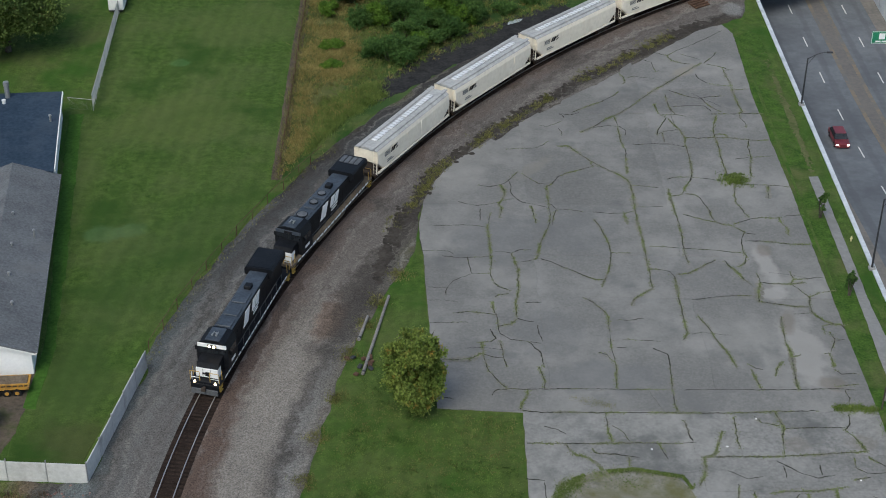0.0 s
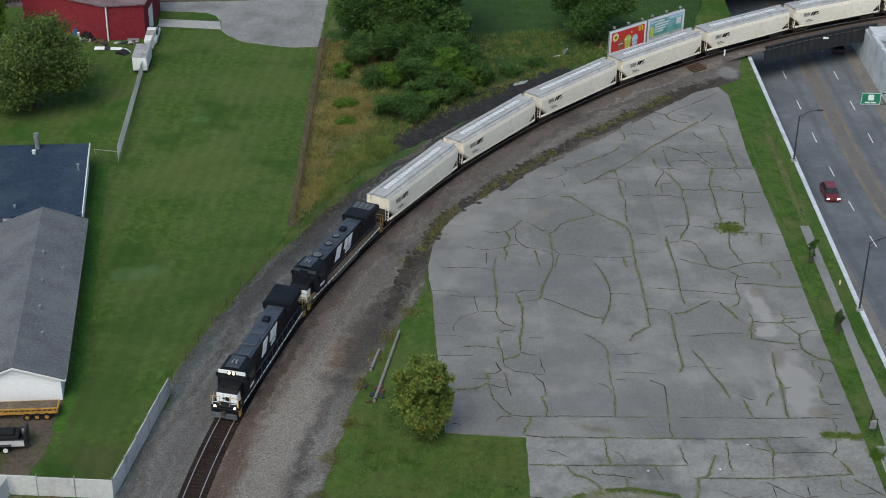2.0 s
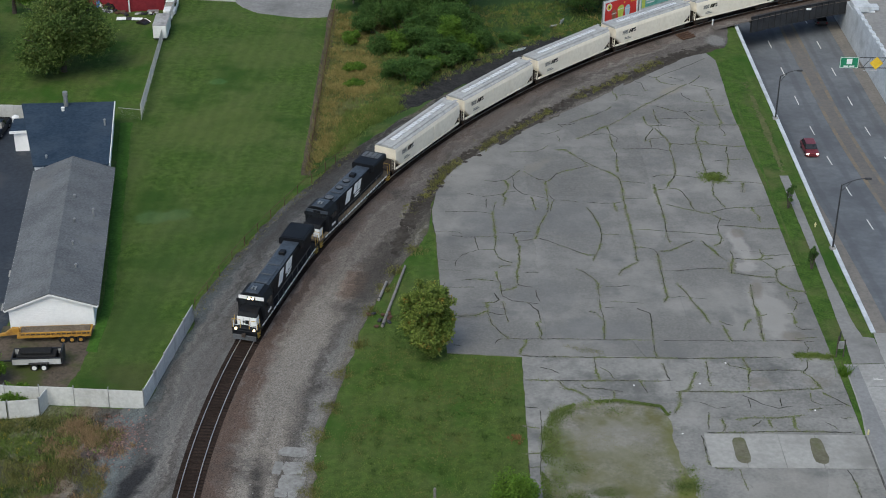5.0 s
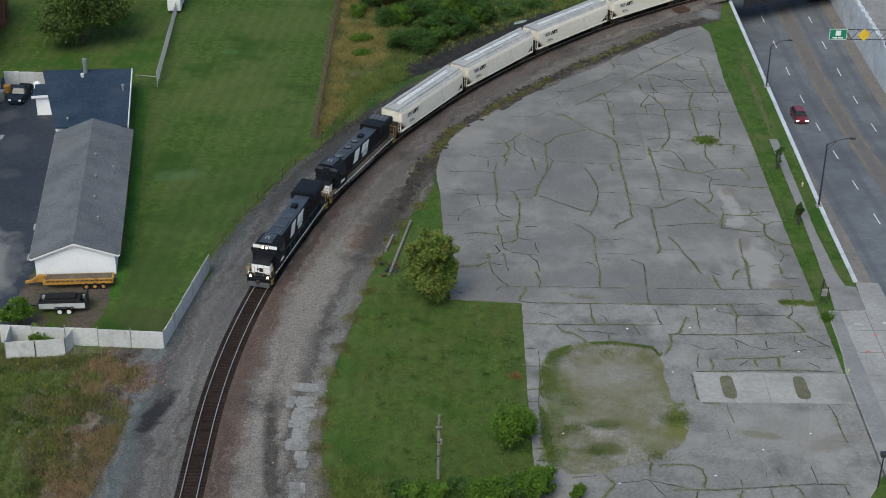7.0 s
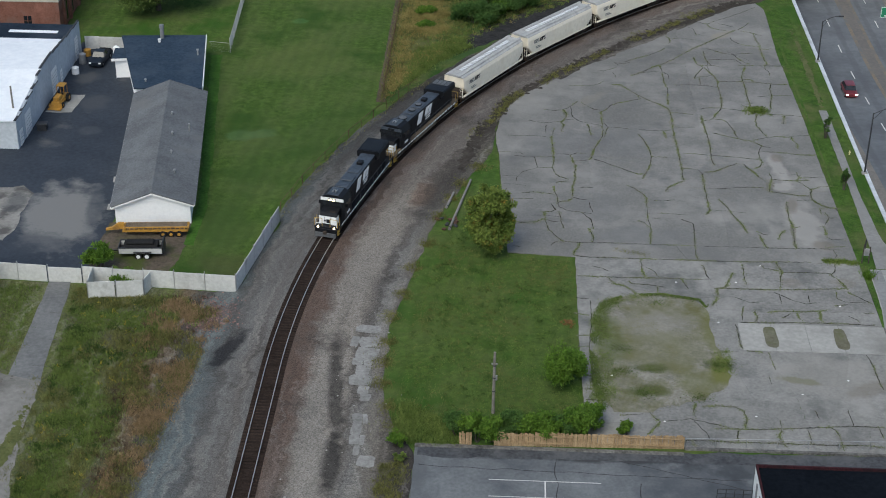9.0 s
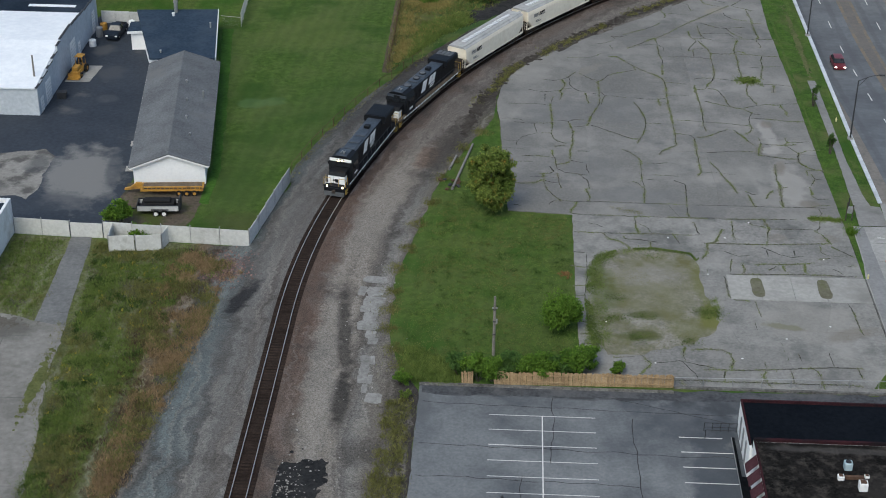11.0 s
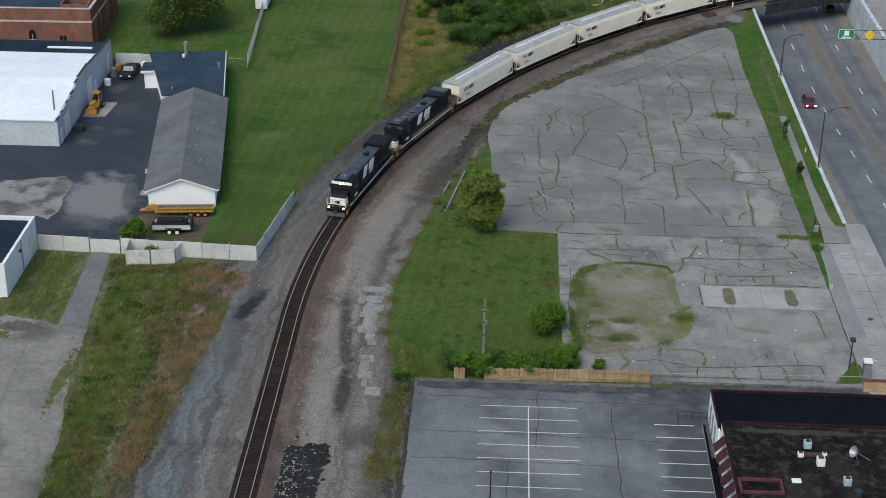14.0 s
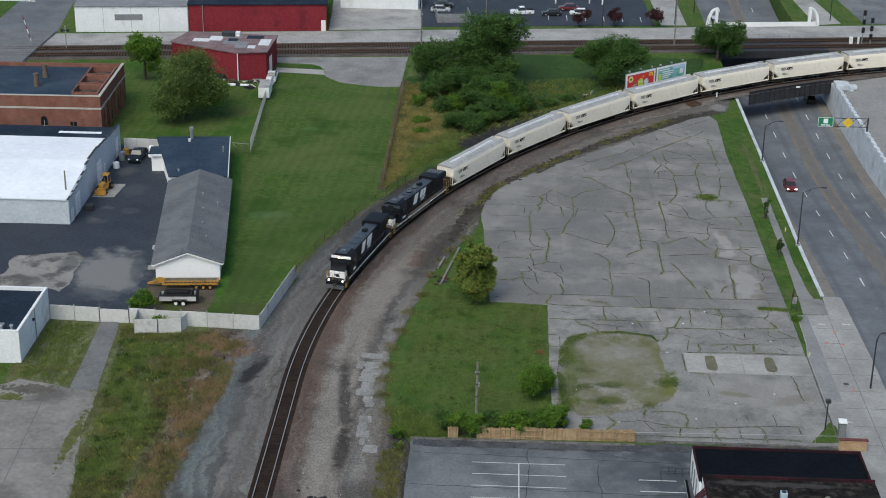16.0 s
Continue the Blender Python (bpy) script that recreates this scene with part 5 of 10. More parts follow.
WINGROOF = mat("slate_blue_bitumen", (0.019, 0.034, 0.056), (0.040, 0.060, 0.088), 0.2, 2.2, 0.8, 0.15, third=(0.058, 0.076, 0.100), third_scale=0.15, third_amount=0.62, third_edge=0.12)
WELLRED = mat("faded_red_trim", (0.070, 0.022, 0.028), (0.150, 0.055, 0.062), 0.6, 5.0, 0.85, 0.1, spec=0.1)
AWNING = mat("maroon_awning_cloth", (0.040, 0.017, 0.022), (0.075, 0.034, 0.040), 0.6, 5.0, 0.9, 0.1, spec=0.05)
MEMBRANE = mat("white_membrane", (0.70, 0.73, 0.77), (0.84, 0.86, 0.88), 0.10, 1.0, 0.6, 0.05)
BLOCKPAINT = mat("pale_painted_block", (0.40, 0.435, 0.47), (0.54, 0.575, 0.61), 0.2, 2.0, 0.85, 0.15)
BRICK = mat("red_brick", (0.14, 0.062, 0.045), (0.27, 0.125, 0.092), 0.6, 6.0, 0.9, 0.4, third=(0.18, 0.11, 0.09), third_scale=0.3, third_amount=0.6)
LIMESTONE = mat("limestone_band", (0.36, 0.34, 0.30), (0.48, 0.46, 0.41), 0.6, 4.0, 0.85, 0.1)
REDPAINT = mat("red_painted_metal", (0.165, 0.018, 0.026), (0.245, 0.034, 0.042), 0.15, 2.5, 0.8, 0.1, third=(0.14, 0.02, 0.028), third_scale=0.3, third_amount=0.6)
MAROON = mat("maroon_trim", (0.020, 0.009, 0.011), (0.062, 0.022, 0.027), 0.6, 5.0, 0.85, 0.1, third=(0.015, 0.012, 0.014), third_scale=0.3, third_amount=0.55, spec=0.05)
PINKROOF = mat("faded_red_roofing", (0.13, 0.085, 0.088), (0.24, 0.175, 0.178), 0.4, 2.5, 0.85, 0.1)
LIGHTROOF = mat("light_roof_patch", (0.50, 0.51, 0.53), (0.66, 0.67, 0.68), 0.4, 2.5, 0.8, 0.1)
GREYROOF = mat("grey_roof_patch", (0.16, 0.165, 0.175), (0.26, 0.265, 0.275), 0.4, 2.5, 0.85, 0.1)


def vent_pipe(x, y, z, h=0.55, r=0.09, label="galvanised roof vent pipe"):
    bm = tubes(((x, y, z - 0.05), (x, y, z + h), r, r), ((x, y, z + h), (x, y, z + h + 0.14), r * 1.7, r * 1.3), sides=10)
    return bm


# long gabled house with a flat-roofed wing behind it
HOUSE = pose(-41.72, 39.75, 0, 0, 0, 7.4)
house = empty("gabled_house", HOUSE, "long white house with grey shingle roof and flat rear wing", "house")
Z0, ZE, ZR = -0.75, 2.35, 4.05
bm = bmesh.new()
extrude_profile(bm, [(-4.55, Z0), (4.45, Z0), (4.45, ZE), (0, ZR - 0.18), (-4.55, ZE)], 0, 33.5, "y")
wall = part("wall", bm, SIDING, house)
for sx in (-1, 1):
    bm = bmesh.new()
    x = 4.95
    extrude_profile(bm, [(0, ZR), (sx * x, ZE - 0.12), (sx * x, ZE - 0.24), (0, ZR - 0.14)], -0.45, 34.0, "y")
    slope = part("roof_slope", bm, SHINGLE, house)
    # courses of shingles
    for k in range(15):
        u = (k + 0.5) / 15
        z = ZR + (ZE - 0.12 - ZR) * u
        bm = bmesh.new()
        a, b = u * x, u * x + 0.34
        zb = ZR + (ZE - 0.12 - ZR) * (b / x)
        vs = [bm.verts.new(p) for p in ((sx * a, -0.46, z + 0.012), (sx * a, 34.0, z + 0.012), (sx * b, 34.0, zb + 0.03), (sx * b, -0.46, zb + 0.03), (sx * b, 34.0, zb), (sx * b, -0.46, zb))]
        bm.faces.new((vs[0], vs[3], vs[2], vs[1]) if sx > 0 else (vs[0], vs[1], vs[2], vs[3]))
        bm.faces.new((vs[3], vs[5], vs[4], vs[2]))
        bmesh.ops.recalc_face_normals(bm, faces=bm.faces[:])
        part("shingle_course", bm, SHINGLE, slope)
    bm = boxes((sx * x - 0.02, -0.45, ZE - 0.30, sx * x + 0.10, 34.0, ZE - 0.13)) if sx > 0 else boxes((-x - 0.10, -0.45, ZE - 0.30, -x + 0.02, 34.0, ZE - 0.13))
    part("gutter", bm, BRIGHT, house, "white gutter")
bm = bmesh.new()
extrude_profile(bm, [(-0.25, ZR - 0.05), (0, ZR + 0.04), (0.25, ZR - 0.05), (0, ZR - 0.02)], -0.46, 34.0, "y")
part("ridge_cap", bm, SHINGLE, house)
for sx in (-1, 1):
    bm = bmesh.new()
    extrude_profile(bm, [(0, ZR - 0.14), (sx * 4.95, ZE - 0.24), (sx * 4.95, ZE - 0.44), (0, ZR - 0.34)], -0.47, -0.40, "y")
    part("barge_board", bm, BRIGHT, house)
part("siding_line", boxes(*[(-4.5, -0.012, Z0 + 0.2 + 0.22 * k, 4.4, -0.002, Z0 + 0.215 + 0.22 * k) for k in range(13)]), SIDING, wall)
for x, y in ((2.3, 6.5), (1.6, 11.5), (3.4, 19.5), (1.4, 17), (1.0, 23)):
    part("vent_pipe", vent_pipe(x, y, ZR - (ZR - ZE) * x / 4.95, 0.3 if y != 19.5 else 0.9, 0.10), GALV, house)
for y in (4.5, 12.0, 24.0):
    d = part("side_door", boxes((-4.62, y, Z0, -4.54, y + 1.0, Z0 + 2.05)), BRIGHT, house)
    part("door_knob", tubes(((-4.62, y + 0.85, Z0 + 1.0), (-4.68, y + 0.85, Z0 + 1.0), 0.03)), GALV, d)
for y in (4.2, 11.8):
    part("door_step", boxes((-6.1, y, Z0, -4.6, y + 1.5, Z0 + 0.30), bevel=0.02), CONCRETE, house)
LOCAL = HOUSE.inverted()


def plan(pts):
    return [tuple((LOCAL @ Vector((x, y, 0)))[:2]) for x, y in pts]


wing = part("rear_wing", prism(bmesh.new(), plan([(-51.0, 73.6), (-42.1, 74.2), (-44.9, 93.3), (-56.8, 92.2)]), Z0, 2.55), SIDING, house)
part("wing_roof", prism(bmesh.new(), plan([(-51.2, 73.2), (-41.8, 73.9), (-44.7, 93.7), (-57.2, 92.6)]), 2.56, 2.80), WINGROOF, wing, "flat slate-blue bitumen roof")
part("wing_fascia", prism(bmesh.new(), plan([(-41.78, 74.2), (-41.66, 74.2), (-44.55, 93.7), (-44.68, 93.7)]), 2.45, 2.86), BRIGHT, wing)
porch = part("porch", prism(bmesh.new(), plan([(-56.4, 84.4), (-54.0, 84.7), (-55.0, 88.4), (-56.9, 88.0)]), Z0, 2.30), SIDING, house, "small white boarded porch")
part("porch_roof", prism(bmesh.new(), plan([(-56.8, 84.0), (-53.3, 84.6), (-54.6, 88.6), (-57.2, 88.2)]), 2.31, 2.52), WINGROOF, porch)
part("porch_fascia", prism(bmesh.new(), plan([(-56.82, 83.88), (-53.2, 84.5), (-53.24, 84.6), (-56.84, 83.98)]), 2.20, 2.56), BRIGHT, porch)
for x, y, h in ((3.2, 46, 1.3), (-3.6, 36.5, 0.5)):
    part("vent_pipe", vent_pipe(x, y, 2.8, h * 0.6, 0.12), GALV, house)
part("flue", tubes(((-2.4, 53.0, 2.8), (-2.4, 53.0, 4.4), 0.30, 0.30), ((-2.4, 53.0, 4.4), (-2.4, 53.0, 4.9), 0.38, 0.34), sides=14), GALV, house, "shiny metal flue")
part("roof_dome", tubes(((-2.7, 51.4, 2.8), (-2.7, 51.4, 3.3), 0.2, 0.26), sides=12), BRIGHT, house)
part("fuel_drum", tubes(((-9.4, 53.5, Z0), (-9.4, 53.5, 1.3), 0.55, 0.5), ((-9.4, 53.5, 1.3), (-9.4, 53.5, 1.5), 0.5, 0.2), sides=14), BRIGHT, house)

# warehouse with a white roof
ware = empty("white_roof_warehouse", pose(0, 0, 0), "pale block warehouse with a white membrane roof", "warehouse")
bm = bmesh.new()
extrude_profile(bm, [(59.6, -0.8), (94.0, -0.8), (94.0, 3.7), (86.9, 3.7), (86.9, 4.1), (73.6, 4.85), (59.6, 3.40)], -110, -63.9, "x")
part("wall", bm, BLOCKPAINT, ware)
bm = bmesh.new()
extrude_profile(bm, [(59.5, 3.41), (73.6, 4.86), (87.0, 4.11), (87.0, 4.20), (73.6, 4.98), (59.5, 3.52)], -110, -64.15, "x")
part("roof", bm, MEMBRANE, ware, "white membrane roof of low pitch")
part("rear_roof", boxes((-110, 87.02, 3.71, -64.15, 93.9, 3.80)), BITUMEN, ware, "dark rear roof strip")
STEPS = (59.6, 3.50), (62.4, 3.70), (65.4, 4.05), (68.2, 4.40), (71.0, 5.15), (72.9, 5.45), (76.2, 5.45), (79.0, 5.15), (81.6, 5.00), (84.0, 4.85), (86.6, 4.60), (90.4, 4.45), (94.0, 4.4)
for (ya, za), (yb, _) in zip(STEPS, STEPS[1:]):
    riser = part("parapet_step", boxes((-64.14, ya, 3.3, -63.86, yb - 0.004, za)), BLOCKPAINT, ware)
    part("coping", boxes((-64.18, ya, za + 0.002, -63.82, yb - 0.004, za + 0.07)), DARKSTEEL, riser)
part("side_wall", boxes((-63.895, 59.62, -0.8, -63.85, 93.98, 3.42)), BLOCKPAINT, ware)
part("front_coping", boxes((-110, 59.42, 3.42, -64.2, 59.66, 3.60)), MEMBRANE, ware)
for y, w, h in ((60.6, 1.3, 2.3), (63.4, 2.6, 3.4), (77.2, 2.8, 3.8), (81.6, 1.0, 2.2), (90.4, 1.6, 3.6)):
    d = part("door", boxes((-63.85, y, -0.7, -63.76, y + w, -0.7 + h), bevel=0.02), BRIGHT, ware, "white roller door")
    part("door_rib", boxes(*[(-63.76, y + 0.1, -0.5 + 0.5 * i, -63.74, y + w - 0.1, -0.46 + 0.5 * i) for i in range(int(h / 0.5))]), GALV, d)
part("roof_strip", boxes((-73.5, 90.2, 3.805, -66.2, 91.1, 3.87)), MEMBRANE, ware)

# brick building with a dark roof
brickb = empty("brick_building", pose(-68.7, 100.8, 0, 0, 0, 1.4), "old red brick building with pale stone band, dark roof", "brick building")
brickb.scale = (1.0, 0.93, 1.19)
part("wall", boxes((-30, 0, -0.8, 0, 22.5, 5.3)), BRICK, brickb)
part("parapet", boxes((-30, 0, 5.3, 0, 0.4, 5.95), (-0.4, 0.41, 5.3, 0, 22.5, 5.95), (-30, 22.1, 5.3, -0.41, 22.5, 5.95)), BRICK, brickb)
part("coping", boxes((-30, -0.06, 5.95, 0.06, 0.46, 6.05), (-0.46, 0.47, 5.95, 0.06, 22.56, 6.05)), LIMESTONE, brickb)
part("roof", boxes((-30, 0.42, 5.30, -0.42, 22.08, 5.36)), WINGROOF, brickb, "slate-blue bitumen roof")
part("stone_band", boxes((-30, -0.10, 3.95, 0.10, -0.002, 4.22), (0.002, 0.0, 3.95, 0.10, 22.5, 4.22)), LIMESTONE, brickb, "pale limestone band")
for k in range(3):
    y = 1.2 + 6.2 * k
    part("roof_well", boxes((-5.4, y, 5.36, -5.1, y + 5.4, 6.3), (-0.9, y, 5.36, -0.6, y + 5.4, 6.3), (-5.09, y, 5.36, -0.91, y + 0.3, 6.3), (-5.09, y + 5.1, 5.36, -0.91, y + 5.4, 6.3)), BRICK, brickb)
    part("vent_unit", tubes(((-3.0, y + 2.6, 5.37), (-3.0, y + 2.6, 5.95), 1.2, 1.0), sides=12), RUST, brickb)
for x, y in ((-13.2, 8.5), (-13.0, 14.5)):
    part("roof_stack", tubes(((x, y, 5.3), (x, y, 6.3), 0.55, 0.50), ((x, y, 6.3), (x, y, 7.4), 0.42, 0.52), sides=10), BROWNSILL, brickb)
for x, arched in ((-19, 0), (-10.2, 1), (-5.0, 0), (-26, 1)):
    top = 2.2 if arched else 2.0
    w = part("window", boxes((x - 0.6, -0.06, 0.5, x + 0.6, 0.02, top)), GLASS, brickb)
    part("window_frame", boxes((x - 0.7, -0.10, 0.36, x + 0.7, -0.062, 0.5), (x - 0.04, -0.09, 0.5, x + 0.04, -0.062, top), (x - 0.6, -0.09, 1.3, x + 0.6, -0.0905 + 0.03, 1.36)), LIMESTONE if arched else BRICK, w)
    if arched:
        bm = bmesh.new()
        extrude_profile(bm, [(x + 0.6 * math.cos(a), 2.2 + 0.6 * math.sin(a)) for a in [math.pi * k / 10 for k in range(11)]], -0.06, 0.02, "y")
        part("arch_light", bm, GLASS, w)
        bm = bmesh.new()
        for k in range(10):
            a, b = math.pi * k / 10, math.pi * (k + 1) / 10
            tube(bm, (x + 0.66 * math.cos(a), -0.05, 2.2 + 0.66 * math.sin(a)), (x + 0.66 * math.cos(b), -0.05, 2.2 + 0.66 * math.sin(b)), 0.07, 0.07, 6)
        part("arch", bm, BRICK, w)
for y in (2.5, 6.5, 12.5, 17.5):
    part("pilaster", boxes((0.002, y, -0.8, 0.32, y + 0.9, 3.9), bevel=0.02), BRICK, brickb)
    part("side_window", boxes((-0.02, y + 1.5, 0.3, 0.06, y + 2.9, 3.4)), GLASS, brickb)

# red shed with a patched roof
redb = empty("red_shed", pose(0, 0, 0), "red metal shed with a patchwork low roof", "shed")
RP = [(-64.6, 143.2), (-50.6, 136.3), (-44.7, 137.4), (-44.3, 149.4), (-62.5, 151.0)]
part("wall", prism(bmesh.new(), RP, -0.1, 5.5), REDPAINT, redb)
part("roof", prism(bmesh.new(), [(-64.9, 143.1), (-50.6, 136.0), (-44.4, 137.2), (-44.0, 149.7), (-62.6, 151.3)], 5.51, 5.72), PINKROOF, redb, "patched faded red roof")
for x, y, w, d, material in ((-60.5, 143.6, 3.4, 2.4, LIGHTROOF), (-57.4, 144.6, 2.6, 3.4, LIGHTROOF), (-54.2, 142, 3, 3, GREYROOF), (-51.4, 139.6, 2.4, 4.5, GREYROOF), (-48.8, 139.4, 1.5, 2.2, LIGHTROOF), (-47.0, 141.8, 2.2, 4.6, LIGHTROOF), (-55.2, 147, 4.0, 2.6, GREYROOF), (-50, 146.6, 3.4, 2.4, BITUMEN), (-53.5, 144.4, 2, 2, BITUMEN)):
    part("roof_patch", boxes((x, y, 5.70, x + w, y + d, 5.727 + random.uniform(0, 0.012)), bevel=0.004), material, redb)
part("roof_unit", boxes((-55.2, 147.6, 5.7, -52.6, 149.2, 6.6), bevel=0.05), DARKSTEEL, redb)
part("unit_skirt", boxes((-52.5, 148.0, 5.7, -51.6, 149.4, 6.5), bevel=0.05), BRIGHT, redb)
part("downpipe", tubes(((-50.2, 136.2, 0), (-50.2, 136.2, 5.5), 0.12, 0.12), sides=8), BRIGHT, redb)
part("side_door", boxes((-44.62, 140.5, 0, -44.44, 143.4, 3.6)), BRIGHT, redb)

# long white and red building at the back
longb = empty("long_back_building", pose(-91.0, 169.2, 0, 0, 0, 6.6), "long low building, half white and half red painted", "building")
part("white_wall", boxes((0, 0, -0.1, 24.2, 22, 5.6)), WHITEWALL, longb)
part("red_wall", boxes((24.22, 0, -0.1, 54.4, 22, 5.9)), REDPAINT, longb)
part("white_roof", boxes((-0.2, -0.2, 5.61, 24.2, 22, 5.8)), GREYROOF, longb)
part("red_roof", boxes((24.22, -0.3, 5.91, 54.7, 22, 6.15)), BITUMEN, longb)
part("wall_board", boxes((8.5, -0.06, 2.6, 14.5, -0.002, 3.9)), GREYROOF, longb)
part("downpipe", tubes(((24.3, -0.12, 0), (24.3, -0.12, 5.8), 0.12), ((27.5, -0.12, 0), (27.5, -0.12, 5.9), 0.10), sides=8), GALV, longb)
for x in (6.0, 12.0, 18.0):
    part("wall_seam", boxes((x, -0.03, 0, x + 0.08, -0.002, 5.5)), GALV, longb)
part("end_door", boxes((53.2, -0.05, 0, 54.2, -0.002, 2.4)), BRIGHT, longb)
rear = empty("white_rear_building", pose(0, 0, 0), "white low building behind the drive", "building")
part("wall", boxes((-36, 196, -0.1, -18, 208, 5.0)), WHITEWALL, rear)
part("roof", boxes((-36.2, 195.8, 5.01, -17.8, 208.2, 5.2)), GREYROOF, rear)

# white-walled building at the edge of the yard
wb = empty("white_walled_building", pose(0, 0, 0), "white painted building with a dark flat roof", "building")
part("wall", boxes((-85, 12.6, -0.8, -57.9, 26.2, 3.4)), WHITEWALL, wb)
part("parapet", boxes((-58.25, 12.6, 3.4, -57.9, 26.2, 3.95), (-85, 25.85, 3.4, -58.26, 26.2, 3.95), (-85, 12.6, 3.4, -58.26, 12.95, 3.95)), WHITEWALL, wb)
part("roof", boxes((-85, 12.96, 3.41, -58.27, 25.84, 3.47)), BITUMEN, wb, "dark bitumen roof")
part("roof_unit", boxes((-61.5, 13.6, 3.47, -60.2, 14.6, 4.1), bevel=0.05), GALV, wb)
part("downpipe", tubes(((-57.82, 19.5, -0.7), (-57.82, 19.5, 3.9), 0.07), sides=8), GALV, wb)
part("wall_lamp", boxes((-57.9, 18.5, 2.6, -57.6, 18.8, 2.9)), DARKSTEEL, wb)
part("vent_pipe", vent_pipe(-59.0, 13.4, 3.47, 0.8, 0.16), GALV, wb)

# flat-roofed restaurant by the car park
rest = empty("flat_roof_restaurant", pose(0, 0, 0), "low white-walled building with maroon trim and sooty flat roof", "building")
X0, X1 = 24.2, 42.6
part("front_wall", boxes((X0, -18.0, -0.1, X1, -10.4, 3.4)), WHITEWALL, rest)
part("front_parapet", boxes((X0, -17.6, 3.4, X0 + 0.16, -10.4, 3.72), (X0 + 0.17, -10.56, 3.4, X1, -10.4, 3.72), (X1 - 0.2, -17.6, 3.4, X1, -10.61, 3.85)), MAROON, rest)
part("front_roof", boxes((X0 + 0.21, -18.0, 3.41, X1 - 0.21, -10.61, 3.46)), NAVYROOF, rest, "blue-black front roof")
part("main_wall", boxes((X0 + 0.25, -48, -0.1, X1, -18.01, 4.3)), WHITEWALL, rest)
part("main_parapet", boxes((X0 + 0.25, -48, 4.3, X0 + 0.42, -18.26, 4.52), (X0 + 0.25, -18.25, 4.3, X1, -18.01, 4.62)), MAROON, rest)
part("main_roof", boxes((X0 + 0.43, -48, 4.31, X1, -18.35, 4.36)), SOOTROOF, rest, "sooty tar roof")
part("roof_well", boxes((24.85, -30.3, 4.36, 29.0, -30.1, 4.66), (24.85, -28.2, 4.36, 29.0, -28.0, 4.66), (24.85, -30.09, 4.36, 25.07, -28.21, 4.66), (28.78, -30.09, 4.36, 29.0, -28.21, 4.66), bevel=0.02), WELLRED, rest)
for x, y in ((27.5, -18.6), (34.6, -18.4)):
    part("roof_ball_vent", tubes(((x, y + 0.9, 3.4), (x, y + 0.9, 3.9), 0.16, 0.18), sides=12), BRIGHT, rest)
TEAL = mat("pale_teal_paint", (0.26, 0.36, 0.40), (0.40, 0.50, 0.54), 0.6, 4.0, 0.6, 0.1)
for x, y in ((32.4, -22.0), (35.2, -28.2)):
    u = part("roof_unit", boxes((x - 0.36, y - 0.36, 4.36, x + 0.36, y + 0.36, 5.15), bevel=0.06), TEAL, rest, "pale teal air unit")
    part("fan_ring", tubes(((x, y, 5.15), (x, y, 5.20), 0.27, 0.24), sides=14), DARKSTEEL, u)
for x, y, w, h in ((33.2, -25.0, 0.38, 0.85), (31.5, -23.6, 0.28, 0.45), (33.9, -23.2, 0.22, 0.25)):
    u = part("roof_box", boxes((x - w, y - w, 4.36, x + w, y + w, 4.36 + h), bevel=0.05), BRIGHT, rest)
    part("box_grille", boxes((x - w * 0.7, y - w * 0.7, 4.36 + h, x + w * 0.7, y + w * 0.7, 4.39 + h)), RUST, u)
part("roof_hatch", boxes((30.0, -28.3, 4.36, 30.9, -27.6, 4.5), bevel=0.04), BRIGHT, rest)
part("duct", boxes((31.9, -23.6, 4.36, 33.6, -23.3, 4.65)), RUST, rest)
part("black_vent", tubes(((35.8, -30.4, 4.36), (35.8, -30.4, 5.2), 0.42, 0.42), sides=14), DARKSTEEL, rest)
bm = bmesh.new()
for k in range(5):
    r0, r1 = 0.12 * k, 0.12 * (k + 1)
    tube(bm, (0, 0, 0.05 * k * k * 0.4), (0, 0, 0.05 * (k + 1) ** 2 * 0.4), max(r0, 0.02), r1, 18, caps=(k == 0))
dish = part("satellite_dish", bm, GALV, rest)
dish.matrix_local = pose(36.9, -23.8, 5.1, 0, -65, 15)
part("dish_mast", tubes(((36.9, -23.8, 4.36), (36.9, -23.8, 5.2), 0.04), ((36.9, -23.8, 5.1), (38.2, -24.0, 4.4), 0.03), sides=6), GALV, rest)
for k in range(6):
    y = -20.2 - 2.0 * k
    bm = bmesh.new()
    extrude_profile(bm, [(X0 + 0.24, 4.30), (X0 + 0.24, 4.22), (X0 - 0.72, 3.10), (X0 - 0.72, 3.20)], y - 1.45, y, "y")
    part("awning", bm, AWNING, rest, "small maroon cloth awning")
for y in (-12.6, -14.4, -16.4, -27.0, -33.5):
    part("wall_pipe", boxes((X0 - 0.08 + (0.5 if y < -18 else 0), y, 0.4, X0 + (0.5 if y < -18 else 0) - 0.002, y + 0.5, 2.8)), GREYROOF, rest)
part("side_kerb", boxes((23.5, -26.2, 0.0, 23.75, -12.0, 0.26), (23.76, -26.2, 0.0, 24.44, -18.1, 0.14), (23.5, -34, 0, 24.2, -26.3, 0.14)), BLACKTOP, rest)
part("kerb_face", boxes((23.44, -26.2, 0.0, 23.49, -12.0, 0.24)), GREYROOF, rest)
part("step_kerb", boxes((23.5, -26.9, 0.0, 25.0, -26.75, 0.35), (23.5, -28.0, 0.0, 25.0, -27.85, 0.35), (23.5, -27.84, 0.0, 23.65, -26.91, 0.35)), FENCEWHITE, rest, "white kerb round a side step")
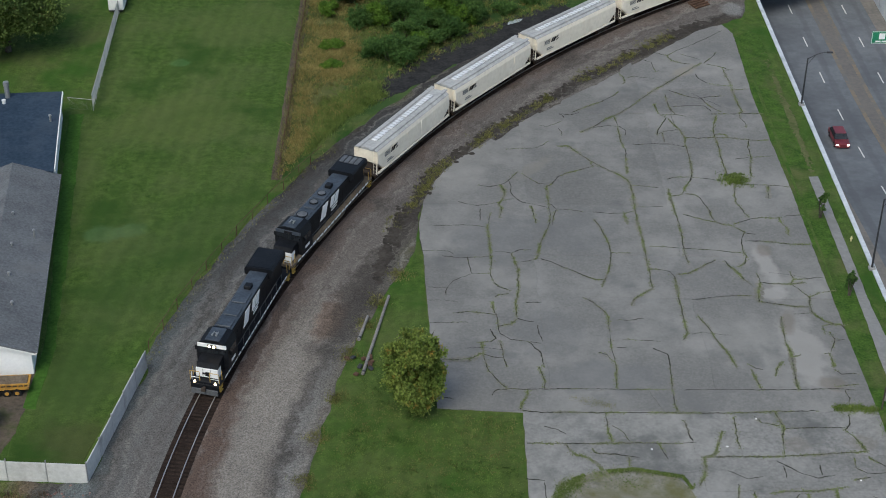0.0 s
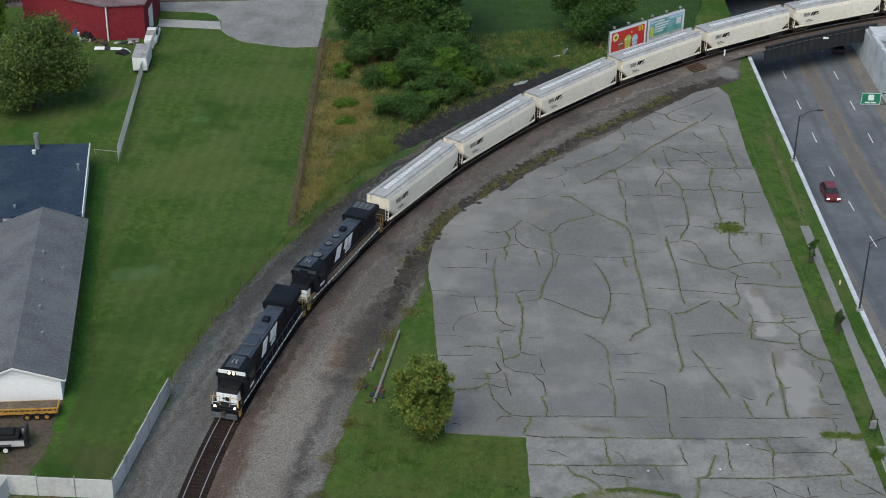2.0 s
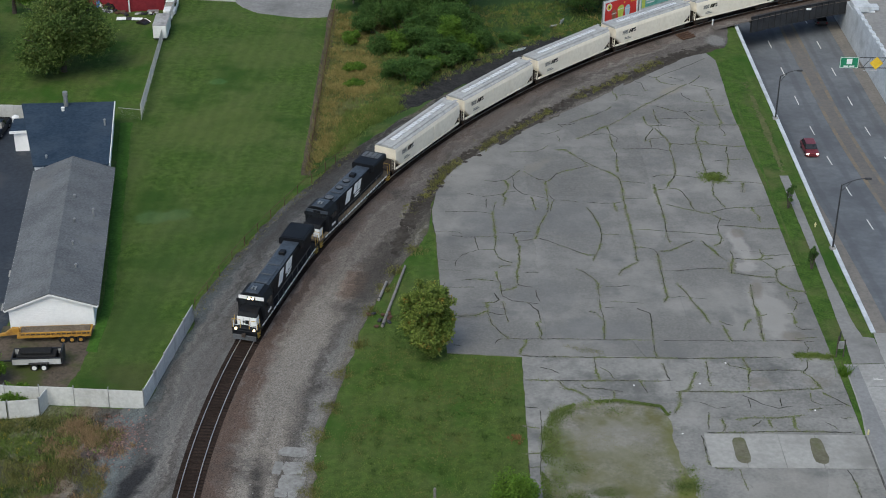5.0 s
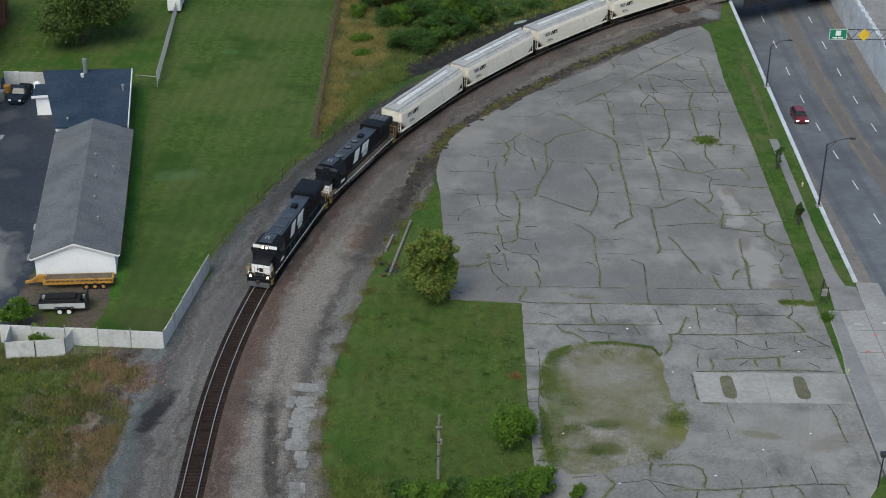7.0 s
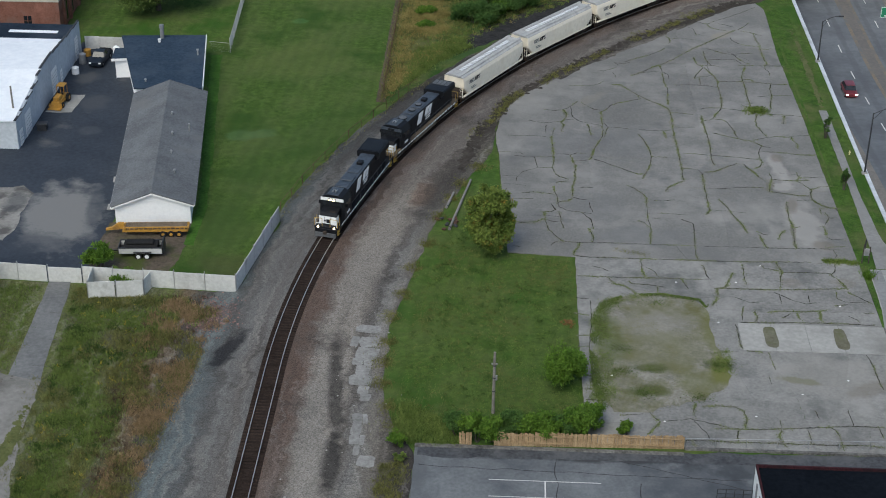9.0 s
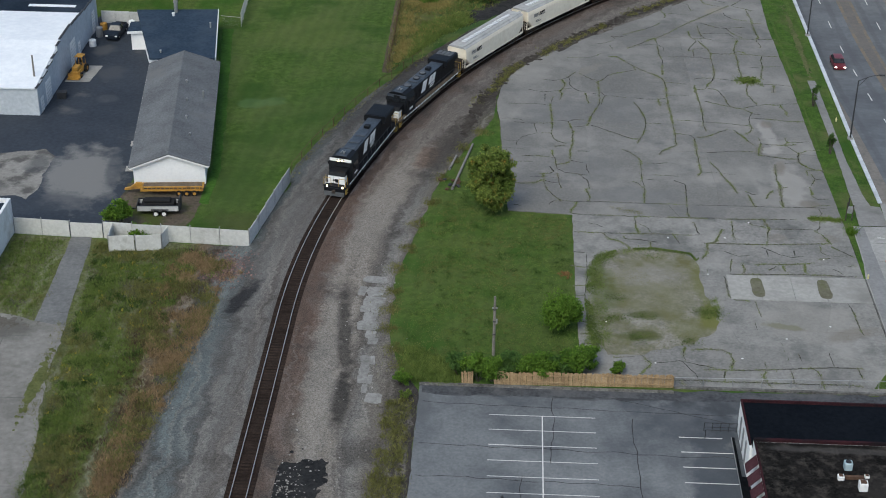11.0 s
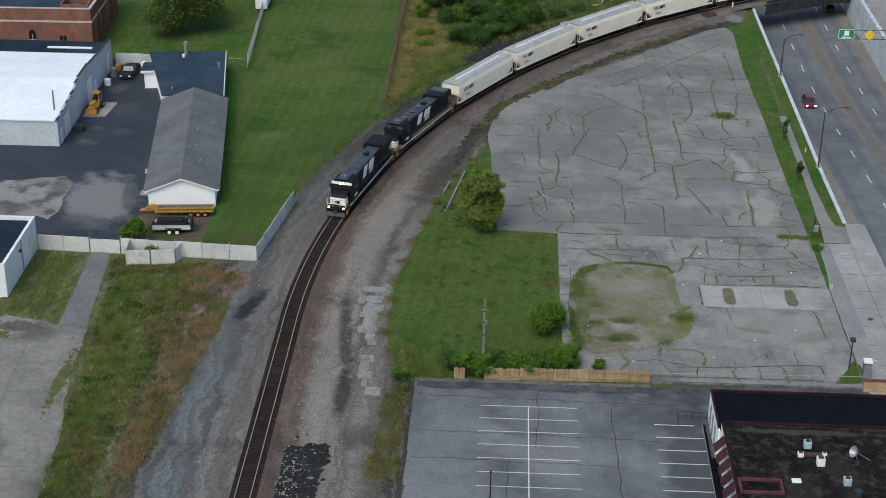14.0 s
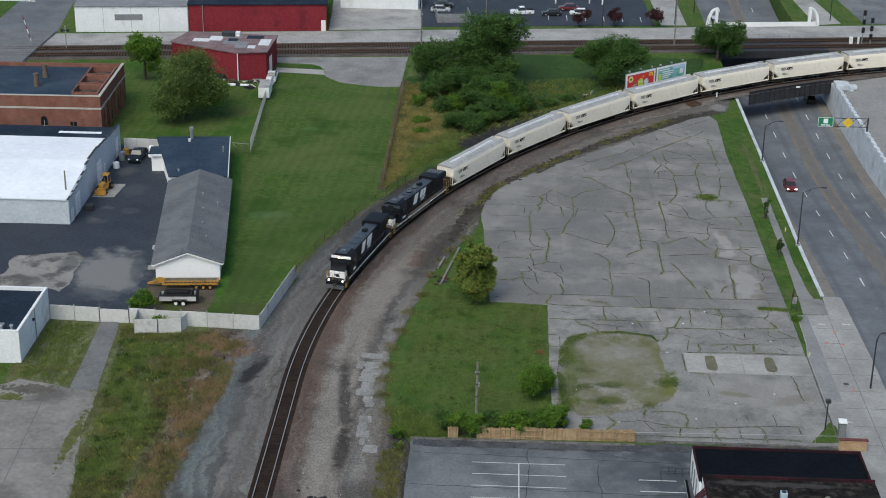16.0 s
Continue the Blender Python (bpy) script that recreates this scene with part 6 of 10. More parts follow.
part("ramp_rail", tubes(*[((20.9 + 0.8 * k, -10.9, 0.1), (20.9 + 0.8 * k, -10.9, 1.1), 0.035) for k in range(5)], ((20.9, -10.9, 1.1), (24.1, -10.9, 1.1), 0.035), ((20.9, -10.9, 0.6), (24.1, -10.9, 0.6), 0.03), ((20.9, -12.1, 1.1), (24.1, -12.1, 1.1), 0.035), ((20.9, -12.1, 0.1), (20.9, -12.1, 1.1), 0.035), sides=6), DARKSTEEL, rest)
# ==== trees, shrubs and weeds ====
def leaf_cloud(bm, centres, count, spread, size, rng):
    for c in centres:
        for _ in range(count):
            p = Vector(c) + Vector((rng.gauss(0, spread), rng.gauss(0, spread), rng.gauss(0, spread * 0.75)))
            s = size * rng.uniform(0.6, 1.4)
            turn = Euler((rng.uniform(-1.0, 1.0), rng.uniform(-1.0, 1.0), rng.uniform(0, math.tau))).to_matrix()
            vs = [bm.verts.new(p + turn @ Vector(q)) for q in ((-s * 0.5, 0, 0), (0, -s * 0.36, 0), (s * 0.6, 0, -s * 0.1), (0, s * 0.36, 0))]
            bm.faces.new(vs)


def crown_points(rng, n, r, h0, h1, lumps):
    """Places for clumps on and inside an uneven crown made of several lobes."""
    lobes = []
    for _ in range(lumps):
        a, d = rng.uniform(0, math.tau), rng.uniform(0.3, 0.74) * r
        lobes.append((d * math.cos(a), d * math.sin(a), rng.uniform(h0 + (h1 - h0) * 0.3, h1 - (h1 - h0) * 0.22), rng.uniform(0.26, 0.48) * r))
    lobes.append((0, 0, h0 + (h1 - h0) * 0.68, r * 0.6))
    out = []
    flat = (h1 - h0) / (2 * r)
    while len(out) < n:
        lx, ly, lz, lr = rng.choice(lobes)
        v = Vector((rng.gauss(0, 1), rng.gauss(0, 1), rng.gauss(0, 1))).normalized() * lr * rng.uniform(0.55, 1.05)
        p = (lx + v.x, ly + v.y, lz + v.z * min(1.2, flat * 1.15))
        if h0 * 0.9 < p[2] < h1:
            out.append(p)
    return out


def tree(x, y, height, radius, material, label, seed, clumps=240, leaves=26, low=0.22, size=0.3, lumps=9, name="tree", category="tree", spread=None, group=""):
    rng = random.Random(seed)
    z = ground_z(x, y)
    t = empty(name, pose(x, y, z), label, category, group)
    bm = bmesh.new()
    trunk_h = height * 0.5
    r0 = 0.028 * height + 0.05
    lean = (rng.uniform(-0.3, 0.3), rng.uniform(-0.3, 0.3))
    tube(bm, (0, 0, -0.15), (lean[0] * 0.4, lean[1] * 0.4, trunk_h * 0.5), r0 * 1.25, r0 * 0.85, 9)
    tube(bm, (lean[0] * 0.4, lean[1] * 0.4, trunk_h * 0.5), (lean[0], lean[1], trunk_h * 1.5), r0 * 0.85, r0 * 0.3, 8)
    part("trunk", bm, BARK, t)
    for k in range(7):
        a = k * 2.4 + rng.uniform(-0.4, 0.4)
        b0 = trunk_h * rng.uniform(0.45, 1.1)
        bm = bmesh.new()
        mid = Vector((math.cos(a) * radius * 0.35, math.sin(a) * radius * 0.35, b0 + height * 0.14))
        tube(bm, (lean[0] * 0.6, lean[1] * 0.6, b0), mid, r0 * 0.42, r0 * 0.25, 6)
        tube(bm, mid, (math.cos(a + 0.3) * radius * 0.75, math.sin(a + 0.3) * radius * 0.75, min(height * 0.88, mid.z + height * 0.16)), r0 * 0.25, r0 * 0.08, 5)
        part("limb", bm, BARK, t)
    bm = bmesh.new()
    leaf_cloud(bm, crown_points(rng, int(clumps * 1.25), radius, height * low, height, lumps), int(leaves * 2.2), spread or radius * 0.075, size * 0.74, rng)
    part("crown", bm, material, t)
    return t


def shrub(x, y, height, radius, material, label, seed, clumps=60, leaves=24, size=0.26, group=""):
    rng = random.Random(seed)
    t = empty("shrub", pose(x, y, ground_z(x, y)), label, "shrub", group)
    bm = bmesh.new()
    for k in range(6):
        a = k * 1.05 + rng.uniform(-0.3, 0.3)
        tube(bm, (0.1 * math.cos(a), 0.1 * math.sin(a), -0.1), (radius * 0.5 * math.cos(a), radius * 0.5 * math.sin(a), height * 0.6), 0.05, 0.02, 5)
    part("woody_base", bm, BARK, t)
    bm = bmesh.new()
    leaf_cloud(bm, crown_points(rng, int(clumps * 1.15), radius, height * 0.05, height, 6), int(leaves * 2.2), radius * 0.10, size * 0.68, rng)
    part("foliage", bm, material, t)
    return t


tree(-1.0, 35.0, 9.8, 2.75, LEAFAUTUMN, "small broad tree with green leaves turning orange", 13, 320, 28, 0.03, 0.34, 15)
tree(-55.6, 111.5, 12.0, 8.2, LEAFOLIVE, "large olive-green leafy tree in the yard", 5, 520, 32, 0.05, 0.44)
tree(-68.5, 135.0, 9.5, 4.0, LEAFLIGHT, "bright green upright tree behind the shed", 6, 260, 26, 0.03, 0.38)
tree(-0.5, 137.0, 15.8, 7.4, LEAF, "tall dark tree with an open crown", 7, 440, 28, 0.03, 0.46, 11)
tree(-9.5, 135.5, 9.6, 7.0, LEAF, "dark bushy tree at the fence corner", 8, 420, 28, 0.02, 0.44)
tree(1.8, 131.5, 7.5, 4.2, LEAF, "dark leafy tree beside the railway", 9, 260, 26, 0.02, 0.42)
tree(24.2, 140.2, 10.2, 6.6, LEAF, "dense dark green tree behind the hoarding", 10, 460, 28, 0.02, 0.40)
tree(47.0, 161.5, 8.6, 5.0, LEAF, "round green tree by the bridge", 11, 320, 28, 0.02, 0.40)
RAGGED = "green shrub at the edge of the scrub"
THICKET = ((-4.8, 108.5, 3.6, 3.2, 0), (-2.2, 110.8, 2.6, 2.2, 0), (-7.2, 110.0, 2.2, 1.8, 0), (-6.3, 119.6, 3.6, 2.5, 1), (-9.4, 119.6, 3.2, 2.5, 0), (1.2, 119.6, 6.2, 2.8, 1), (0.0, 117.6, 4.0, 2.7, 0), (3.2, 116.4, 3.0, 2.4, 0), (6.2, 121.0, 3.6, 2.5, 0), (4.4, 119.4, 3.4, 2.2, 1), (2.0, 114.4, 2.2, 2.1, 0),
           (-2.2, 115.6, 3.2, 2.6, 0), (-3.4, 120.6, 4.2, 2.9, 0), (-0.8, 112.8, 1.9, 2.0, 1), (-2.6, 124.6, 5.2, 3.3, 0), (-10.6, 127.6, 5.2, 3.3, 0), (4.6, 125.2, 4.6, 2.9, 0), (1.2, 126.0, 6.2, 3.2, 0), (-6.5, 128.5, 6.0, 3.4, 0), (-3.0, 131.0, 6.2, 3.4, 0), (-12.8, 112.6, 1.3, 1.7, 1), (-13.6, 123.6, 1.7, 1.7, 1), (-12.0, 106.5, 0.9, 1.6, 1),
           (10.4, 124.6, 1.5, 1.8, 0), (14.6, 128.6, 1.6, 1.9, 0), (18.0, 159.0, 2.0, 1.5, 0), (21.0, 159.6, 2.4, 2.2, 0), (26.0, 160.2, 1.8, 1.5, 0))
for k, (x, y, h, r, bright) in enumerate(THICKET):
    shrub(x, y, h, r, LEAFLIGHT if bright else LEAF, "bright yellow-green shrub in the scrub" if bright else RAGGED, 40 + k, int(34 + r * 34), 24, 0.32, "scrub by the line")
shrub(6.8, 7.6, 4.2, 2.7, LEAFLIGHT, "bright green rounded shrub on the lawn", 71, 190, 26, 0.30)
for k, (x, y, h, r) in enumerate(((-3.4, -2.6, 2.6, 1.6), (-1.4, -3.3, 3.0, 1.8), (0.0, -3.2, 2.9, 1.6), (2.0, -2.5, 2.8, 1.7), (3.6, -2.4, 2.6, 1.6), (5.2, -2.2, 2.9, 1.7), (6.8, -2.1, 2.5, 1.5), (8.4, -1.5, 3.0, 1.9), (9.6, 0.3, 2.4, 1.5))):
    shrub(x, y, h, r, LEAFLIGHT if k % 3 else LEAF, "vine-covered shrub against the wooden fence", 80 + k, 110, 26, 0.28, "hedge along the fence")
shrub(13.0, -1.4, 1.5, 1.0, LEAFLIGHT, "weedy green shrub by the fence", 95, 40, 20, 0.24)
shrub(-45.7, 28.7, 3.4, 1.8, LEAFLIGHT, "leafy green shrub behind the enclosure", 91, 120, 24, 0.30)
shrub(-42.5, 25.8, 1.6, 1.6, LEAFLIGHT, "green shrub growing in the enclosure", 92, 60, 22, 0.26)
shrub(-9.2, -4.6, 1.8, 1.1, LEAFLIGHT, "tall yellow-green weed clump", 93, 40, 20, 0.24)
shrub(-8.6, -7.2, 1.2, 0.7, LEAFAUTUMN, "browning weed clump by the car park", 94, 26, 18, 0.2)
for k, (x, y, h) in enumerate(((43.9, 69.4, 3.8), (43.7, 53.8, 3.6))):
    shrub(x, y, h, 0.7, LEAF, "slim young sapling beside the footpath", 100 + k, 60, 20, 0.2, "saplings in the verge")


def weeds(name, material, spots, label, height, blades, spread, seed, category="weeds"):
    """Tufts of blades and small leaves, one object of many."""
    rng = random.Random(seed)
    bm = bmesh.new()
    for x, y in spots:
        zz = ground_z(x, y) + 0.05
        k = rng.uniform(0.5, 1.4)
        for _ in range(blades):
            a, d = rng.uniform(0, math.tau), abs(rng.gauss(0, spread * k))
            px, py = x + d * math.cos(a), y + d * math.sin(a)
            h, w = height * k * rng.uniform(0.4, 1.2), rng.uniform(0.012, 0.032)
            b = rng.uniform(0, math.tau)
            cx, cy = math.cos(b) * w, math.sin(b) * w
            tx, ty = px + rng.gauss(0, h * 0.45), py + rng.gauss(0, h * 0.45)
            v = [bm.verts.new(q) for q in ((px - cx, py - cy, zz), (px + cx, py + cy, zz), (tx + cx * 0.5, ty + cy * 0.5, zz + h), (tx - cx * 0.5, ty - cy * 0.5, zz + h * 0.96))]
            bm.faces.new(v)
    return tagged(part(name, bm, material), label, category, "", "stuff")


def scatter(seed, n, pts, keep=None):
    """n places inside an outline."""
    rng = random.Random(seed)
    xs, ys = [p[0] for p in pts], [p[1] for p in pts]
    out = []
    while len(out) < n:
        x, y = rng.uniform(min(xs), max(xs)), rng.uniform(min(ys), max(ys))
        inside, j = False, len(pts) - 1
        for i in range(len(pts)):
            if (pts[i][1] > y) != (pts[j][1] > y) and x < (pts[j][0] - pts[i][0]) * (y - pts[i][1]) / (pts[j][1] - pts[i][1]) + pts[i][0]:
                inside = not inside
            j = i
        if inside and (keep is None or keep(x, y) > rng.random()):
            out.append((x, y))
    return out


ISLAND = [(-57, 9), (-50.5, 7), (-51.5, 24), (-57.5, 24)]
BLADE = mat("weed_blade", (0.075, 0.120, 0.024), (0.175, 0.225, 0.060), 0.4, 3.0, 0.8, 0.0, island=0.35)
STRAW = mat("straw_blade", (0.18, 0.125, 0.068), (0.34, 0.24, 0.135), 0.4, 3.0, 0.85, 0.0, island=0.35)
OLIVE = mat("olive_blade", (0.095, 0.105, 0.03), (0.20, 0.19, 0.07), 0.4, 3.0, 0.8, 0.0, island=0.35)
VERGE = [(-47.6, 24), (-34, 22.5), (-36, 8), (-38, -10), (-40, -44), (-42, -44), (-44.4, -10), (-45.2, 4)]
SCRUBPTS = [(-16.6, 78), (-12, 91), (0, 108), (12, 121), (34, 140), (34, 146), (-16.6, 136)]
weeds("verge_weeds", OLIVE, scatter(1, 1500, VERGE, lambda x, y: 0.25 + 2.5 * wobble(x, y, 0.25, 4.0)), "unmown weedy grass tufts", 0.30, 24, 0.40, 11)
weeds("verge_weeds", BLADE, scatter(2, 2200, VERGE, lambda x, y: 0.25 - 2.0 * wobble(x, y, 0.25, 4.0)), "green weed tufts in the verge", 0.28, 26, 0.40, 12)
DRYPTS = [(-36.6, -32), (-34.9, -32), (-34.6, -22), (-33.1, -13), (-32.4, -4.7), (-31.8, 2.4), (-30.9, 12.7), (-29.0, 18.0), (-30.8, 21.8), (-38.3, 22), (-37.2, 9.6), (-36.6, -2.6), (-36.4, -11.4), (-37.0, -20)]
weeds("dry_weed_tufts", STRAW, scatter(3, 1150, DRYPTS, lambda x, y: 0.22 + 1.5 * wobble(x, y, 0.45, 2.0)), "dry tan weed tufts", 0.42, 26, 0.42, 13)
weeds("dry_weed_tufts", OLIVE, scatter(9, 700, DRYPTS, lambda x, y: 0.3 - 1.6 * wobble(x, y, 0.28, 2.0)), "yellowing weed tufts", 0.42, 24, 0.42, 21)
GOLD = mat("golden_blade", (0.20, 0.165, 0.055), (0.34, 0.28, 0.105), 0.4, 3.0, 0.85, 0.0, island=0.3)
weeds("scrub_tufts", GOLD, scatter(4, 1900, SCRUBPTS, lambda x, y: (0.75 if x < -9 else 0.04) * (0.5 + 1.2 * wobble(x, y, 0.2, 6.0))), "rough golden scrub grass tufts", 0.45, 24, 0.42, 14)
weeds("scrub_tufts", OLIVE, scatter(5, 1300, SCRUBPTS, lambda x, y: 0.8 if x < -6 else 0.2), "olive grass tufts in the scrub", 0.40, 22, 0.4, 15)
weeds("scrub_tufts", BLADE, scatter(6, 1800, SCRUBPTS, lambda x, y: 0.35 if x < -9 else 1.0), "green scrub tufts", 0.40, 24, 0.4, 16)
weeds("edge_weeds", BLADE, scatter(7, 420, [(-9.5, -3.8), (-3, -4), (-3, -1), (-9, 3)]), "weeds at the car park corner", 0.4, 26, 0.3, 17)
weeds("edge_weeds", OLIVE, scatter(8, 380, [(-11.2, -24), (-8.2, -24), (-8.0, -6), (-10.5, -8)], lambda x, y: 0.5 + wobble(x, y, 0.3)), "weeds between dirt and car park", 0.35, 24, 0.35, 18)
weeds("line_weeds", OLIVE, [(track(s, 6.4 + random.gauss(0, 0.7))[0], track(s, 6.4 + random.gauss(0, 0.7))[1]) for s in np.linspace(60, 146, 260) if wobble(s, 0, 0.13) > 0.08], "weeds along the edge of the ballast", 0.25, 22, 0.3, 19)
weeds("fence_weeds", OLIVE, [(track(s, -7.6)[0] + random.gauss(0, 0.3), track(s, -7.6)[1] + random.gauss(0, 0.3)) for s in np.linspace(32, 76, 110)], "dry grass strip along the fence", 0.25, 8, 0.2, 20)
weeds("verge_weeds", BLADE, scatter(31, 500, ISLAND), "green weed tufts beside the path", 0.25, 26, 0.4, 61)
WINE = mat("leaf_wine", (0.030, 0.010, 0.012), (0.075, 0.026, 0.028), 0.5, 4.0, 0.7, 0.0, island=0.3)
for k, (x, y) in enumerate(((19.0, 184.0), (27.0, 185.0), (35.5, 186.0))):
    shrub(x, y, 4.2, 2.3, WINE, "small wine-red ornamental tree by the car park", 110 + k, 90, 22, 0.3, "ornamental trees")
weeds("edge_weeds", OLIVE, [(x + random.gauss(0, 0.5), y + random.gauss(0, 0.6)) for (x, y) in [(-9.4, -1), (-10.6, 2), (-11.6, 6), (-11.6, 10), (-11.5, 14), (-11.4, 19), (-10.6, 24), (-9.6, 30), (-8.4, 36), (-7.4, 43), (-6.0, 48), (-4.8, 52), (-2.8, 57)] for _ in range(34)], "ragged weeds where the lawn meets the dirt", 0.22, 22, 0.45, 62)
LAWNPTS = [(-9.6, 1), (-9, 20), (-7.6, 30), (-5.5, 42), (0.4, 42), (1.0, 34), (8.6, 33), (8.6, 14), (9.2, 1)]
weeds("lawn_tufts", OLIVE, scatter(41, 900, LAWNPTS, lambda x, y: 0.5 + 1.3 * wobble(x, y, 0.15, 2.0)), "dull olive tufts in the rough lawn", 0.10, 20, 0.5, 71)
weeds("lawn_tufts", BLADE, scatter(42, 900, LAWNPTS, lambda x, y: 0.5 - 1.3 * wobble(x, y, 0.15, 2.0)), "darker green tufts in the rough lawn", 0.10, 20, 0.5, 72)
EDGEPTS = [(-41, -44), (-35.5, -44), (-34.6, -8), (-33.4, 8), (-32.2, 18), (-32.5, 23), (-38, 23), (-38.5, 10), (-38.8, -4), (-41, -18)]
weeds("edge_weeds", BLADE, scatter(43, 420, EDGEPTS, lambda x, y: 0.3 + 1.6 * wobble(x, y, 0.22, 5.0)), "green weed clumps among the dry weeds", 0.30, 24, 0.42, 73)
weeds("edge_weeds", mat("dead_weed", (0.045, 0.030, 0.020), (0.12, 0.085, 0.055), 0.4, 3.0, 0.9, 0.0, island=0.35), scatter(44, 700, EDGEPTS, lambda x, y: 0.4 + 1.6 * wobble(x, y, 0.3, 9.0)), "dead brown weed clumps", 0.30, 22, 0.4, 74)
shrub(-0.5, 34.2, 4.6, 2.8, LEAFAUTUMN, "leafy undergrowth at the foot of the small tree", 121, 220, 26, 0.34)
weeds("scrub_tufts", BLADE, scatter(45, 900, [(-14.5, 82), (-10.5, 91), (-5, 98.5), (-7, 102), (-13, 96)]), "lush green weeds beside the line", 0.45, 24, 0.5, 75)
rim = []
for k in range(420):
    t = random.uniform(2, 7.999)
    (xa, ya), (xb, yb) = EDGE[int(t)], EDGE[int(t) + 1]
    x, y, d = xa + (xb - xa) * (t % 1), ya + (yb - ya) * (t % 1), abs(random.gauss(0.4, 0.5)) + 0.5
    if wobble(x, y, 0.14, 2.0) + 0.5 * wobble(x, y, 0.5, 4.0) > 0.07:
        rim.append((x - 0.72 * d, y + 0.69 * d))
weeds("line_weeds", OLIVE, rim, "yellowish weeds along the edge of the old car park", 0.32, 26, 0.32, 76)
weeds("edge_weeds", OLIVE, [(-46.2 + random.gauss(0, 0.5), random.uniform(-12, 6)) for _ in range(90)] + [(random.uniform(-62, -50), 11.0 + random.gauss(0, 0.8)) for _ in range(120)], "weeds creeping over the edge of the forecourt", 0.2, 22, 0.4, 77)
weeds("dry_leaf_clump", mat("dry_leaf", (0.14, 0.075, 0.03), (0.30, 0.17, 0.08), 0.5, 3.0, 0.9, 0.0, island=0.3), [(7.9 + random.gauss(0, 0.35), 19.2 + random.gauss(0, 0.3)) for _ in range(14)], "clump of dry orange-brown leaves at the lawn edge", 0.2, 30, 0.2, 78)
DEEP = mat("deep_green_blade", (0.022, 0.050, 0.010), (0.060, 0.105, 0.022), 0.4, 3.0, 0.8, 0.0, island=0.35)
weeds("verge_weeds", DEEP, scatter(46, 900, VERGE, lambda x, y: 3.0 * wobble(x, y, 0.7, 8.0) - 0.05), "dark green leafy weed clumps in the verge", 0.26, 30, 0.34, 79)
weeds("verge_weeds", mat("yellow_blade", (0.30, 0.24, 0.03), (0.46, 0.38, 0.06), 0.4, 3.0, 0.8, 0.0, island=0.3), scatter(47, 130, VERGE, lambda x, y: 0.4 + wobble(x, y, 0.2, 3.0)), "yellow flowering weeds in the verge", 0.30, 12, 0.16, 80)
weeds("lawn_tufts", DEEP, scatter(48, 420, LAWNPTS, lambda x, y: 3.0 * wobble(x, y, 0.6, 6.0) - 0.05), "dark green clumps in the rough lawn", 0.12, 24, 0.4, 81)
# ==== bridges ====
bridge = empty("railway_bridge", pose(0, 0, 0), "dark riveted plate-girder railway bridge over the road", "bridge", "", "structure")
CONC2 = mat("bridge_concrete", (0.22, 0.215, 0.205), (0.34, 0.335, 0.32), 0.3, 2.0, 0.9, 0.2)
S_A, S_B = 155.8, 178.5
for off in (-3.0, 3.0):
    n = 9
    for k in range(n):
        x0, y0, _ = track(S_A + (S_B - S_A) * k / n, off)
        x1, y1, _ = track(S_A + (S_B - S_A) * (k + 1) / n, off)
        L = math.hypot(x1 - x0, y1 - y0)
        m = pose(x0, y0, 0, 0, 0, math.degrees(math.atan2(y1 - y0, x1 - x0)))
        bm = bmesh.new()
        box(bm, 0, -0.06, -2.0, L, 0.06, 0.55, m=m)
        box(bm, 0, -0.22, 0.55, L, 0.22, 0.62, m=m)
        box(bm, 0, -0.22, -2.08, L, 0.22, -2.0, m=m)
        box(bm, 0.02, -0.20, -2.0, 0.10, 0.20, 0.55, m=m)
        box(bm, L / 2, -0.20, -2.0, L / 2 + 0.08, 0.20, 0.55, m=m)
        part("girder_panel", bm, DARKSTEEL, bridge)
bm = bmesh.new()
prev = None
for k in range(12):
    s = S_A + (S_B - S_A) * k / 11
    ring = [bm.verts.new((*track(s, o)[:2], z)) for o, z in ((-2.9, -0.5), (-2.9, 0.0), (2.9, 0.0), (2.9, -0.5))]
    if prev:
        for i in range(4):
            bm.faces.new((prev[i], prev[(i + 1) % 4], ring[(i + 1) % 4], ring[i]))
    prev = ring
bmesh.ops.recalc_face_normals(bm, faces=bm.faces[:])
part("deck", bm, DARKSTEEL, bridge)
part("west_abutment", boxes((44.5, 134.4, -5.8, 47.9, 146, -0.05)), CONC2, bridge)
part("east_abutment", boxes((67.9, 140.5, -5.8, 71.5, 158, -0.05), (68.0, 140.2, -0.05, 70.4, 144.0, 0.9), (70.6, 141.0, -0.04, 72.2, 142.6, 0.6), bevel=0.05), WALLPAINT, bridge)
part("marker_plate", boxes((59.8, 139.0, 0.65, 60.6, 139.06, 0.95)), BRIGHT, bridge)

def back_bridge(name, v0, v1, z0, z1, material, label, group=""):
    bm = bmesh.new()
    box(bm, 46.3, v0, z0, 71.6, v1, z1, m=pose(0, 164.8, 0, 0, 0, math.degrees(math.atan(0.134))))
    return tagged(part(name, bm, material), label, "bridge", group, "structure")


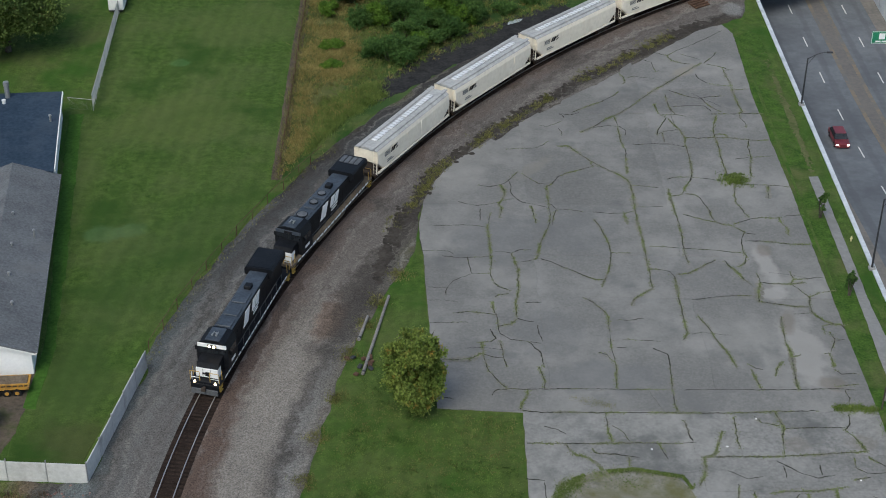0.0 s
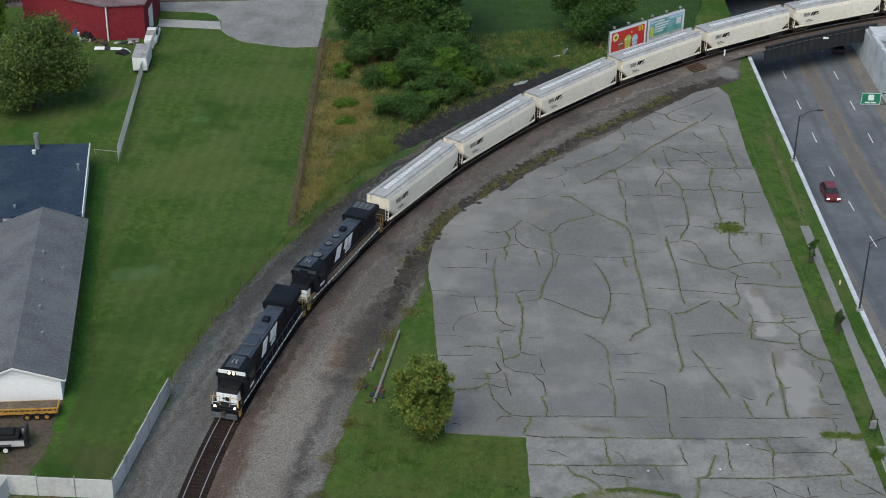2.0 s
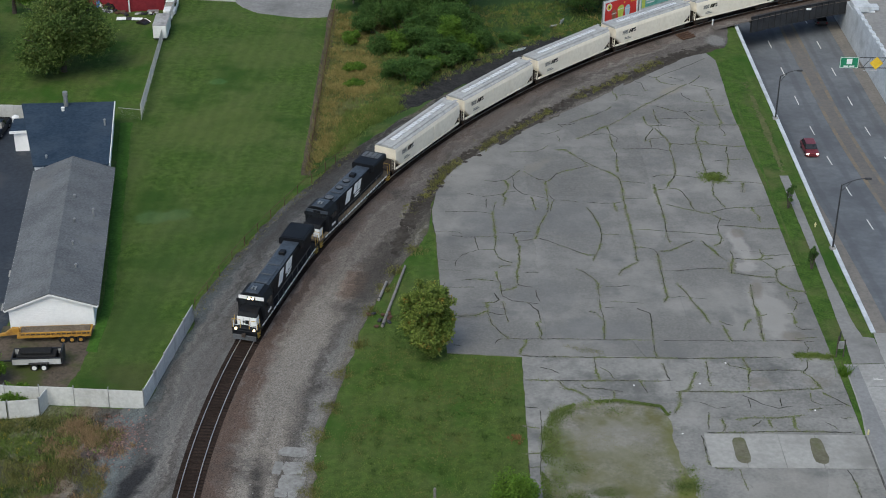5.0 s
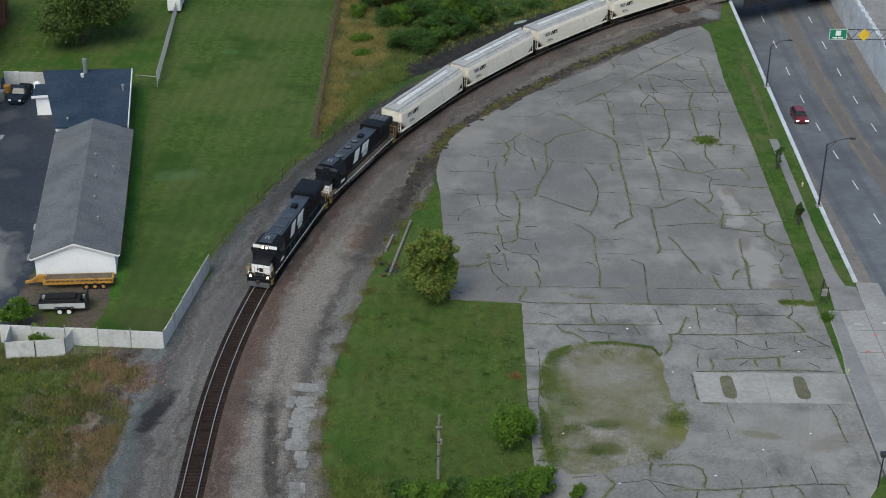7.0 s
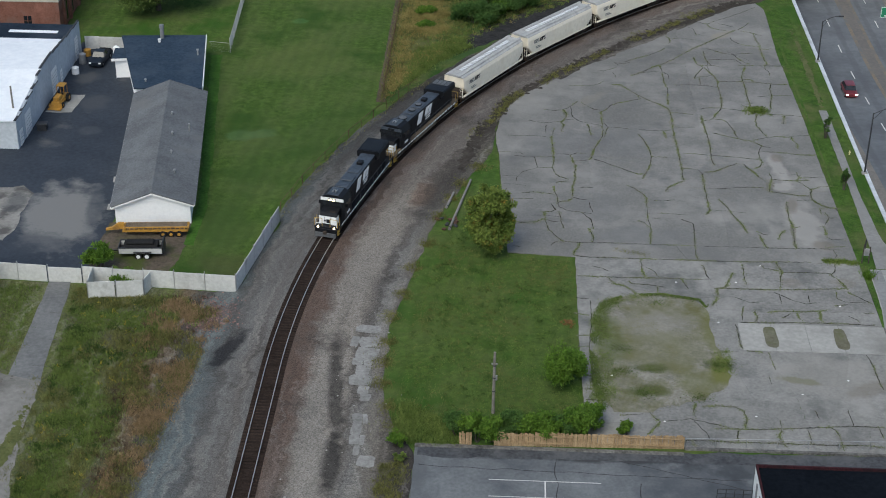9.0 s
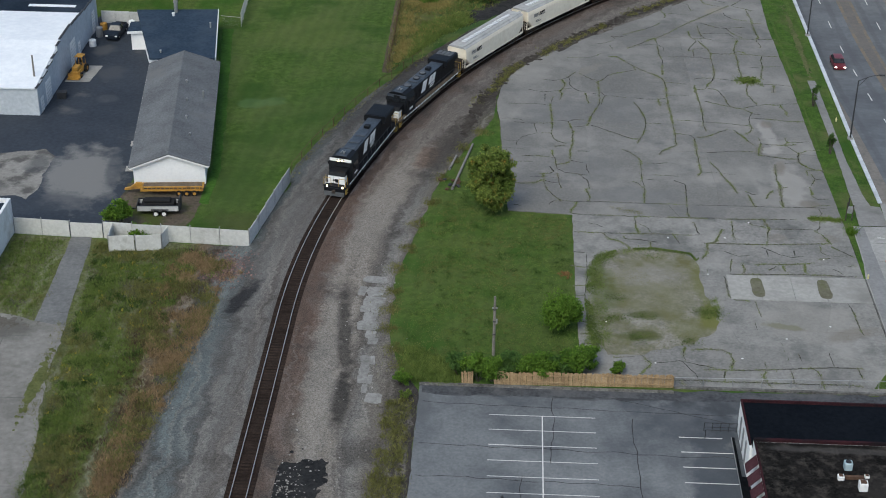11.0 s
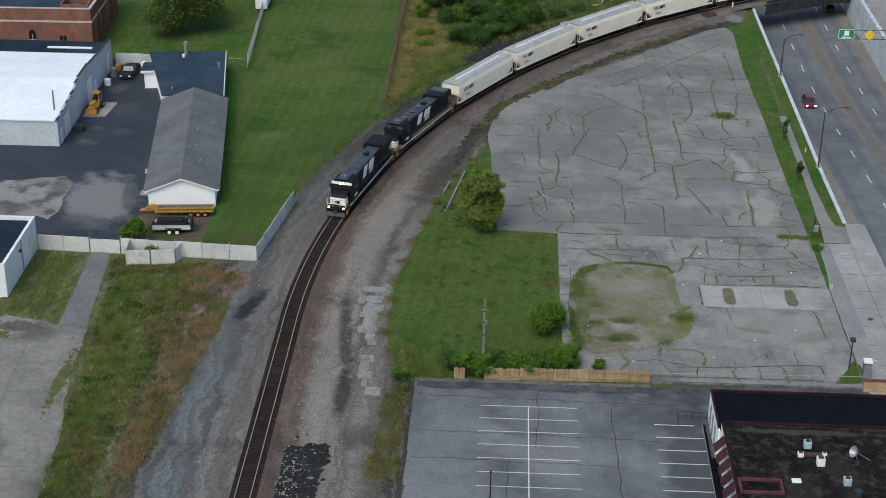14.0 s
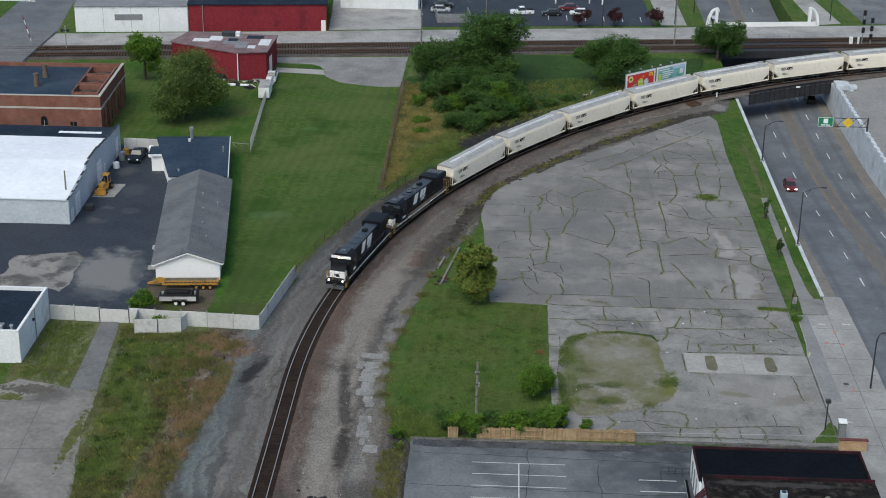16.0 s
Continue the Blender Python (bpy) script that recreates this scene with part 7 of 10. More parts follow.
back_bridge("main_line_bridge", -5.4, 5.0, -1.3, 0.22, DARKSTEEL, "dark steel bridge carrying the main line")
back_bridge("street_bridge", 5.1, 14.9, -1.0, 0.15, BACKSLAB, "concrete street bridge over the sunken road")
parapet = empty("bridge_parapet", pose(0, 0, 0), "white parapet with arched end pylons", "parapet", "", "structure")
bang = math.degrees(math.atan(0.134))
bm = bmesh.new()
box(bm, 50.5, 14.9, -0.4, 75.0, 15.3, 1.1, m=pose(0, 164.8, 0, 0, 0, bang))
part("barrier", bm, BRIGHT, parapet)
for u, sgn in ((50.0, 1), (75.4, -1)):
    bm = bmesh.new()
    prev = None
    for k in range(9):
        a = k / 8 * math.pi / 2
        cx, cz = u + sgn * 2.0 * (1 - math.cos(a)) , 0.0 + 4.4 * math.sin(a)
        tx, ty = back(cx, 15.1)
        nx = bm.verts.new
        ring = [nx((*back(cx + sgn * dx, 15.1 + dv), cz)) for dx, dv in ((-0.3, -0.3), (0.3, -0.3), (0.3, 0.3), (-0.3, 0.3))]
        if prev:
            for i in range(4):
                bm.faces.new((prev[i], prev[(i + 1) % 4], ring[(i + 1) % 4], ring[i]))
        prev = ring
    bm.faces.new(prev)
    box(bm, u + sgn * 1.7, 14.8, -0.3, u + sgn * 2.3, 15.4, 4.5, m=pose(0, 164.8, 0, 0, 0, bang)) if sgn > 0 else box(bm, u - 2.3, 14.8, -0.3, u - 1.7, 15.4, 4.5, m=pose(0, 164.8, 0, 0, 0, bang))
    bmesh.ops.recalc_face_normals(bm, faces=bm.faces[:])
    part("arch_pylon", bm, BRIGHT, parapet, "white arched pylon")
part("pipe_rail", tubes(*[((*back(49 + 3.4 * k, 5.2), 0.15), (*back(49 + 3.4 * k, 5.2), 1.1), 0.05) for k in range(7)], ((*back(48, 5.2), 1.1), (*back(71, 5.2), 1.1), 0.07), sides=6), GALV, parapet)

# ==== walls and fences ====
def post_line(a, b, gap):
    L = math.hypot(b[0] - a[0], b[1] - a[1])
    n = max(1, round(L / gap))
    return [(a[0] + (b[0] - a[0]) * k / n, a[1] + (b[1] - a[1]) * k / n) for k in range(n + 1)]


yard_wall = empty("white_yard_wall", pose(0, 0, 0), "tall weathered white panel wall round the yard", "wall", "", "structure")
for a, b, h in (((-57.8, 25.9), (-51.0, 25.5), 2.25), ((-50.9, 25.5), (-47.0, 25.4), 2.1), ((-46.9, 25.4), (-29.3, 24.5), 2.3), ((-29.3, 24.5), (-26.6, 41.0), 2.2)):
    pl = post_line(a, b, 3.4)
    for p, q in zip(pl, pl[1:]):
        L = math.hypot(q[0] - p[0], q[1] - p[1])
        m = pose(p[0], p[1], ground_z((p[0] + q[0]) / 2, p[1]) - 0.15, random.uniform(-0.8, 0.8), 0, math.degrees(math.atan2(q[1] - p[1], q[0] - p[0])))
        bm = bmesh.new()
        box(bm, 0.04, -0.05, 0, L - 0.04, 0.05, h + random.uniform(-0.06, 0.1), 0.015, m)
        pan = part("panel", bm, FENCEWHITE, yard_wall)
        part("post", tubes(((p[0], p[1] + 0.02, -1.0), (p[0], p[1] + 0.02, ground_z(*p) + h + 0.12), 0.06), sides=8), GALV, yard_wall)
gate = empty("bin_enclosure", pose(0, 0, 0), "low white panel enclosure with grass growing inside", "enclosure")
for a, b in (((-45.5, 22.0), (-42.5, 22.4)), ((-42.4, 22.4), (-39.4, 22.8)), ((-39.4, 22.9), (-39.0, 24.8)), ((-45.5, 22.1), (-45.7, 25.3))):
    L = math.hypot(b[0] - a[0], b[1] - a[1])
    bm = bmesh.new()
    box(bm, 0.05, -0.05, -0.1, L - 0.05, 0.05, 2.15, 0.015, pose(a[0], a[1], ground_z(*a), 0, 0, math.degrees(math.atan2(b[1] - a[1], b[0] - a[0]))))
    part("panel", bm, FENCEWHITE, gate)
    part("post", tubes(((*a, -1), (*a, ground_z(*a) + 2.3), 0.07), sides=8), GALV, gate)
back_wall = empty("rear_yard_wall", pose(0, 0, 0), "pale wall closing the rear of the yard", "wall", "", "structure")
for p, q in zip(post_line((-63.6, 95.2), (-56.8, 94.9), 2.4), post_line((-63.6, 95.2), (-56.8, 94.9), 2.4)[1:]):
    part("panel", boxes((p[0] + 0.03, p[1] - 0.06, -0.9, q[0] - 0.03, p[1] + 0.06, 1.5), bevel=0.015), FENCEWHITE, back_wall)

wood = empty("wooden_fence", pose(0, 0, 0), "tan wooden board fence partly covered by vines", "fence")
WOOD = mat("tan_boards", (0.25, 0.170, 0.092), (0.42, 0.305, 0.180), 1.0, 8.0, 0.85, 0.3, vary=0.14)
slat = part("slat", boxes((-0.092, -0.015, 0, 0.092, 0.015, 1.62)), WOOD, wood)
x = -3.0
first = True
while x < 18.5:
    if not -2.0 < x < 0.3:
        s = slat if first else new("slat", slat.data)
        first = False
        s.parent = wood
        s.matrix_local = pose(x, -3.95 + 0.028 * (x + 3) + random.uniform(-0.015, 0.015), random.uniform(-0.10, 0.05) - 0.10 * abs(math.sin(0.55 * x)), random.uniform(-3, 3), random.uniform(-1.5, 1.5), 1.6)
    x += 0.195
part("fence_rail", boxes((-3, -3.93, 0.4, -2.0, -3.86, 0.5), (-3, -3.93, 1.2, -2.0, -3.86, 1.3), (0.3, -3.86, 0.4, 7.7, -3.79, 0.5), (0.3, -3.86, 1.2, 7.7, -3.79, 1.3), (7.72, -3.62, 0.4, 18.4, -3.55, 0.5), (7.72, -3.62, 1.25, 18.4, -3.55, 1.35)), WOOD, wood)
kerb = tagged(part("boundary_kerb", boxes((42.16, -2.0, -0.05, 42.32, 20.0, 0.22), (18.6, -3.55, -0.05, 42.6, -3.25, 0.24), (-7.4, -4.5, -0.05, 18.5, -3.98, 0.12), bevel=0.02), mat("stained_kerb", (0.06, 0.058, 0.055), (0.19, 0.185, 0.175), 0.5, 3.0, 0.9, 0.2)), "low concrete kerb between the two car parks", "kerb", "", "structure")


def chain_fence(pts, height, label, material=GALV, gap=3.0, wires=True, group="chain-link fences"):
    f = empty("chain_link_fence", pose(0, 0, 0), label, "fence", group)
    wire = bmesh.new()
    for a, b in zip(pts, pts[1:]):
        pl = post_line(a, b, gap)
        for p in pl[:-1]:
            z = ground_z(*p)
            part("post", tubes(((*p, z - 0.1), (*p, z + height), 0.045, 0.04), sides=6), material, f)
        za, zb = ground_z(*a), ground_z(*b)
        part("top_rail", tubes(((*a, za + height), (*b, zb + height), 0.03), sides=6), material, f)
        L = math.hypot(b[0] - a[0], b[1] - a[1])
        n = int(L / 0.36)
        for k in range(n):
            for d in (1, -1):
                u0, u1 = k / n, min(1, max(0, (k + d * height / 0.30) / n))
                p, q = (a[0] + (b[0] - a[0]) * u0, a[1] + (b[1] - a[1]) * u0), (a[0] + (b[0] - a[0]) * u1, a[1] + (b[1] - a[1]) * u1)
                zz = za + (zb - za) * u0
                vs = [wire.verts.new(v) for v in ((*p, zz), (p[0] + 0.006, p[1], zz + 0.006), (q[0] + 0.006, q[1], zz + height), (*q, zz + height - 0.006))]
                wire.faces.new(vs)
    tagged(part("mesh_wire", wire, material, f), kind="stuff")
    return f


chain_fence([(-41.4, 95.0), (-42.9, 123.0), (-42.9, 138.0)], 1.9, "chain-link fence with grey slats beside the lawn")
chain_fence([(-41.4, 95.0), (-44.6, 95.6)], 1.6, "short chain-link gate beside the house")
chain_fence([(-17.1, 137.5), (-17.0, 108), (-16.9, 77.5)], 1.5, "rusty chain-link fence between lawn and scrub", RUST)
chain_fence([track(s, -8.1)[:2] for s in (35, 42, 49, 56, 63, 70, 75)], 1.3, "sagging chain-link fence along the railway", RUST)
chain_fence([(18.6, -3.1), (42.4, -2.4)], 1.1, "low wire fence between the car parks", GALV)
vine = weeds("fence_vines", OLIVE, [(-17.0 + random.gauss(0, 0.12), y) for y in np.linspace(77, 137, 260)], "dry vines on the fence", 0.8, 9, 0.18, 31)
slats = empty("fence_slats", pose(0, 0, 0), "grey privacy strips woven in the fence", "fence strips")
sb = bmesh.new()
for a, b in (((-41.4, 95.0), (-42.9, 123.0)), ((-42.9, 123.0), (-42.9, 138.0))):
    for p in post_line(a, b, 0.28):
        box(sb, p[0] - 0.02, p[1] - 0.06, 0.05, p[0] + 0.02, p[1] + 0.06, 1.85)
tagged(part("strip", sb, FENCEWHITE, slats), kind="stuff")

# ==== poles, lamps and signs ====
def street_lamp(x, y, z, h, arm, label, armdir=1):
    t = empty("street_lamp", pose(x, y, z), label, "street lamp", "lamps along the road")
    part("base", boxes((-0.35, -0.35, -0.3, 0.35, 0.35, 0.25), bevel=0.05), CONC2, t)
    part("pole", tubes(((0, 0, 0.2), (0, 0, h), 0.12, 0.08), sides=10), DARKSTEEL, t)
    n = 6
    pts = [(armdir * arm * k / n, 0, h - 0.1 + 0.9 * math.sin(k / n * math.pi / 2)) for k in range(n + 1)]
    part("arm", tubes(*[(p, q, 0.05, 0.05) for p, q in zip(pts, pts[1:])], ((0, 0, h - 0.9), (armdir * arm * 0.4, 0, h + 0.35), 0.035), sides=6), DARKSTEEL, t)
    part("lamp_head", boxes((min(armdir * arm, armdir * (arm + 0.8)), -0.16, h + 0.72, max(armdir * arm, armdir * (arm + 0.8)), 0.16, h + 0.90), bevel=0.05), DARKSTEEL, t)
    return t


street_lamp(47.4, 59.4, -0.4, 8.6, 2.6, "tall dark street lamp on the retaining wall")
street_lamp(47.4, 97.6, -0.4, 6.5, 2.2, "tall dark street lamp on the retaining wall")
street_lamp(48.6, 11.5, 0.05, 7.0, 0.5, "dark street lamp beside the pavement")
t = empty("lot_lamp", pose(41.2, 1.0, 0.1), "short square-headed lamp at the lot edge", "lamp post")
part("pole", tubes(((0, 0, -0.1), (0, 0, 3.6), 0.09, 0.07), sides=8), DARKSTEEL, t)
part("lamp_head", boxes((-0.3, -0.28, 3.5, 0.3, 0.28, 3.95), bevel=0.06), DARKSTEEL, t)
t = empty("lamp_stub", pose(1.3, -26.6, 0.05), "thin dark lamp pole in the car park", "lamp post")
part("pole", tubes(((0, 0, -0.1), (0, 0, 3.2), 0.08, 0.07), sides=8), DARKSTEEL, t)
part("cap", tubes(((0, 0, 3.2), (0, 0, 3.35), 0.16, 0.10), sides=10), DARKSTEEL, t)


def utility_pole(x, y, h, label, bands=True):
    t = empty("utility_pole", pose(x, y, ground_z(x, y)), label, "utility pole")
    part("pole", tubes(((0, 0, -0.3), (0, 0, h), 0.17, 0.12), sides=10), mat("pole_wood", (0.14, 0.125, 0.11), (0.27, 0.25, 0.225), 1.0, 8.0, 0.9, 0.3), t)
    if bands:
        for z in (h * 0.36, h * 0.58, h * 0.78):
            part("band", tubes(((0, 0, z), (0, 0, z + 0.12), 0.19, 0.19), sides=10), DARKSTEEL, t)
        part("bracket", boxes((0.12, -0.1, h * 0.55, 0.32, 0.1, h * 0.62), (-0.3, -0.05, h * 0.8, 0.3, 0.05, h * 0.82)), GALV, t)
    return t


utility_pole(0.05, 1.6, 7.2, "weathered grey wooden utility pole without wires")
utility_pole(-14.3, 141.5, 16.0, "tall wooden utility pole by the driveway")
utility_pole(-65.1, 63.0, 7.6, "thin pole beside the warehouse", False)
utility_pole(38.8, 171.0, 12.0, "grey pole behind the hoarding", False)
utility_pole(-2.0, 178.0, 9.0, "pole beside the back street", False)

TEALSIGN = mat("sign_green", (0.01, 0.16, 0.08), (0.02, 0.22, 0.11), 1.0, 4.0, 0.5, 0.0)
SIGNYELLOW = mat("sign_yellow", (0.62, 0.40, 0.02), (0.75, 0.50, 0.04), 1.0, 4.0, 0.5, 0.0)
g = empty("sign_gantry", pose(68.2, 112.0, 0), "cantilever sign gantry with a green and a yellow sign", "sign gantry")
part("post", tubes(((0, 0, -0.8), (0, 0, 3.4), 0.16, 0.14), sides=10), DARKSTEEL, g)
for z in (1.6, 3.2):
    part("chord", tubes(((0, 0, z), (-6.6, 0, z), 0.07), sides=8), DARKSTEEL, g)
for k in range(6):
    part("brace", tubes(((-1.1 * k, 0, 1.6 if k % 2 else 3.2), (-1.1 * (k + 1), 0, 3.2 if k % 2 else 1.6), 0.04), sides=6), DARKSTEEL, g)
sg = part("green_sign", boxes((-9.0, -0.12, 1.55, -6.2, -0.04, 3.35), bevel=0.02), TEALSIGN, g, "green road sign")
part("sign_border", boxes((-8.95, -0.135, 3.24, -6.25, -0.122, 3.31), (-8.95, -0.135, 1.6, -6.25, -0.122, 1.67), (-8.95, -0.135, 1.68, -8.88, -0.122, 3.23), (-6.32, -0.135, 1.68, -6.25, -0.122, 3.23)), BRIGHT, sg)
part("sign_shield", boxes((-8.0, -0.14, 2.2, -7.2, -0.122, 3.05), bevel=0.005), BRIGHT, sg)
part("sign_bar", boxes((-8.4, -0.14, 1.78, -7.7, -0.122, 1.98), (-7.55, -0.14, 1.78, -6.8, -0.122, 1.98)), BRIGHT, sg)
ys = part("yellow_sign", boxes((-0.72, -0.04, -0.72, 0.72, 0.04, 0.72), bevel=0.02), SIGNYELLOW, g, "yellow diamond warning sign")
ys.matrix_local = pose(-3.6, -0.14, 2.4, 0, 45, 0)
part("light_bar", tubes(((-5.6, -0.8, 1.5), (-3.4, -0.8, 1.5), 0.06), sides=6), GALV, g)

RED = mat("billboard_red", (0.56, 0.035, 0.03), (0.68, 0.05, 0.04), 0.5, 3.0, 0.5, 0.0)
TEALB = mat("billboard_teal", (0.10, 0.36, 0.27), (0.22, 0.50, 0.46), 0.3, 1.2, 0.5, 0.0, third=(0.30, 0.50, 0.60), third_scale=0.3, third_amount=0.58)
LEMON = mat("lemon_yellow", (0.70, 0.58, 0.04), (0.82, 0.70, 0.08), 1.0, 4.0, 0.5, 0.0)
PALEBLUE = mat("pale_blue", (0.40, 0.60, 0.72), (0.55, 0.72, 0.82), 1.0, 4.0, 0.5, 0.0)
LIME = mat("lime", (0.50, 0.60, 0.08), (0.64, 0.74, 0.16), 1.0, 4.0, 0.5, 0.0)
COCOA = mat("cocoa_brown", (0.22, 0.10, 0.05), (0.34, 0.17, 0.09), 1.0, 4.0, 0.5, 0.0)


def billboard(x0, y0, x1, y1, z0, z1, ground_mat, label):
    """A hoarding on posts with a white frame, a walkway and lamps over its top edge."""
    L = math.hypot(x1 - x0, y1 - y0)
    b = empty("billboard", pose(x0, y0, 0, 0, 0, math.degrees(math.atan2(y1 - y0, x1 - x0))), label, "billboard", "hoardings by the line")
    part("board", boxes((0, 0, z0, L, 0.3, z1)), GALV, b)
    part("frame", boxes((0, -0.09, z0, L, -0.002, z0 + 0.32), (0, -0.09, z1 - 0.32, L, -0.002, z1), (0, -0.085, z0 + 0.32, 0.32, -0.002, z1 - 0.32), (L - 0.32, -0.085, z0 + 0.32, L, -0.002, z1 - 0.32)), BRIGHT, b, "white frame")
    part("face", boxes((0.32, -0.03, z0 + 0.32, L - 0.32, -0.002, z1 - 0.32)), ground_mat, b)
    for u in (0.12, 0.5, 0.88):
        part("post", boxes((u * L - 0.12, 0.31, -0.1, u * L + 0.12, 0.55, z1 - 0.2)), RUST, b)
        lamp = part("lamp", boxes((u * L - 0.16, -0.12, z1 + 0.28, u * L + 0.16, 0.28, z1 + 0.62), bevel=0.05), GALV, b)
        part("lamp_arm", tubes(((u * L, 0.18, z1 - 0.1), (u * L, 0.1, z1 + 0.3), 0.04), sides=6), DARKSTEEL, lamp)
    part("walkway", boxes((0, -0.9, z0 - 0.15, L, -0.1, z0 - 0.08)), GALV, b)
    return b


def poster_disc(b, u, z, r, material, out):
    part("picture_shape", tubes(((u, -0.03 - out, z), (u, -0.03, z), r, r), sides=20), material, b)


b = billboard(25.5, 128.0, 31.4, 132.9, 1.9, 5.6, RED, "red hoarding with three drink cups in a white frame")
poster_disc(b, 1.25, 4.45, 0.62, BRIGHT, 0.012)
poster_disc(b, 1.25, 4.45, 0.48, LEMON, 0.02)
poster_disc(b, 1.25, 4.45, 0.20, RUST, 0.028)
for u, half, top, material in ((2.35, 0.52, 3.75, COCOA), (3.85, 0.72, 4.2, LIME), (5.35, 0.60, 3.95, PALEBLUE)):
    bm = bmesh.new()
    extrude_profile(bm, [(u - half * 0.72, 2.3), (u + half * 0.72, 2.3), (u + half, top - 0.55), (u + half * 0.9, top - 0.2), (u + half * 0.3, top + 0.12), (u - half * 0.4, top), (u - half * 0.95, top - 0.3), (u - half, top - 0.55)], -0.045, -0.03, "y")
    part("picture_shape", bm, material, b)
    part("cup_rim", boxes((u - half, -0.055, top - 0.62, u + half, -0.046, top - 0.5)), BRIGHT, b)
poster_disc(b, 4.6, 4.55, 0.16, LEMON, 0.012)
part("picture_shape", boxes((6.05, -0.045, 4.35, 6.25, -0.031, 5.1), (6.42, -0.045, 4.35, 6.6, -0.031, 5.1), (6.8, -0.045, 4.35, 7.0, -0.031, 5.1), (6.25, -0.045, 4.95, 6.8, -0.031, 5.12)), LEMON, b)
b = billboard(31.7, 133.1, 37.8, 138.1, 1.9, 5.6, TEALB, "teal hoarding with pale text bars in a white frame")
for z, a, c in ((4.85, 0.7, 3.6), (4.4, 1.5, 4.6), (4.0, 1.6, 4.4), (3.6, 1.5, 3.9), (3.2, 1.6, 3.4)):
    part("text_bar", boxes((a, -0.042, z, c, -0.031, z + 0.2)), BRIGHT, b)
part("picture_shape", boxes((0.55, -0.042, 2.5, 1.3, -0.031, 4.3)), LIME, b)
part("picture_shape", boxes((4.4, -0.042, 4.75, 7.5, -0.031, 5.2)), PALEBLUE, b)
part("picture_shape", boxes((6.2, -0.044, 3.6, 7.2, -0.0305, 4.6)), BRIGHT, b)
part("picture_shape", boxes((0.4, -0.043, 2.25, 7.4, -0.0312, 2.65)), FENCEWHITE, b)

sm = empty("signal_mast", pose(80.5, 174.5, 0), "railway signal mast with dark signal heads", "railway signal")
part("mast", tubes(((-0.9, 0, 0), (-0.9, 0, 7.5), 0.12), ((0.9, 0, 0), (0.9, 0, 6.0), 0.12), sides=8), GALV, sm)
for x, zs in ((-0.9, (7.2, 5.2, 3.4)), (0.9, (5.6, 3.8, 2.0))):
    for z in zs:
        h = part("signal_head", boxes((x - 0.35, -0.25, z - 0.6, x + 0.35, 0.05, z + 0.6), bevel=0.08), BLACK, sm)
        part("lens", tubes(((x, -0.25, z + 0.25), (x, -0.29, z + 0.25), 0.12), ((x, -0.25, z - 0.25), (x, -0.29, z - 0.25), 0.12), sides=10), GLASS, h)
part("cabinet", boxes((-3.6, -0.4, 0.0, -2.9, 0.3, 1.8), (-1.9, -0.4, 0, -1.5, 0.1, 1.8), bevel=0.04), BRIGHT, sm)
cx = empty("level_crossing_barrier", pose(-97.0, 156.2, 0), "raised red and white crossing barrier", "crossing barrier")
part("post", tubes(((0, 0, 0), (0, 0, 3.4), 0.1), sides=8), GALV, cx)
for k in range(6):
    part("barrier_band", tubes(((0.15 * 0 - 0.25 * k, 0, 1.1 + 0.95 * k), (-0.25 * (k + 1), 0, 1.1 + 0.95 * (k + 1)), 0.09), sides=6), REDPAINT if k % 2 else BRIGHT, cx)
cx2 = empty("crossing_signal", pose(-89.5, 155.5, 0), "crossing signal post with lamp arms", "crossing signal")
part("post", tubes(((0, 0, 0), (0, 0, 5.2), 0.1), sides=8), GALV, cx2)
part("lamp_arm", boxes((-1.0, -0.1, 4.0, 1.0, 0.05, 4.15), (-0.9, -0.2, 3.75, -0.4, 0.0, 4.4), (0.4, -0.2, 3.75, 0.9, 0.0, 4.4)), DARKSTEEL, cx2)
lat = empty("signal_bridge", pose(-113, 171, 0), "white lattice signal arm", "signal arm")
part("arm", tubes(((0, 0, 6.2), (13, 0, 6.2), 0.08), ((0, 0, 7.2), (13, 0, 7.2), 0.08), *[((1.3 * k, 0, 6.2 if k % 2 else 7.2), (1.3 * (k + 1), 0, 7.2 if k % 2 else 6.2), 0.05) for k in range(10)], sides=6), BRIGHT, lat)
part("post", tubes(((0, 0, 0), (0, 0, 7.6), 0.18), sides=8), BRIGHT, lat)

# hydrant and utility posts in the verge
HYDRANT = mat("faded_hydrant_yellow", (0.50, 0.44, 0.20), (0.64, 0.58, 0.32), 1.0, 5.0, 0.6, 0.05)
hy = empty("fire_hydrant", pose(46.4, 64.9, -0.35), "pale yellow fire hydrant in the grass verge", "fire hydrant")
hy.scale = (0.62, 0.62, 0.7)
part("barrel", tubes(((0, 0, 0), (0, 0, 0.7), 0.15, 0.14), ((0, 0, 0.7), (0, 0, 0.95), 0.17, 0.05), sides=12), HYDRANT, hy)
part("outlet", tubes(((-0.26, 0, 0.5), (0.26, 0, 0.5), 0.07), sides=10), HYDRANT, hy)
hy = empty("fire_hydrant", pose(42.6, 20.4, 0.08), "small pale yellow marker at the kerb", "marker post")
hy.scale = (0.55, 0.55, 0.7)
part("barrel", tubes(((0, 0, 0), (0, 0, 0.6), 0.18, 0.16), ((0, 0, 0.6), (0, 0, 0.8), 0.2, 0.06), sides=12), HYDRANT, hy)
mp = empty("meter_board", pose(42.9, 34.6, 0), "dark utility meter board on weathered posts", "utility board")
part("post", boxes((-0.5, -0.06, -0.1, -0.38, 0.06, 2.6), (0.25, -0.06, -0.1, 0.37, 0.06, 2.2), bevel=0.02), BARK, mp)
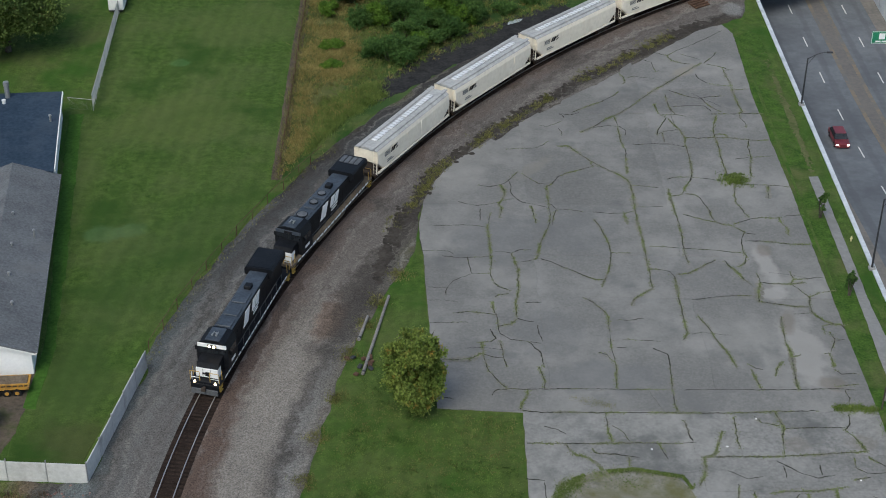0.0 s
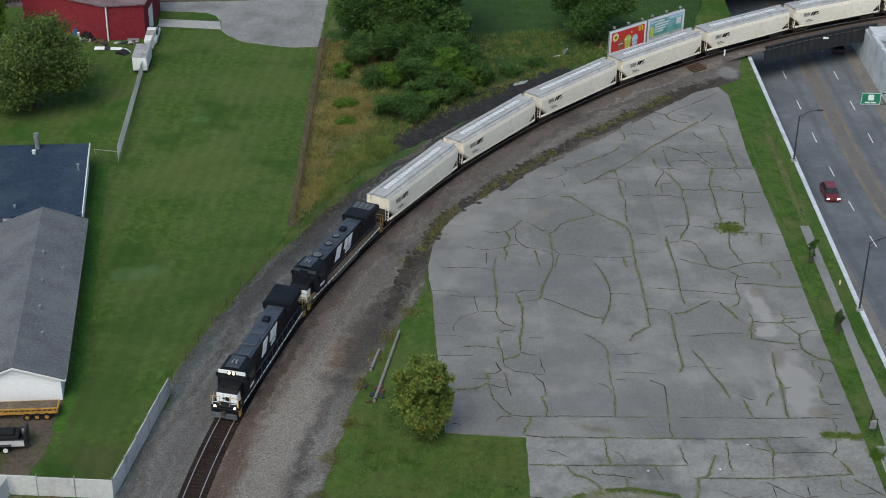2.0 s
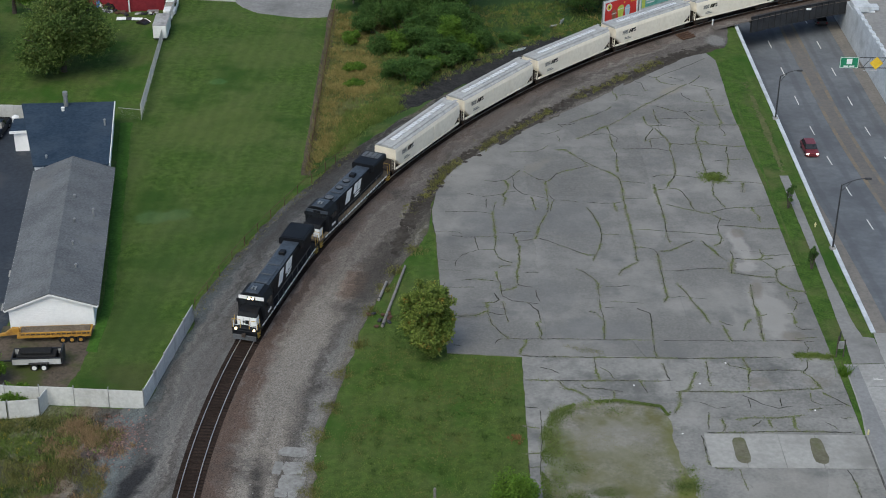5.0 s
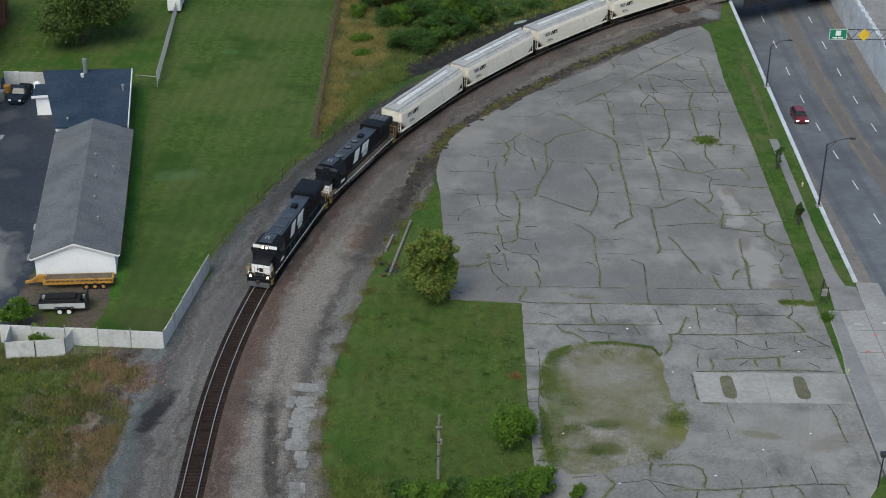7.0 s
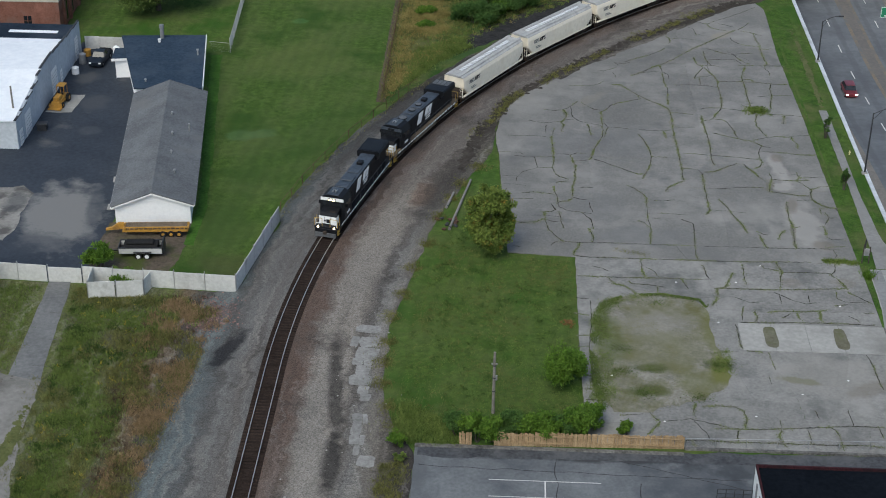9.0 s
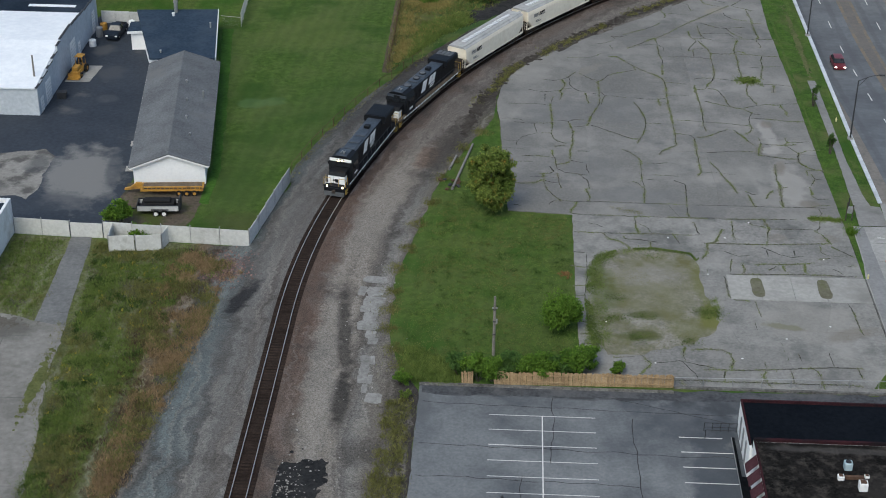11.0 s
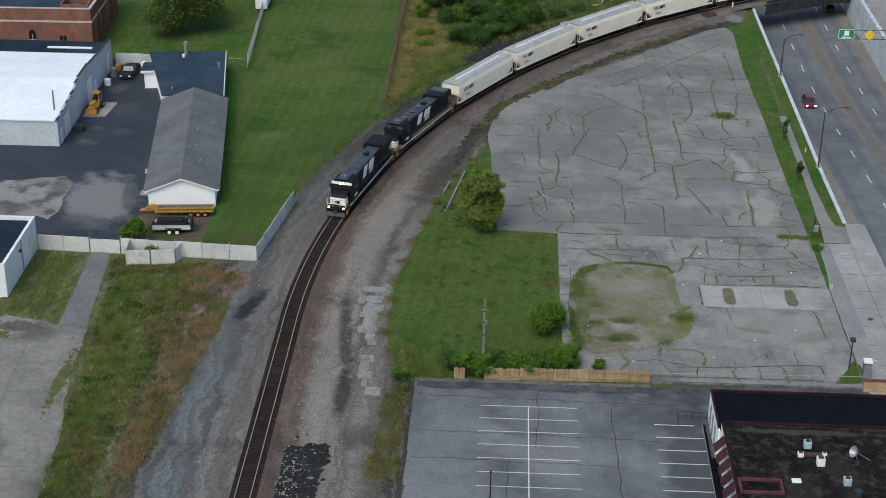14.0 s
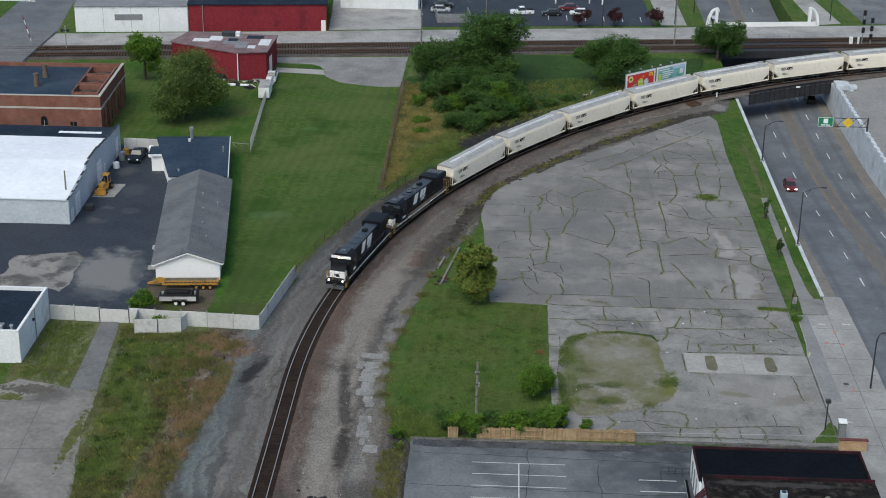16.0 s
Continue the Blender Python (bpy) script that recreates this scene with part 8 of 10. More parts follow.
part("box", boxes((-0.36, -0.15, 1.1, 0.24, 0.05, 2.0), bevel=0.03), GALV, mp)
part("conduit", tubes(((-0.3, 0, 2.0), (-0.3, 0, 3.2), 0.08), sides=8), DARKSTEEL, mp)
weeds("goldenrod", LEAFLIGHT, [(42.6 + random.gauss(0, 0.4), 31.3 + random.gauss(0, 0.4)) for _ in range(26)], "yellow flowering weed clump at the corner", 0.7, 12, 0.25, 41)
cabinet = empty("signal_cabinet", pose(42.7, -0.9, 0.05, 0, 0, -6), "grey-green steel cabinet with a pale top at the corner", "cabinet")
part("body", boxes((-0.42, -0.5, 0.0, 0.42, 0.5, 2.15), bevel=0.03), mat("cabinet_grey", (0.10, 0.12, 0.115), (0.17, 0.19, 0.18), 0.8, 4.0, 0.6, 0.1), cabinet)
part("top", boxes((-0.48, -0.58, 2.15, 0.48, 0.58, 2.28), bevel=0.03), BRIGHT, cabinet, "pale weathered top")
part("door", boxes((-0.36, -0.52, 0.25, 0.36, -0.503, 1.95)), GALV, cabinet)
corner_wall = empty("corner_wall", pose(41.9, -3.9, 0.05), "low tan brick sign wall with a dark red coping", "wall")
part("core", boxes((0.02, 0.02, 0.0, 3.18, 0.38, 1.30)), JOINT, corner_wall)
TANBRICK = mat("tan_brick", (0.34, 0.22, 0.12), (0.50, 0.35, 0.21), 0.8, 5.0, 0.9, 0.2, vary=0.14)
first_brick = None
for row in range(10):
    for k in range(13):
        x = 0.125 + 0.245 * k - (0.06 if row % 2 else 0.0)
        brick = new("brick", first_brick.data) if first_brick else part("brick", boxes((-0.115, 0, 0, 0.115, 0.40, 0.115), bevel=0.008), TANBRICK, corner_wall)
        first_brick = first_brick or brick
        brick.parent = corner_wall
        brick.matrix_local = pose(x, 0, 0.01 + 0.13 * row)
part("coping", boxes((-0.06, -0.06, 1.31, 3.26, 0.46, 1.43), bevel=0.02), mat("red_coping", (0.10, 0.035, 0.035), (0.17, 0.07, 0.065), 0.8, 4.0, 0.85, 0.2), corner_wall)
sheet("corner_grass", GRASS, [(39.3, -2.3), (42.3, -1.9), (42.4, 1.6), (42.0, 2.6), (41.2, 0.6)], 0.135, "small triangle of grass at the corner", 0.15, 0.6, category="grass", thick=0.05)

# ==== vehicles ====
def car(x, y, z, turn, paint, label, length=4.5, width=1.8, height=1.5, cab=(0.24, 0.36, 0.76, 0.92), lights=None, pickup=False, name="car"):
    c = empty(name, pose(x, y, z, 0, 0, turn), label, "pickup" if pickup else "car")
    L, w = length, width / 2
    hood = height * 0.60
    bm = bmesh.new()
    extrude_profile(bm, [(0, 0.32), (0, hood * 0.80), (L * 0.05, hood * 0.93), (L * 0.28, hood), (L * 0.82, hood * 1.03), (L * 0.97, hood * 0.98), (L, hood * 0.72), (L, 0.34), (L * 0.9, 0.24), (L * 0.1, 0.24)], -w, w, "x")
    bmesh.ops.bevel(bm, geom=[e for e in bm.edges if abs(e.verts[0].co.x - e.verts[1].co.x) < 0.01], offset=0.10, segments=2, affect="EDGES")
    part("body", bm, paint, c, smooth=False)
    a0, a1, a2, a3 = (L * k for k in cab)
    bm = bmesh.new()
    lo = [bm.verts.new(p) for p in ((-w * 0.92, a0, hood * 0.98), (w * 0.92, a0, hood * 0.98), (w * 0.92, a3, hood * 0.99), (-w * 0.92, a3, hood * 0.99))]
    hi = [bm.verts.new(p) for p in ((-w * 0.74, a1, height * 0.97), (w * 0.74, a1, height * 0.97), (w * 0.74, a2, height * 0.97), (-w * 0.74, a2, height * 0.97))]
    for k in range(4):
        bm.faces.new((lo[k], lo[(k + 1) % 4], hi[(k + 1) % 4], hi[k]))
    bm.faces.new(hi)
    part("windows", bm, GLASS, c)
    part("roof", boxes((-w * 0.76, a1 - 0.04, height * 0.96, w * 0.76, a2 + 0.04, height), bevel=0.03), paint, c)
    if pickup:
        part("cargo_bed", boxes((-w * 0.82, L * 0.66, hood * 0.99, w * 0.82, L * 0.97, hood * 1.045)), RUBBER, c)
    for sx in (-1, 1):
        for y0 in (L * 0.18, L * 0.80):
            x0, x1 = sorted((sx * (w - 0.20), sx * (w + 0.015)))
            t = part("wheel", tubes(((x0, y0, 0.33), (x1, y0, 0.33), 0.33), sides=18), RUBBER, c)
            part("rim", tubes(((sx * (w + 0.014), y0, 0.33), (sx * (w + 0.03), y0, 0.33), 0.2, 0.18), sides=14), GALV, t)
        part("headlight", boxes((min(sx * w * 0.55, sx * w * 0.93), -0.02, hood * 0.62, max(sx * w * 0.55, sx * w * 0.93), 0.05, hood * 0.82), bevel=0.01), lights or BRIGHT, c)
        part("tail_light", boxes((min(sx * w * 0.6, sx * w * 0.93), L - 0.05, hood * 0.66, max(sx * w * 0.6, sx * w * 0.93), L + 0.012, hood * 0.86)), REDPAINT, c)
    return c


def paint(name, a, b):
    return mat(name, a, b, 0.5, 3.0, 0.3, 0.0, local=True)


DARKRED = paint("dark_red_car_paint", (0.13, 0.02, 0.025), (0.17, 0.03, 0.035))
CARBLACK = paint("black_car_paint", (0.012, 0.013, 0.015), (0.02, 0.021, 0.024))
CARWHITE = paint("white_car_paint", (0.68, 0.69, 0.70), (0.76, 0.77, 0.78))
CARBLUE = mat("dark_blue_car_paint", (0.010, 0.015, 0.024), (0.016, 0.023, 0.034), 0.5, 3.0, 0.45, 0.0, local=True, spec=0.2)
CARSILVER = paint("silver_car_paint", (0.40, 0.41, 0.42), (0.5, 0.51, 0.52))
CARLAMP = glow("car_headlamp", (1.0, 0.93, 0.8), 5.0)
car(52.3, 93.5, road_z(95) + 0.06, 0, DARKRED, "dark red car with lit headlights on the road", 4.6, 1.85, 1.55, lights=CARLAMP)
car(64.8, 152.0, road_z(152) + 0.06, 180, CARBLACK, "black car on the road under the bridge", 4.7, 1.85, 1.65)
car(-60.3, 87.6, -0.6 + 0.06, -4, CARBLUE, "dark blue pickup parked in the yard", 5.6, 1.95, 1.85, (0.30, 0.38, 0.58, 0.64), pickup=True, name="pickup")
car(3.4, 193.5, 0.1, -80, CARWHITE, "white pickup in the far car park", 5.4, 1.9, 1.8, (0.30, 0.38, 0.58, 0.64), pickup=True, name="pickup")
car(10.6, 193.6, 0.1, -86, CARBLACK, "black car in the far car park")
car(17.0, 194.5, 0.1, -86, CARWHITE, "white car in the far car park")
car(14.6, 199.0, 0.1, -86, DARKRED, "dark car in the far car park")
car(-10.0, 199.0, 0.1, 90, CARBLACK, "black car parked by the restaurant")
car(-10.5, 194.5, 0.1, 90, CARSILVER, "grey car parked by the restaurant")
car(52.0, 205.0, road_z(205) + 0.06, 0, CARSILVER, "silver van on the far road", 5.0, 1.95, 1.95, (0.18, 0.28, 0.9, 0.97))
car(-43.5, 134.4, 0.02, 2, CARWHITE, "white pickup parked along the fence", 5.4, 1.9, 1.8, (0.30, 0.38, 0.58, 0.64), pickup=True, name="pickup")
shed = empty("box_trailer", pose(-44.3, 123.6, 0.0, 0, 0, 2), "white box trailer with a dirty grey roof", "trailer")
part("body", boxes((0, 0, 0.45, 2.1, 5.2, 2.5), bevel=0.05), BRIGHT, shed)
part("roof", boxes((-0.04, -0.04, 2.5, 2.14, 5.24, 2.6), bevel=0.03), mat("trailer_roof", (0.27, 0.26, 0.25), (0.42, 0.41, 0.40), 0.6, 3.0, 0.7, 0.1, third=(0.15, 0.14, 0.14), third_scale=0.5, third_amount=0.6), shed, "dirty grey roof")
part("rear_door", boxes((0.2, -0.03, 0.6, 1.04, -0.004, 2.4), (1.07, -0.03, 0.6, 1.9, -0.004, 2.4)), BRIGHT, shed)
part("bumper", boxes((0.1, -0.16, 0.34, 2.0, -0.04, 0.46)), BLACK, shed)
part("tongue", tubes(((0.3, 5.2, 0.5), (1.05, 6.4, 0.5), 0.06), ((1.8, 5.2, 0.5), (1.05, 6.4, 0.5), 0.06), sides=6), BLACK, shed)
for sx in (0.05, 2.05):
    for y in (2.3, 3.1):
        part("wheel", tubes(((sx - 0.1, y, 0.34), (sx + 0.1, y, 0.34), 0.34), sides=14), RUBBER, shed)

TRAILYELLOW = mat("trailer_yellow", (0.38, 0.19, 0.025), (0.52, 0.28, 0.05), 0.8, 4.0, 0.6, 0.1, third=(0.20, 0.10, 0.03), third_scale=0.8, third_amount=0.62)
tr = empty("yellow_flatbed_trailer", pose(-46.0, 36.2, -0.6, 0, 0, 5), "yellow tri-axle flatbed trailer against the house", "trailer")
part("frame", boxes((1.2, 0.0, 0.75, 9.0, 0.16, 1.0), (1.2, 1.9, 0.75, 9.0, 2.06, 1.0), (1.2, 0.17, 0.8, 1.4, 1.89, 1.0), (8.8, 0.17, 0.8, 9.0, 1.89, 1.0), (5.0, 0.17, 0.8, 5.2, 1.89, 1.0)), TRAILYELLOW, tr)
for k in range(14):
    part("side_stake", boxes((1.5 + 0.54 * k, -0.02, 1.0, 1.6 + 0.54 * k, 0.10, 1.28)), TRAILYELLOW, tr)
part("top_rail", boxes((1.3, -0.03, 1.28, 9.0, 0.12, 1.4)), TRAILYELLOW, tr)
bm = bmesh.new()
extrude_profile(bm, [(-0.9, 0.55), (1.3, 0.75), (1.3, 1.5), (0.6, 1.5), (-0.2, 0.9), (-0.9, 0.75)], 0.85, 1.2, "y")
part("tongue", bm, TRAILYELLOW, tr)
part("deck", boxes((1.45, 0.2, 1.0, 8.75, 1.86, 1.08)), BROWNSILL, tr)
for k in range(3):
    for yy in (-0.1, 2.0):
        w = part("wheel", tubes(((6.0 + 0.95 * k, yy, 0.42), (6.0 + 0.95 * k, yy + 0.22, 0.42), 0.42), sides=18), RUBBER, tr)
        part("rim", tubes(((6.0 + 0.95 * k, yy - 0.02, 0.42), (6.0 + 0.95 * k, yy + 0.02, 0.42), 0.2), sides=12), TRAILYELLOW, w)
tr = empty("utility_trailer", pose(-44.3, 31.2, -0.6, 0, 0, 4), "silver-sided tandem utility trailer with black frame", "trailer")
part("side_panel", boxes((0.2, 0, 0.66, 5.2, 0.08, 1.35), (0.2, 2.0, 0.66, 5.2, 2.08, 1.35)), FENCEWHITE, tr, "silver side panel")
part("deck", boxes((0.2, 0.09, 0.66, 5.2, 1.99, 0.74)), BLACK, tr)
part("top_rail", boxes((0.1, -0.03, 1.36, 5.3, 0.11, 1.46), (0.1, 1.97, 1.36, 5.3, 2.11, 1.46), (5.2, 0.12, 0.6, 5.3, 1.96, 2.0), (0.1, 0.12, 0.66, 0.2, 1.96, 1.4)), BLACK, tr)
part("ramp", boxes((5.31, 0.1, 0.6, 5.4, 2.0, 2.1)), DARKSTEEL, tr)
part("load", boxes((0.7, 0.25, 0.74, 4.7, 1.85, 1.55), (1.0, 0.5, 1.55, 4.2, 1.6, 1.85), bevel=0.08), RUBBER, tr, "black covered load")
part("fender", boxes((1.9, -0.3, 0.86, 4.0, -0.02, 0.94), bevel=0.02), BLACK, tr)
for k in range(2):
    for yy in (-0.28, 2.1):
        w = part("wheel", tubes(((2.45 + 1.0 * k, yy, 0.40), (2.45 + 1.0 * k, yy + 0.22, 0.40), 0.40), sides=18), RUBBER, tr)
        part("rim", tubes(((2.45 + 1.0 * k, yy - 0.02, 0.40), (2.45 + 1.0 * k, yy + 0.02, 0.40), 0.25), sides=14), BRIGHT, w, "white wheel rim")
part("tongue", boxes((-1.2, 0.98, 0.5, 0.2, 1.12, 0.62)), BLACK, tr)
dz = empty("yellow_loader", pose(-63.2, 72.6, -0.55, 0, 0, -6), "weathered yellow tractor loader parked in the yard", "loader")
dz.scale = (0.85, 0.95, 0.85)
part("chassis", boxes((0.3, 0.4, 0.5, 1.7, 4.2, 1.2), bevel=0.08), TRAILYELLOW, dz)
part("engine_hood", boxes((0.5, 0.6, 1.2, 1.5, 2.2, 1.9), bevel=0.1), TRAILYELLOW, dz)
for x in (0.4, 1.6):
    for y in (2.6, 3.9):
        part("roll_bar", tubes(((x, y, 1.2), (x, y, 2.9), 0.06), sides=6), TRAILYELLOW, dz)
part("canopy", boxes((0.3, 2.5, 2.9, 1.7, 4.0, 3.0), bevel=0.03), TRAILYELLOW, dz)
part("seat", boxes((0.75, 3.0, 1.2, 1.25, 3.5, 1.6), (0.75, 3.5, 1.2, 1.25, 3.62, 2.1), bevel=0.04), BLACK, dz)
bm = bmesh.new()
extrude_profile(bm, [(-0.5, 0.15), (0.25, 0.15), (0.3, 0.9), (0.15, 0.9), (0.1, 0.3), (-0.5, 0.25)], -0.1, 2.1, "x")
part("bucket", bm, TRAILYELLOW, dz)
for x in (0.15, 1.7):
    part("lift_arm", boxes((x, 0.2, 0.7, x + 0.15, 2.4, 0.9)), TRAILYELLOW, dz)
for sx in (0.1, 1.9):
    for y0, r in ((0.9, 0.45), (3.4, 0.68)):
        w = part("wheel", tubes(((sx - 0.2, y0, r), (sx + 0.2, y0, r), r), sides=18), RUBBER, dz)
        part("rim", tubes(((sx - 0.21, y0, r), (sx + 0.21, y0, r), r * 0.5), sides=12), TRAILYELLOW, w)
pal = empty("metal_bin", pose(-63.0, 65.4, -0.55, 0, 0, 5), "small dark metal bin beside the warehouse", "bin")
part("body", boxes((0, 0, 0, 1.3, 1.0, 0.9), bevel=0.04), DARKSTEEL, pal)
part("lid", boxes((-0.04, -0.04, 0.9, 1.34, 1.04, 0.97), bevel=0.02), DARKSTEEL, pal)
for x, y, z, m, nm, lab in ((-62.7, 85.5, 1.0, BRIGHT, "water_tank", "white plastic tank by the warehouse wall"), (-62.6, 89.5, 1.5, GALV, "water_tank", "grey steel tank by the warehouse wall"), (-62.6, 92.5, 1.0, TRAILYELLOW, "water_tank", "orange drum by the warehouse wall")):
    w = empty(nm, pose(x, y, -0.55), lab, "tank")
    part("barrel", tubes(((0, 0, 0), (0, 0, z), 0.55, 0.55), ((0, 0, z), (0, 0, z + 0.15), 0.5, 0.2), sides=16), m, w)

# timber and junk beside the line
for x, y, a, L in ((-5.90, 39.60, 80.6, 13.4), (-6.50, 45.20, 79.0, 4.0)):
    t = empty("old_timber", pose(x, y, 0.18, 0, 0, a), "old grey utility-pole timber lying in the grass", "timber", "timbers in the grass")
    part("log", tubes(((0, 0, 0), (L, 0, 0.1), 0.17, 0.14), sides=9), mat("grey_timber", (0.16, 0.15, 0.14), (0.28, 0.265, 0.25), 1.0, 8.0, 0.9, 0.3), t)
    part("end_band", tubes(((0.2, 0, 0), (0.4, 0, 0), 0.19, 0.19), sides=9), DARKSTEEL, t)
jk = empty("junk_heap", pose(-6.3, 41.0, 0.1), "heap of broken concrete and scrap", "scrap")
for k in range(9):
    bm = bmesh.new()
    box(bm, -0.26, -0.2, -0.1, 0.26, 0.2, 0.1, 0.04, pose(random.uniform(-1.2, 1.2), random.uniform(-1.5, 1.5), 0.1, random.uniform(-25, 25), random.uniform(-25, 25), random.uniform(0, 180)))
    part("chunk", bm, RUST if k % 3 else DARKSTEEL, jk)
for x, y, w, d, lab in ((38.6, 127.6, 2.2, 1.2, "stack of rusty steel rails and ties"), ):
    st = empty("tie_stack", pose(x, y, 0.15, 0, 0, 35), lab, "scrap stack")
    for k in range(6):
        part("old_tie", boxes((-1.3, -0.9 + 0.32 * k, 0.0, 1.3, -0.65 + 0.32 * k, 0.22 + 0.2 * (k % 2)), bevel=0.02), RUST, st)
mk = empty("mile_marker", pose(43.5, 132.4, 0), "short white trackside marker post", "marker post")
part("post", tubes(((0, 0, 0), (0, 0, 1.3), 0.12), sides=8), BRIGHT, mk)
BLUEDRUM = mat("blue_plastic", (0.03, 0.09, 0.24), (0.06, 0.15, 0.34), 0.6, 3.0, 0.5, 0.0)
TAN = mat("yellow_board", (0.40, 0.28, 0.06), (0.52, 0.38, 0.11), 0.6, 3.0, 0.8, 0.1)
for x, y, w, d, a, material, label in ((-50.9, 132.6, 1.5, 0.75, 4, BRIGHT, "white panel lying in the grass"), (-48.4, 132.5, 1.7, 0.55, -3, BRIGHT, "white panel lying in the grass"), (-49.6, 132.7, 1.0, 0.8, 0, DARKSTEEL, "dark scrap panel lying in the grass"), (-46.4, 136.0, 1.8, 0.9, 6, GALV, "grey sheet-metal offcut by the shed"), (-61.6, 140.6, 2.4, 2.0, 24, CONCRETE, "flat grey concrete slab behind the shed")):
    j = empty("scrap_metal", pose(x, y, 0.12, 3, 0, a), label, "scrap", "scrap behind the shed")
    part("sheet", boxes((-w / 2, -d / 2, 0, w / 2, d / 2, 0.14), bevel=0.03), material, j)
    part("lip", boxes((-w / 2, d / 2 + 0.002, 0, w / 2, d / 2 + 0.06, 0.24)), material, j)
wr = empty("scrap_bonnet", pose(-47.2, 131.2, 0.1, 0, 0, -28), "black car bonnet with a pale edge lying in the grass", "scrap", "scrap behind the shed")
bm = bmesh.new()
extrude_profile(bm, [(-0.9, 0.0), (0.9, 0.0), (0.7, 0.22), (0.2, 0.38), (-0.4, 0.36), (-0.8, 0.18)], -0.7, 0.7, "y")
part("shell", bm, BLACK, wr)
part("edge", tubes(((-0.95, 0.75, 0.1), (0.0, 0.82, 0.42), 0.07), ((0.0, 0.82, 0.42), (0.95, 0.75, 0.1), 0.07), sides=6), BRIGHT, wr)
cv = empty("covered_trailer", pose(-43.6, 132.2, 0.05, 0, 0, 2), "small black-covered trailer with a white rail", "trailer")
part("cover", boxes((-0.75, -0.8, 0.25, 0.75, 0.9, 0.8), bevel=0.18), BLACK, cv)
part("rail", tubes(((-0.8, -0.85, 0.5), (0.8, -0.85, 0.62), 0.06), ((0.8, -0.85, 0.62), (0.8, 0.9, 0.75), 0.06), sides=6), BRIGHT, cv)
for sx in (-0.7, 0.7):
    part("wheel", tubes(((sx - 0.08, 0, 0.28), (sx + 0.08, 0, 0.28), 0.28), sides=12), RUBBER, cv)
for k, (x, y, r, h, material, label) in enumerate(((-55.6, 138.3, 0.36, 0.95, BLUEDRUM, "blue plastic drum by the shed wall"), (-55.1, 137.9, 0.24, 0.6, BRIGHT, "white plastic bucket by the shed wall"), (-57.9, 139.6, 0.42, 1.0, TAN, "yellow drum by the shed wall"))):
    dr = empty("drum", pose(x, y, 0.05), label, "drum", "scrap behind the shed")
    part("shell", tubes(((0, 0, 0), (0, 0, h * 0.5), r * 0.95, r), ((0, 0, h * 0.5), (0, 0, h), r, r * 0.92), sides=14), material, dr)
    part("rim", tubes(((0, 0, h), (0, 0, h + 0.04), r * 0.98), sides=14), material, dr)
bd = empty("leaning_board", pose(-58.6, 140.0, 0.05, 0, 0, -26), "yellowed boards leaning on the shed wall", "board", "scrap behind the shed")
for k in range(2):
    part("board", boxes((-0.6 + 0.62 * k, 0, 0, -0.02 + 0.62 * k, 0.07, 1.25 - 0.2 * k)), TAN, bd)
tp = empty("tarpaulin_heap", pose(-53.7, 137.3, 0.0, 0, 0, -20), "black tarpaulin heap by the shed wall", "tarpaulin", "scrap behind the shed")
bm = bmesh.new()
extrude_profile(bm, [(-1.0, 0.0), (1.0, 0.0), (0.85, 0.45), (0.4, 0.95), (0.0, 0.75), (-0.4, 1.0), (-0.85, 0.4)], -0.45, 0.5, "y")
part("sheet", bm, BLACK, tp)
heap_rng = random.Random(44)
for k in range(26):
    u = heap_rng.random()
    x = -54.6 + 8.6 * u
    y = (137.4 if x < -50.6 else 135.6) + heap_rng.uniform(-1.2, 0.1) - (0.35 * (x + 54.6) if x < -50.6 else 0.0)
    sc = empty("rubble_piece", pose(x, y, 0.1, heap_rng.uniform(-20, 20), heap_rng.uniform(-20, 20), heap_rng.uniform(0, 180)), "broken block among scrap by the shed wall", "rubble", "scrap behind the shed")
    w, d = heap_rng.uniform(0.2, 0.5), heap_rng.uniform(0.15, 0.35)
    part("block", boxes((-w, -d, -0.1, w, d, heap_rng.uniform(0.12, 0.3)), bevel=0.04), heap_rng.choice((CONCRETE, FENCEWHITE, DARKSTEEL, RUST, GALV)), sc)
for x, y, a, lean in ((17.9, 131.2, 20, 50), (19.4, 132.8, 60, 15)):
    sc = empty("scrap_metal", pose(x, y, 0.2, lean, 0, a), "white scrap panel leaning in the scrub", "scrap", "white scrap in the scrub")
    part("sheet", boxes((-0.5, -0.05, 0, 0.5, 0.05, 0.8), bevel=0.02), FENCEWHITE, sc)
    part("brace", boxes((-0.45, 0.052, 0.1, -0.3, 0.12, 0.7)), GALV, sc)

# painted stalls in the lower car park
carpark = sheet("car_park", LOTASPH, [(-7.4, -48), (24.3, -48), (24.3, -12), (24.2, -10), (43, -10), (43, -4.2), (-7.3, -4.6)], 0.05, "grey asphalt car park with white stall lines", 0.04, category="car park")
for k in range(14):
    y = -9.30 - 2.505 * k
    part("stall_line", boxes((-0.15, y - 0.05 + 0.02, 0.03, 10.35, y + 0.05, 0.058)), PAINT, carpark)
part("stall_line", boxes((5.05, -42, 0.03, 5.17, -9.34, 0.0605)), PAINT, carpark)
for k in range(10):
    y = -12.0 - 2.41 * k
    part("stall_line", boxes((18.4, y - 0.05, 0.03, 22.6 if k == 0 else 23.4, y + 0.05, 0.064)), PAINT, carpark)
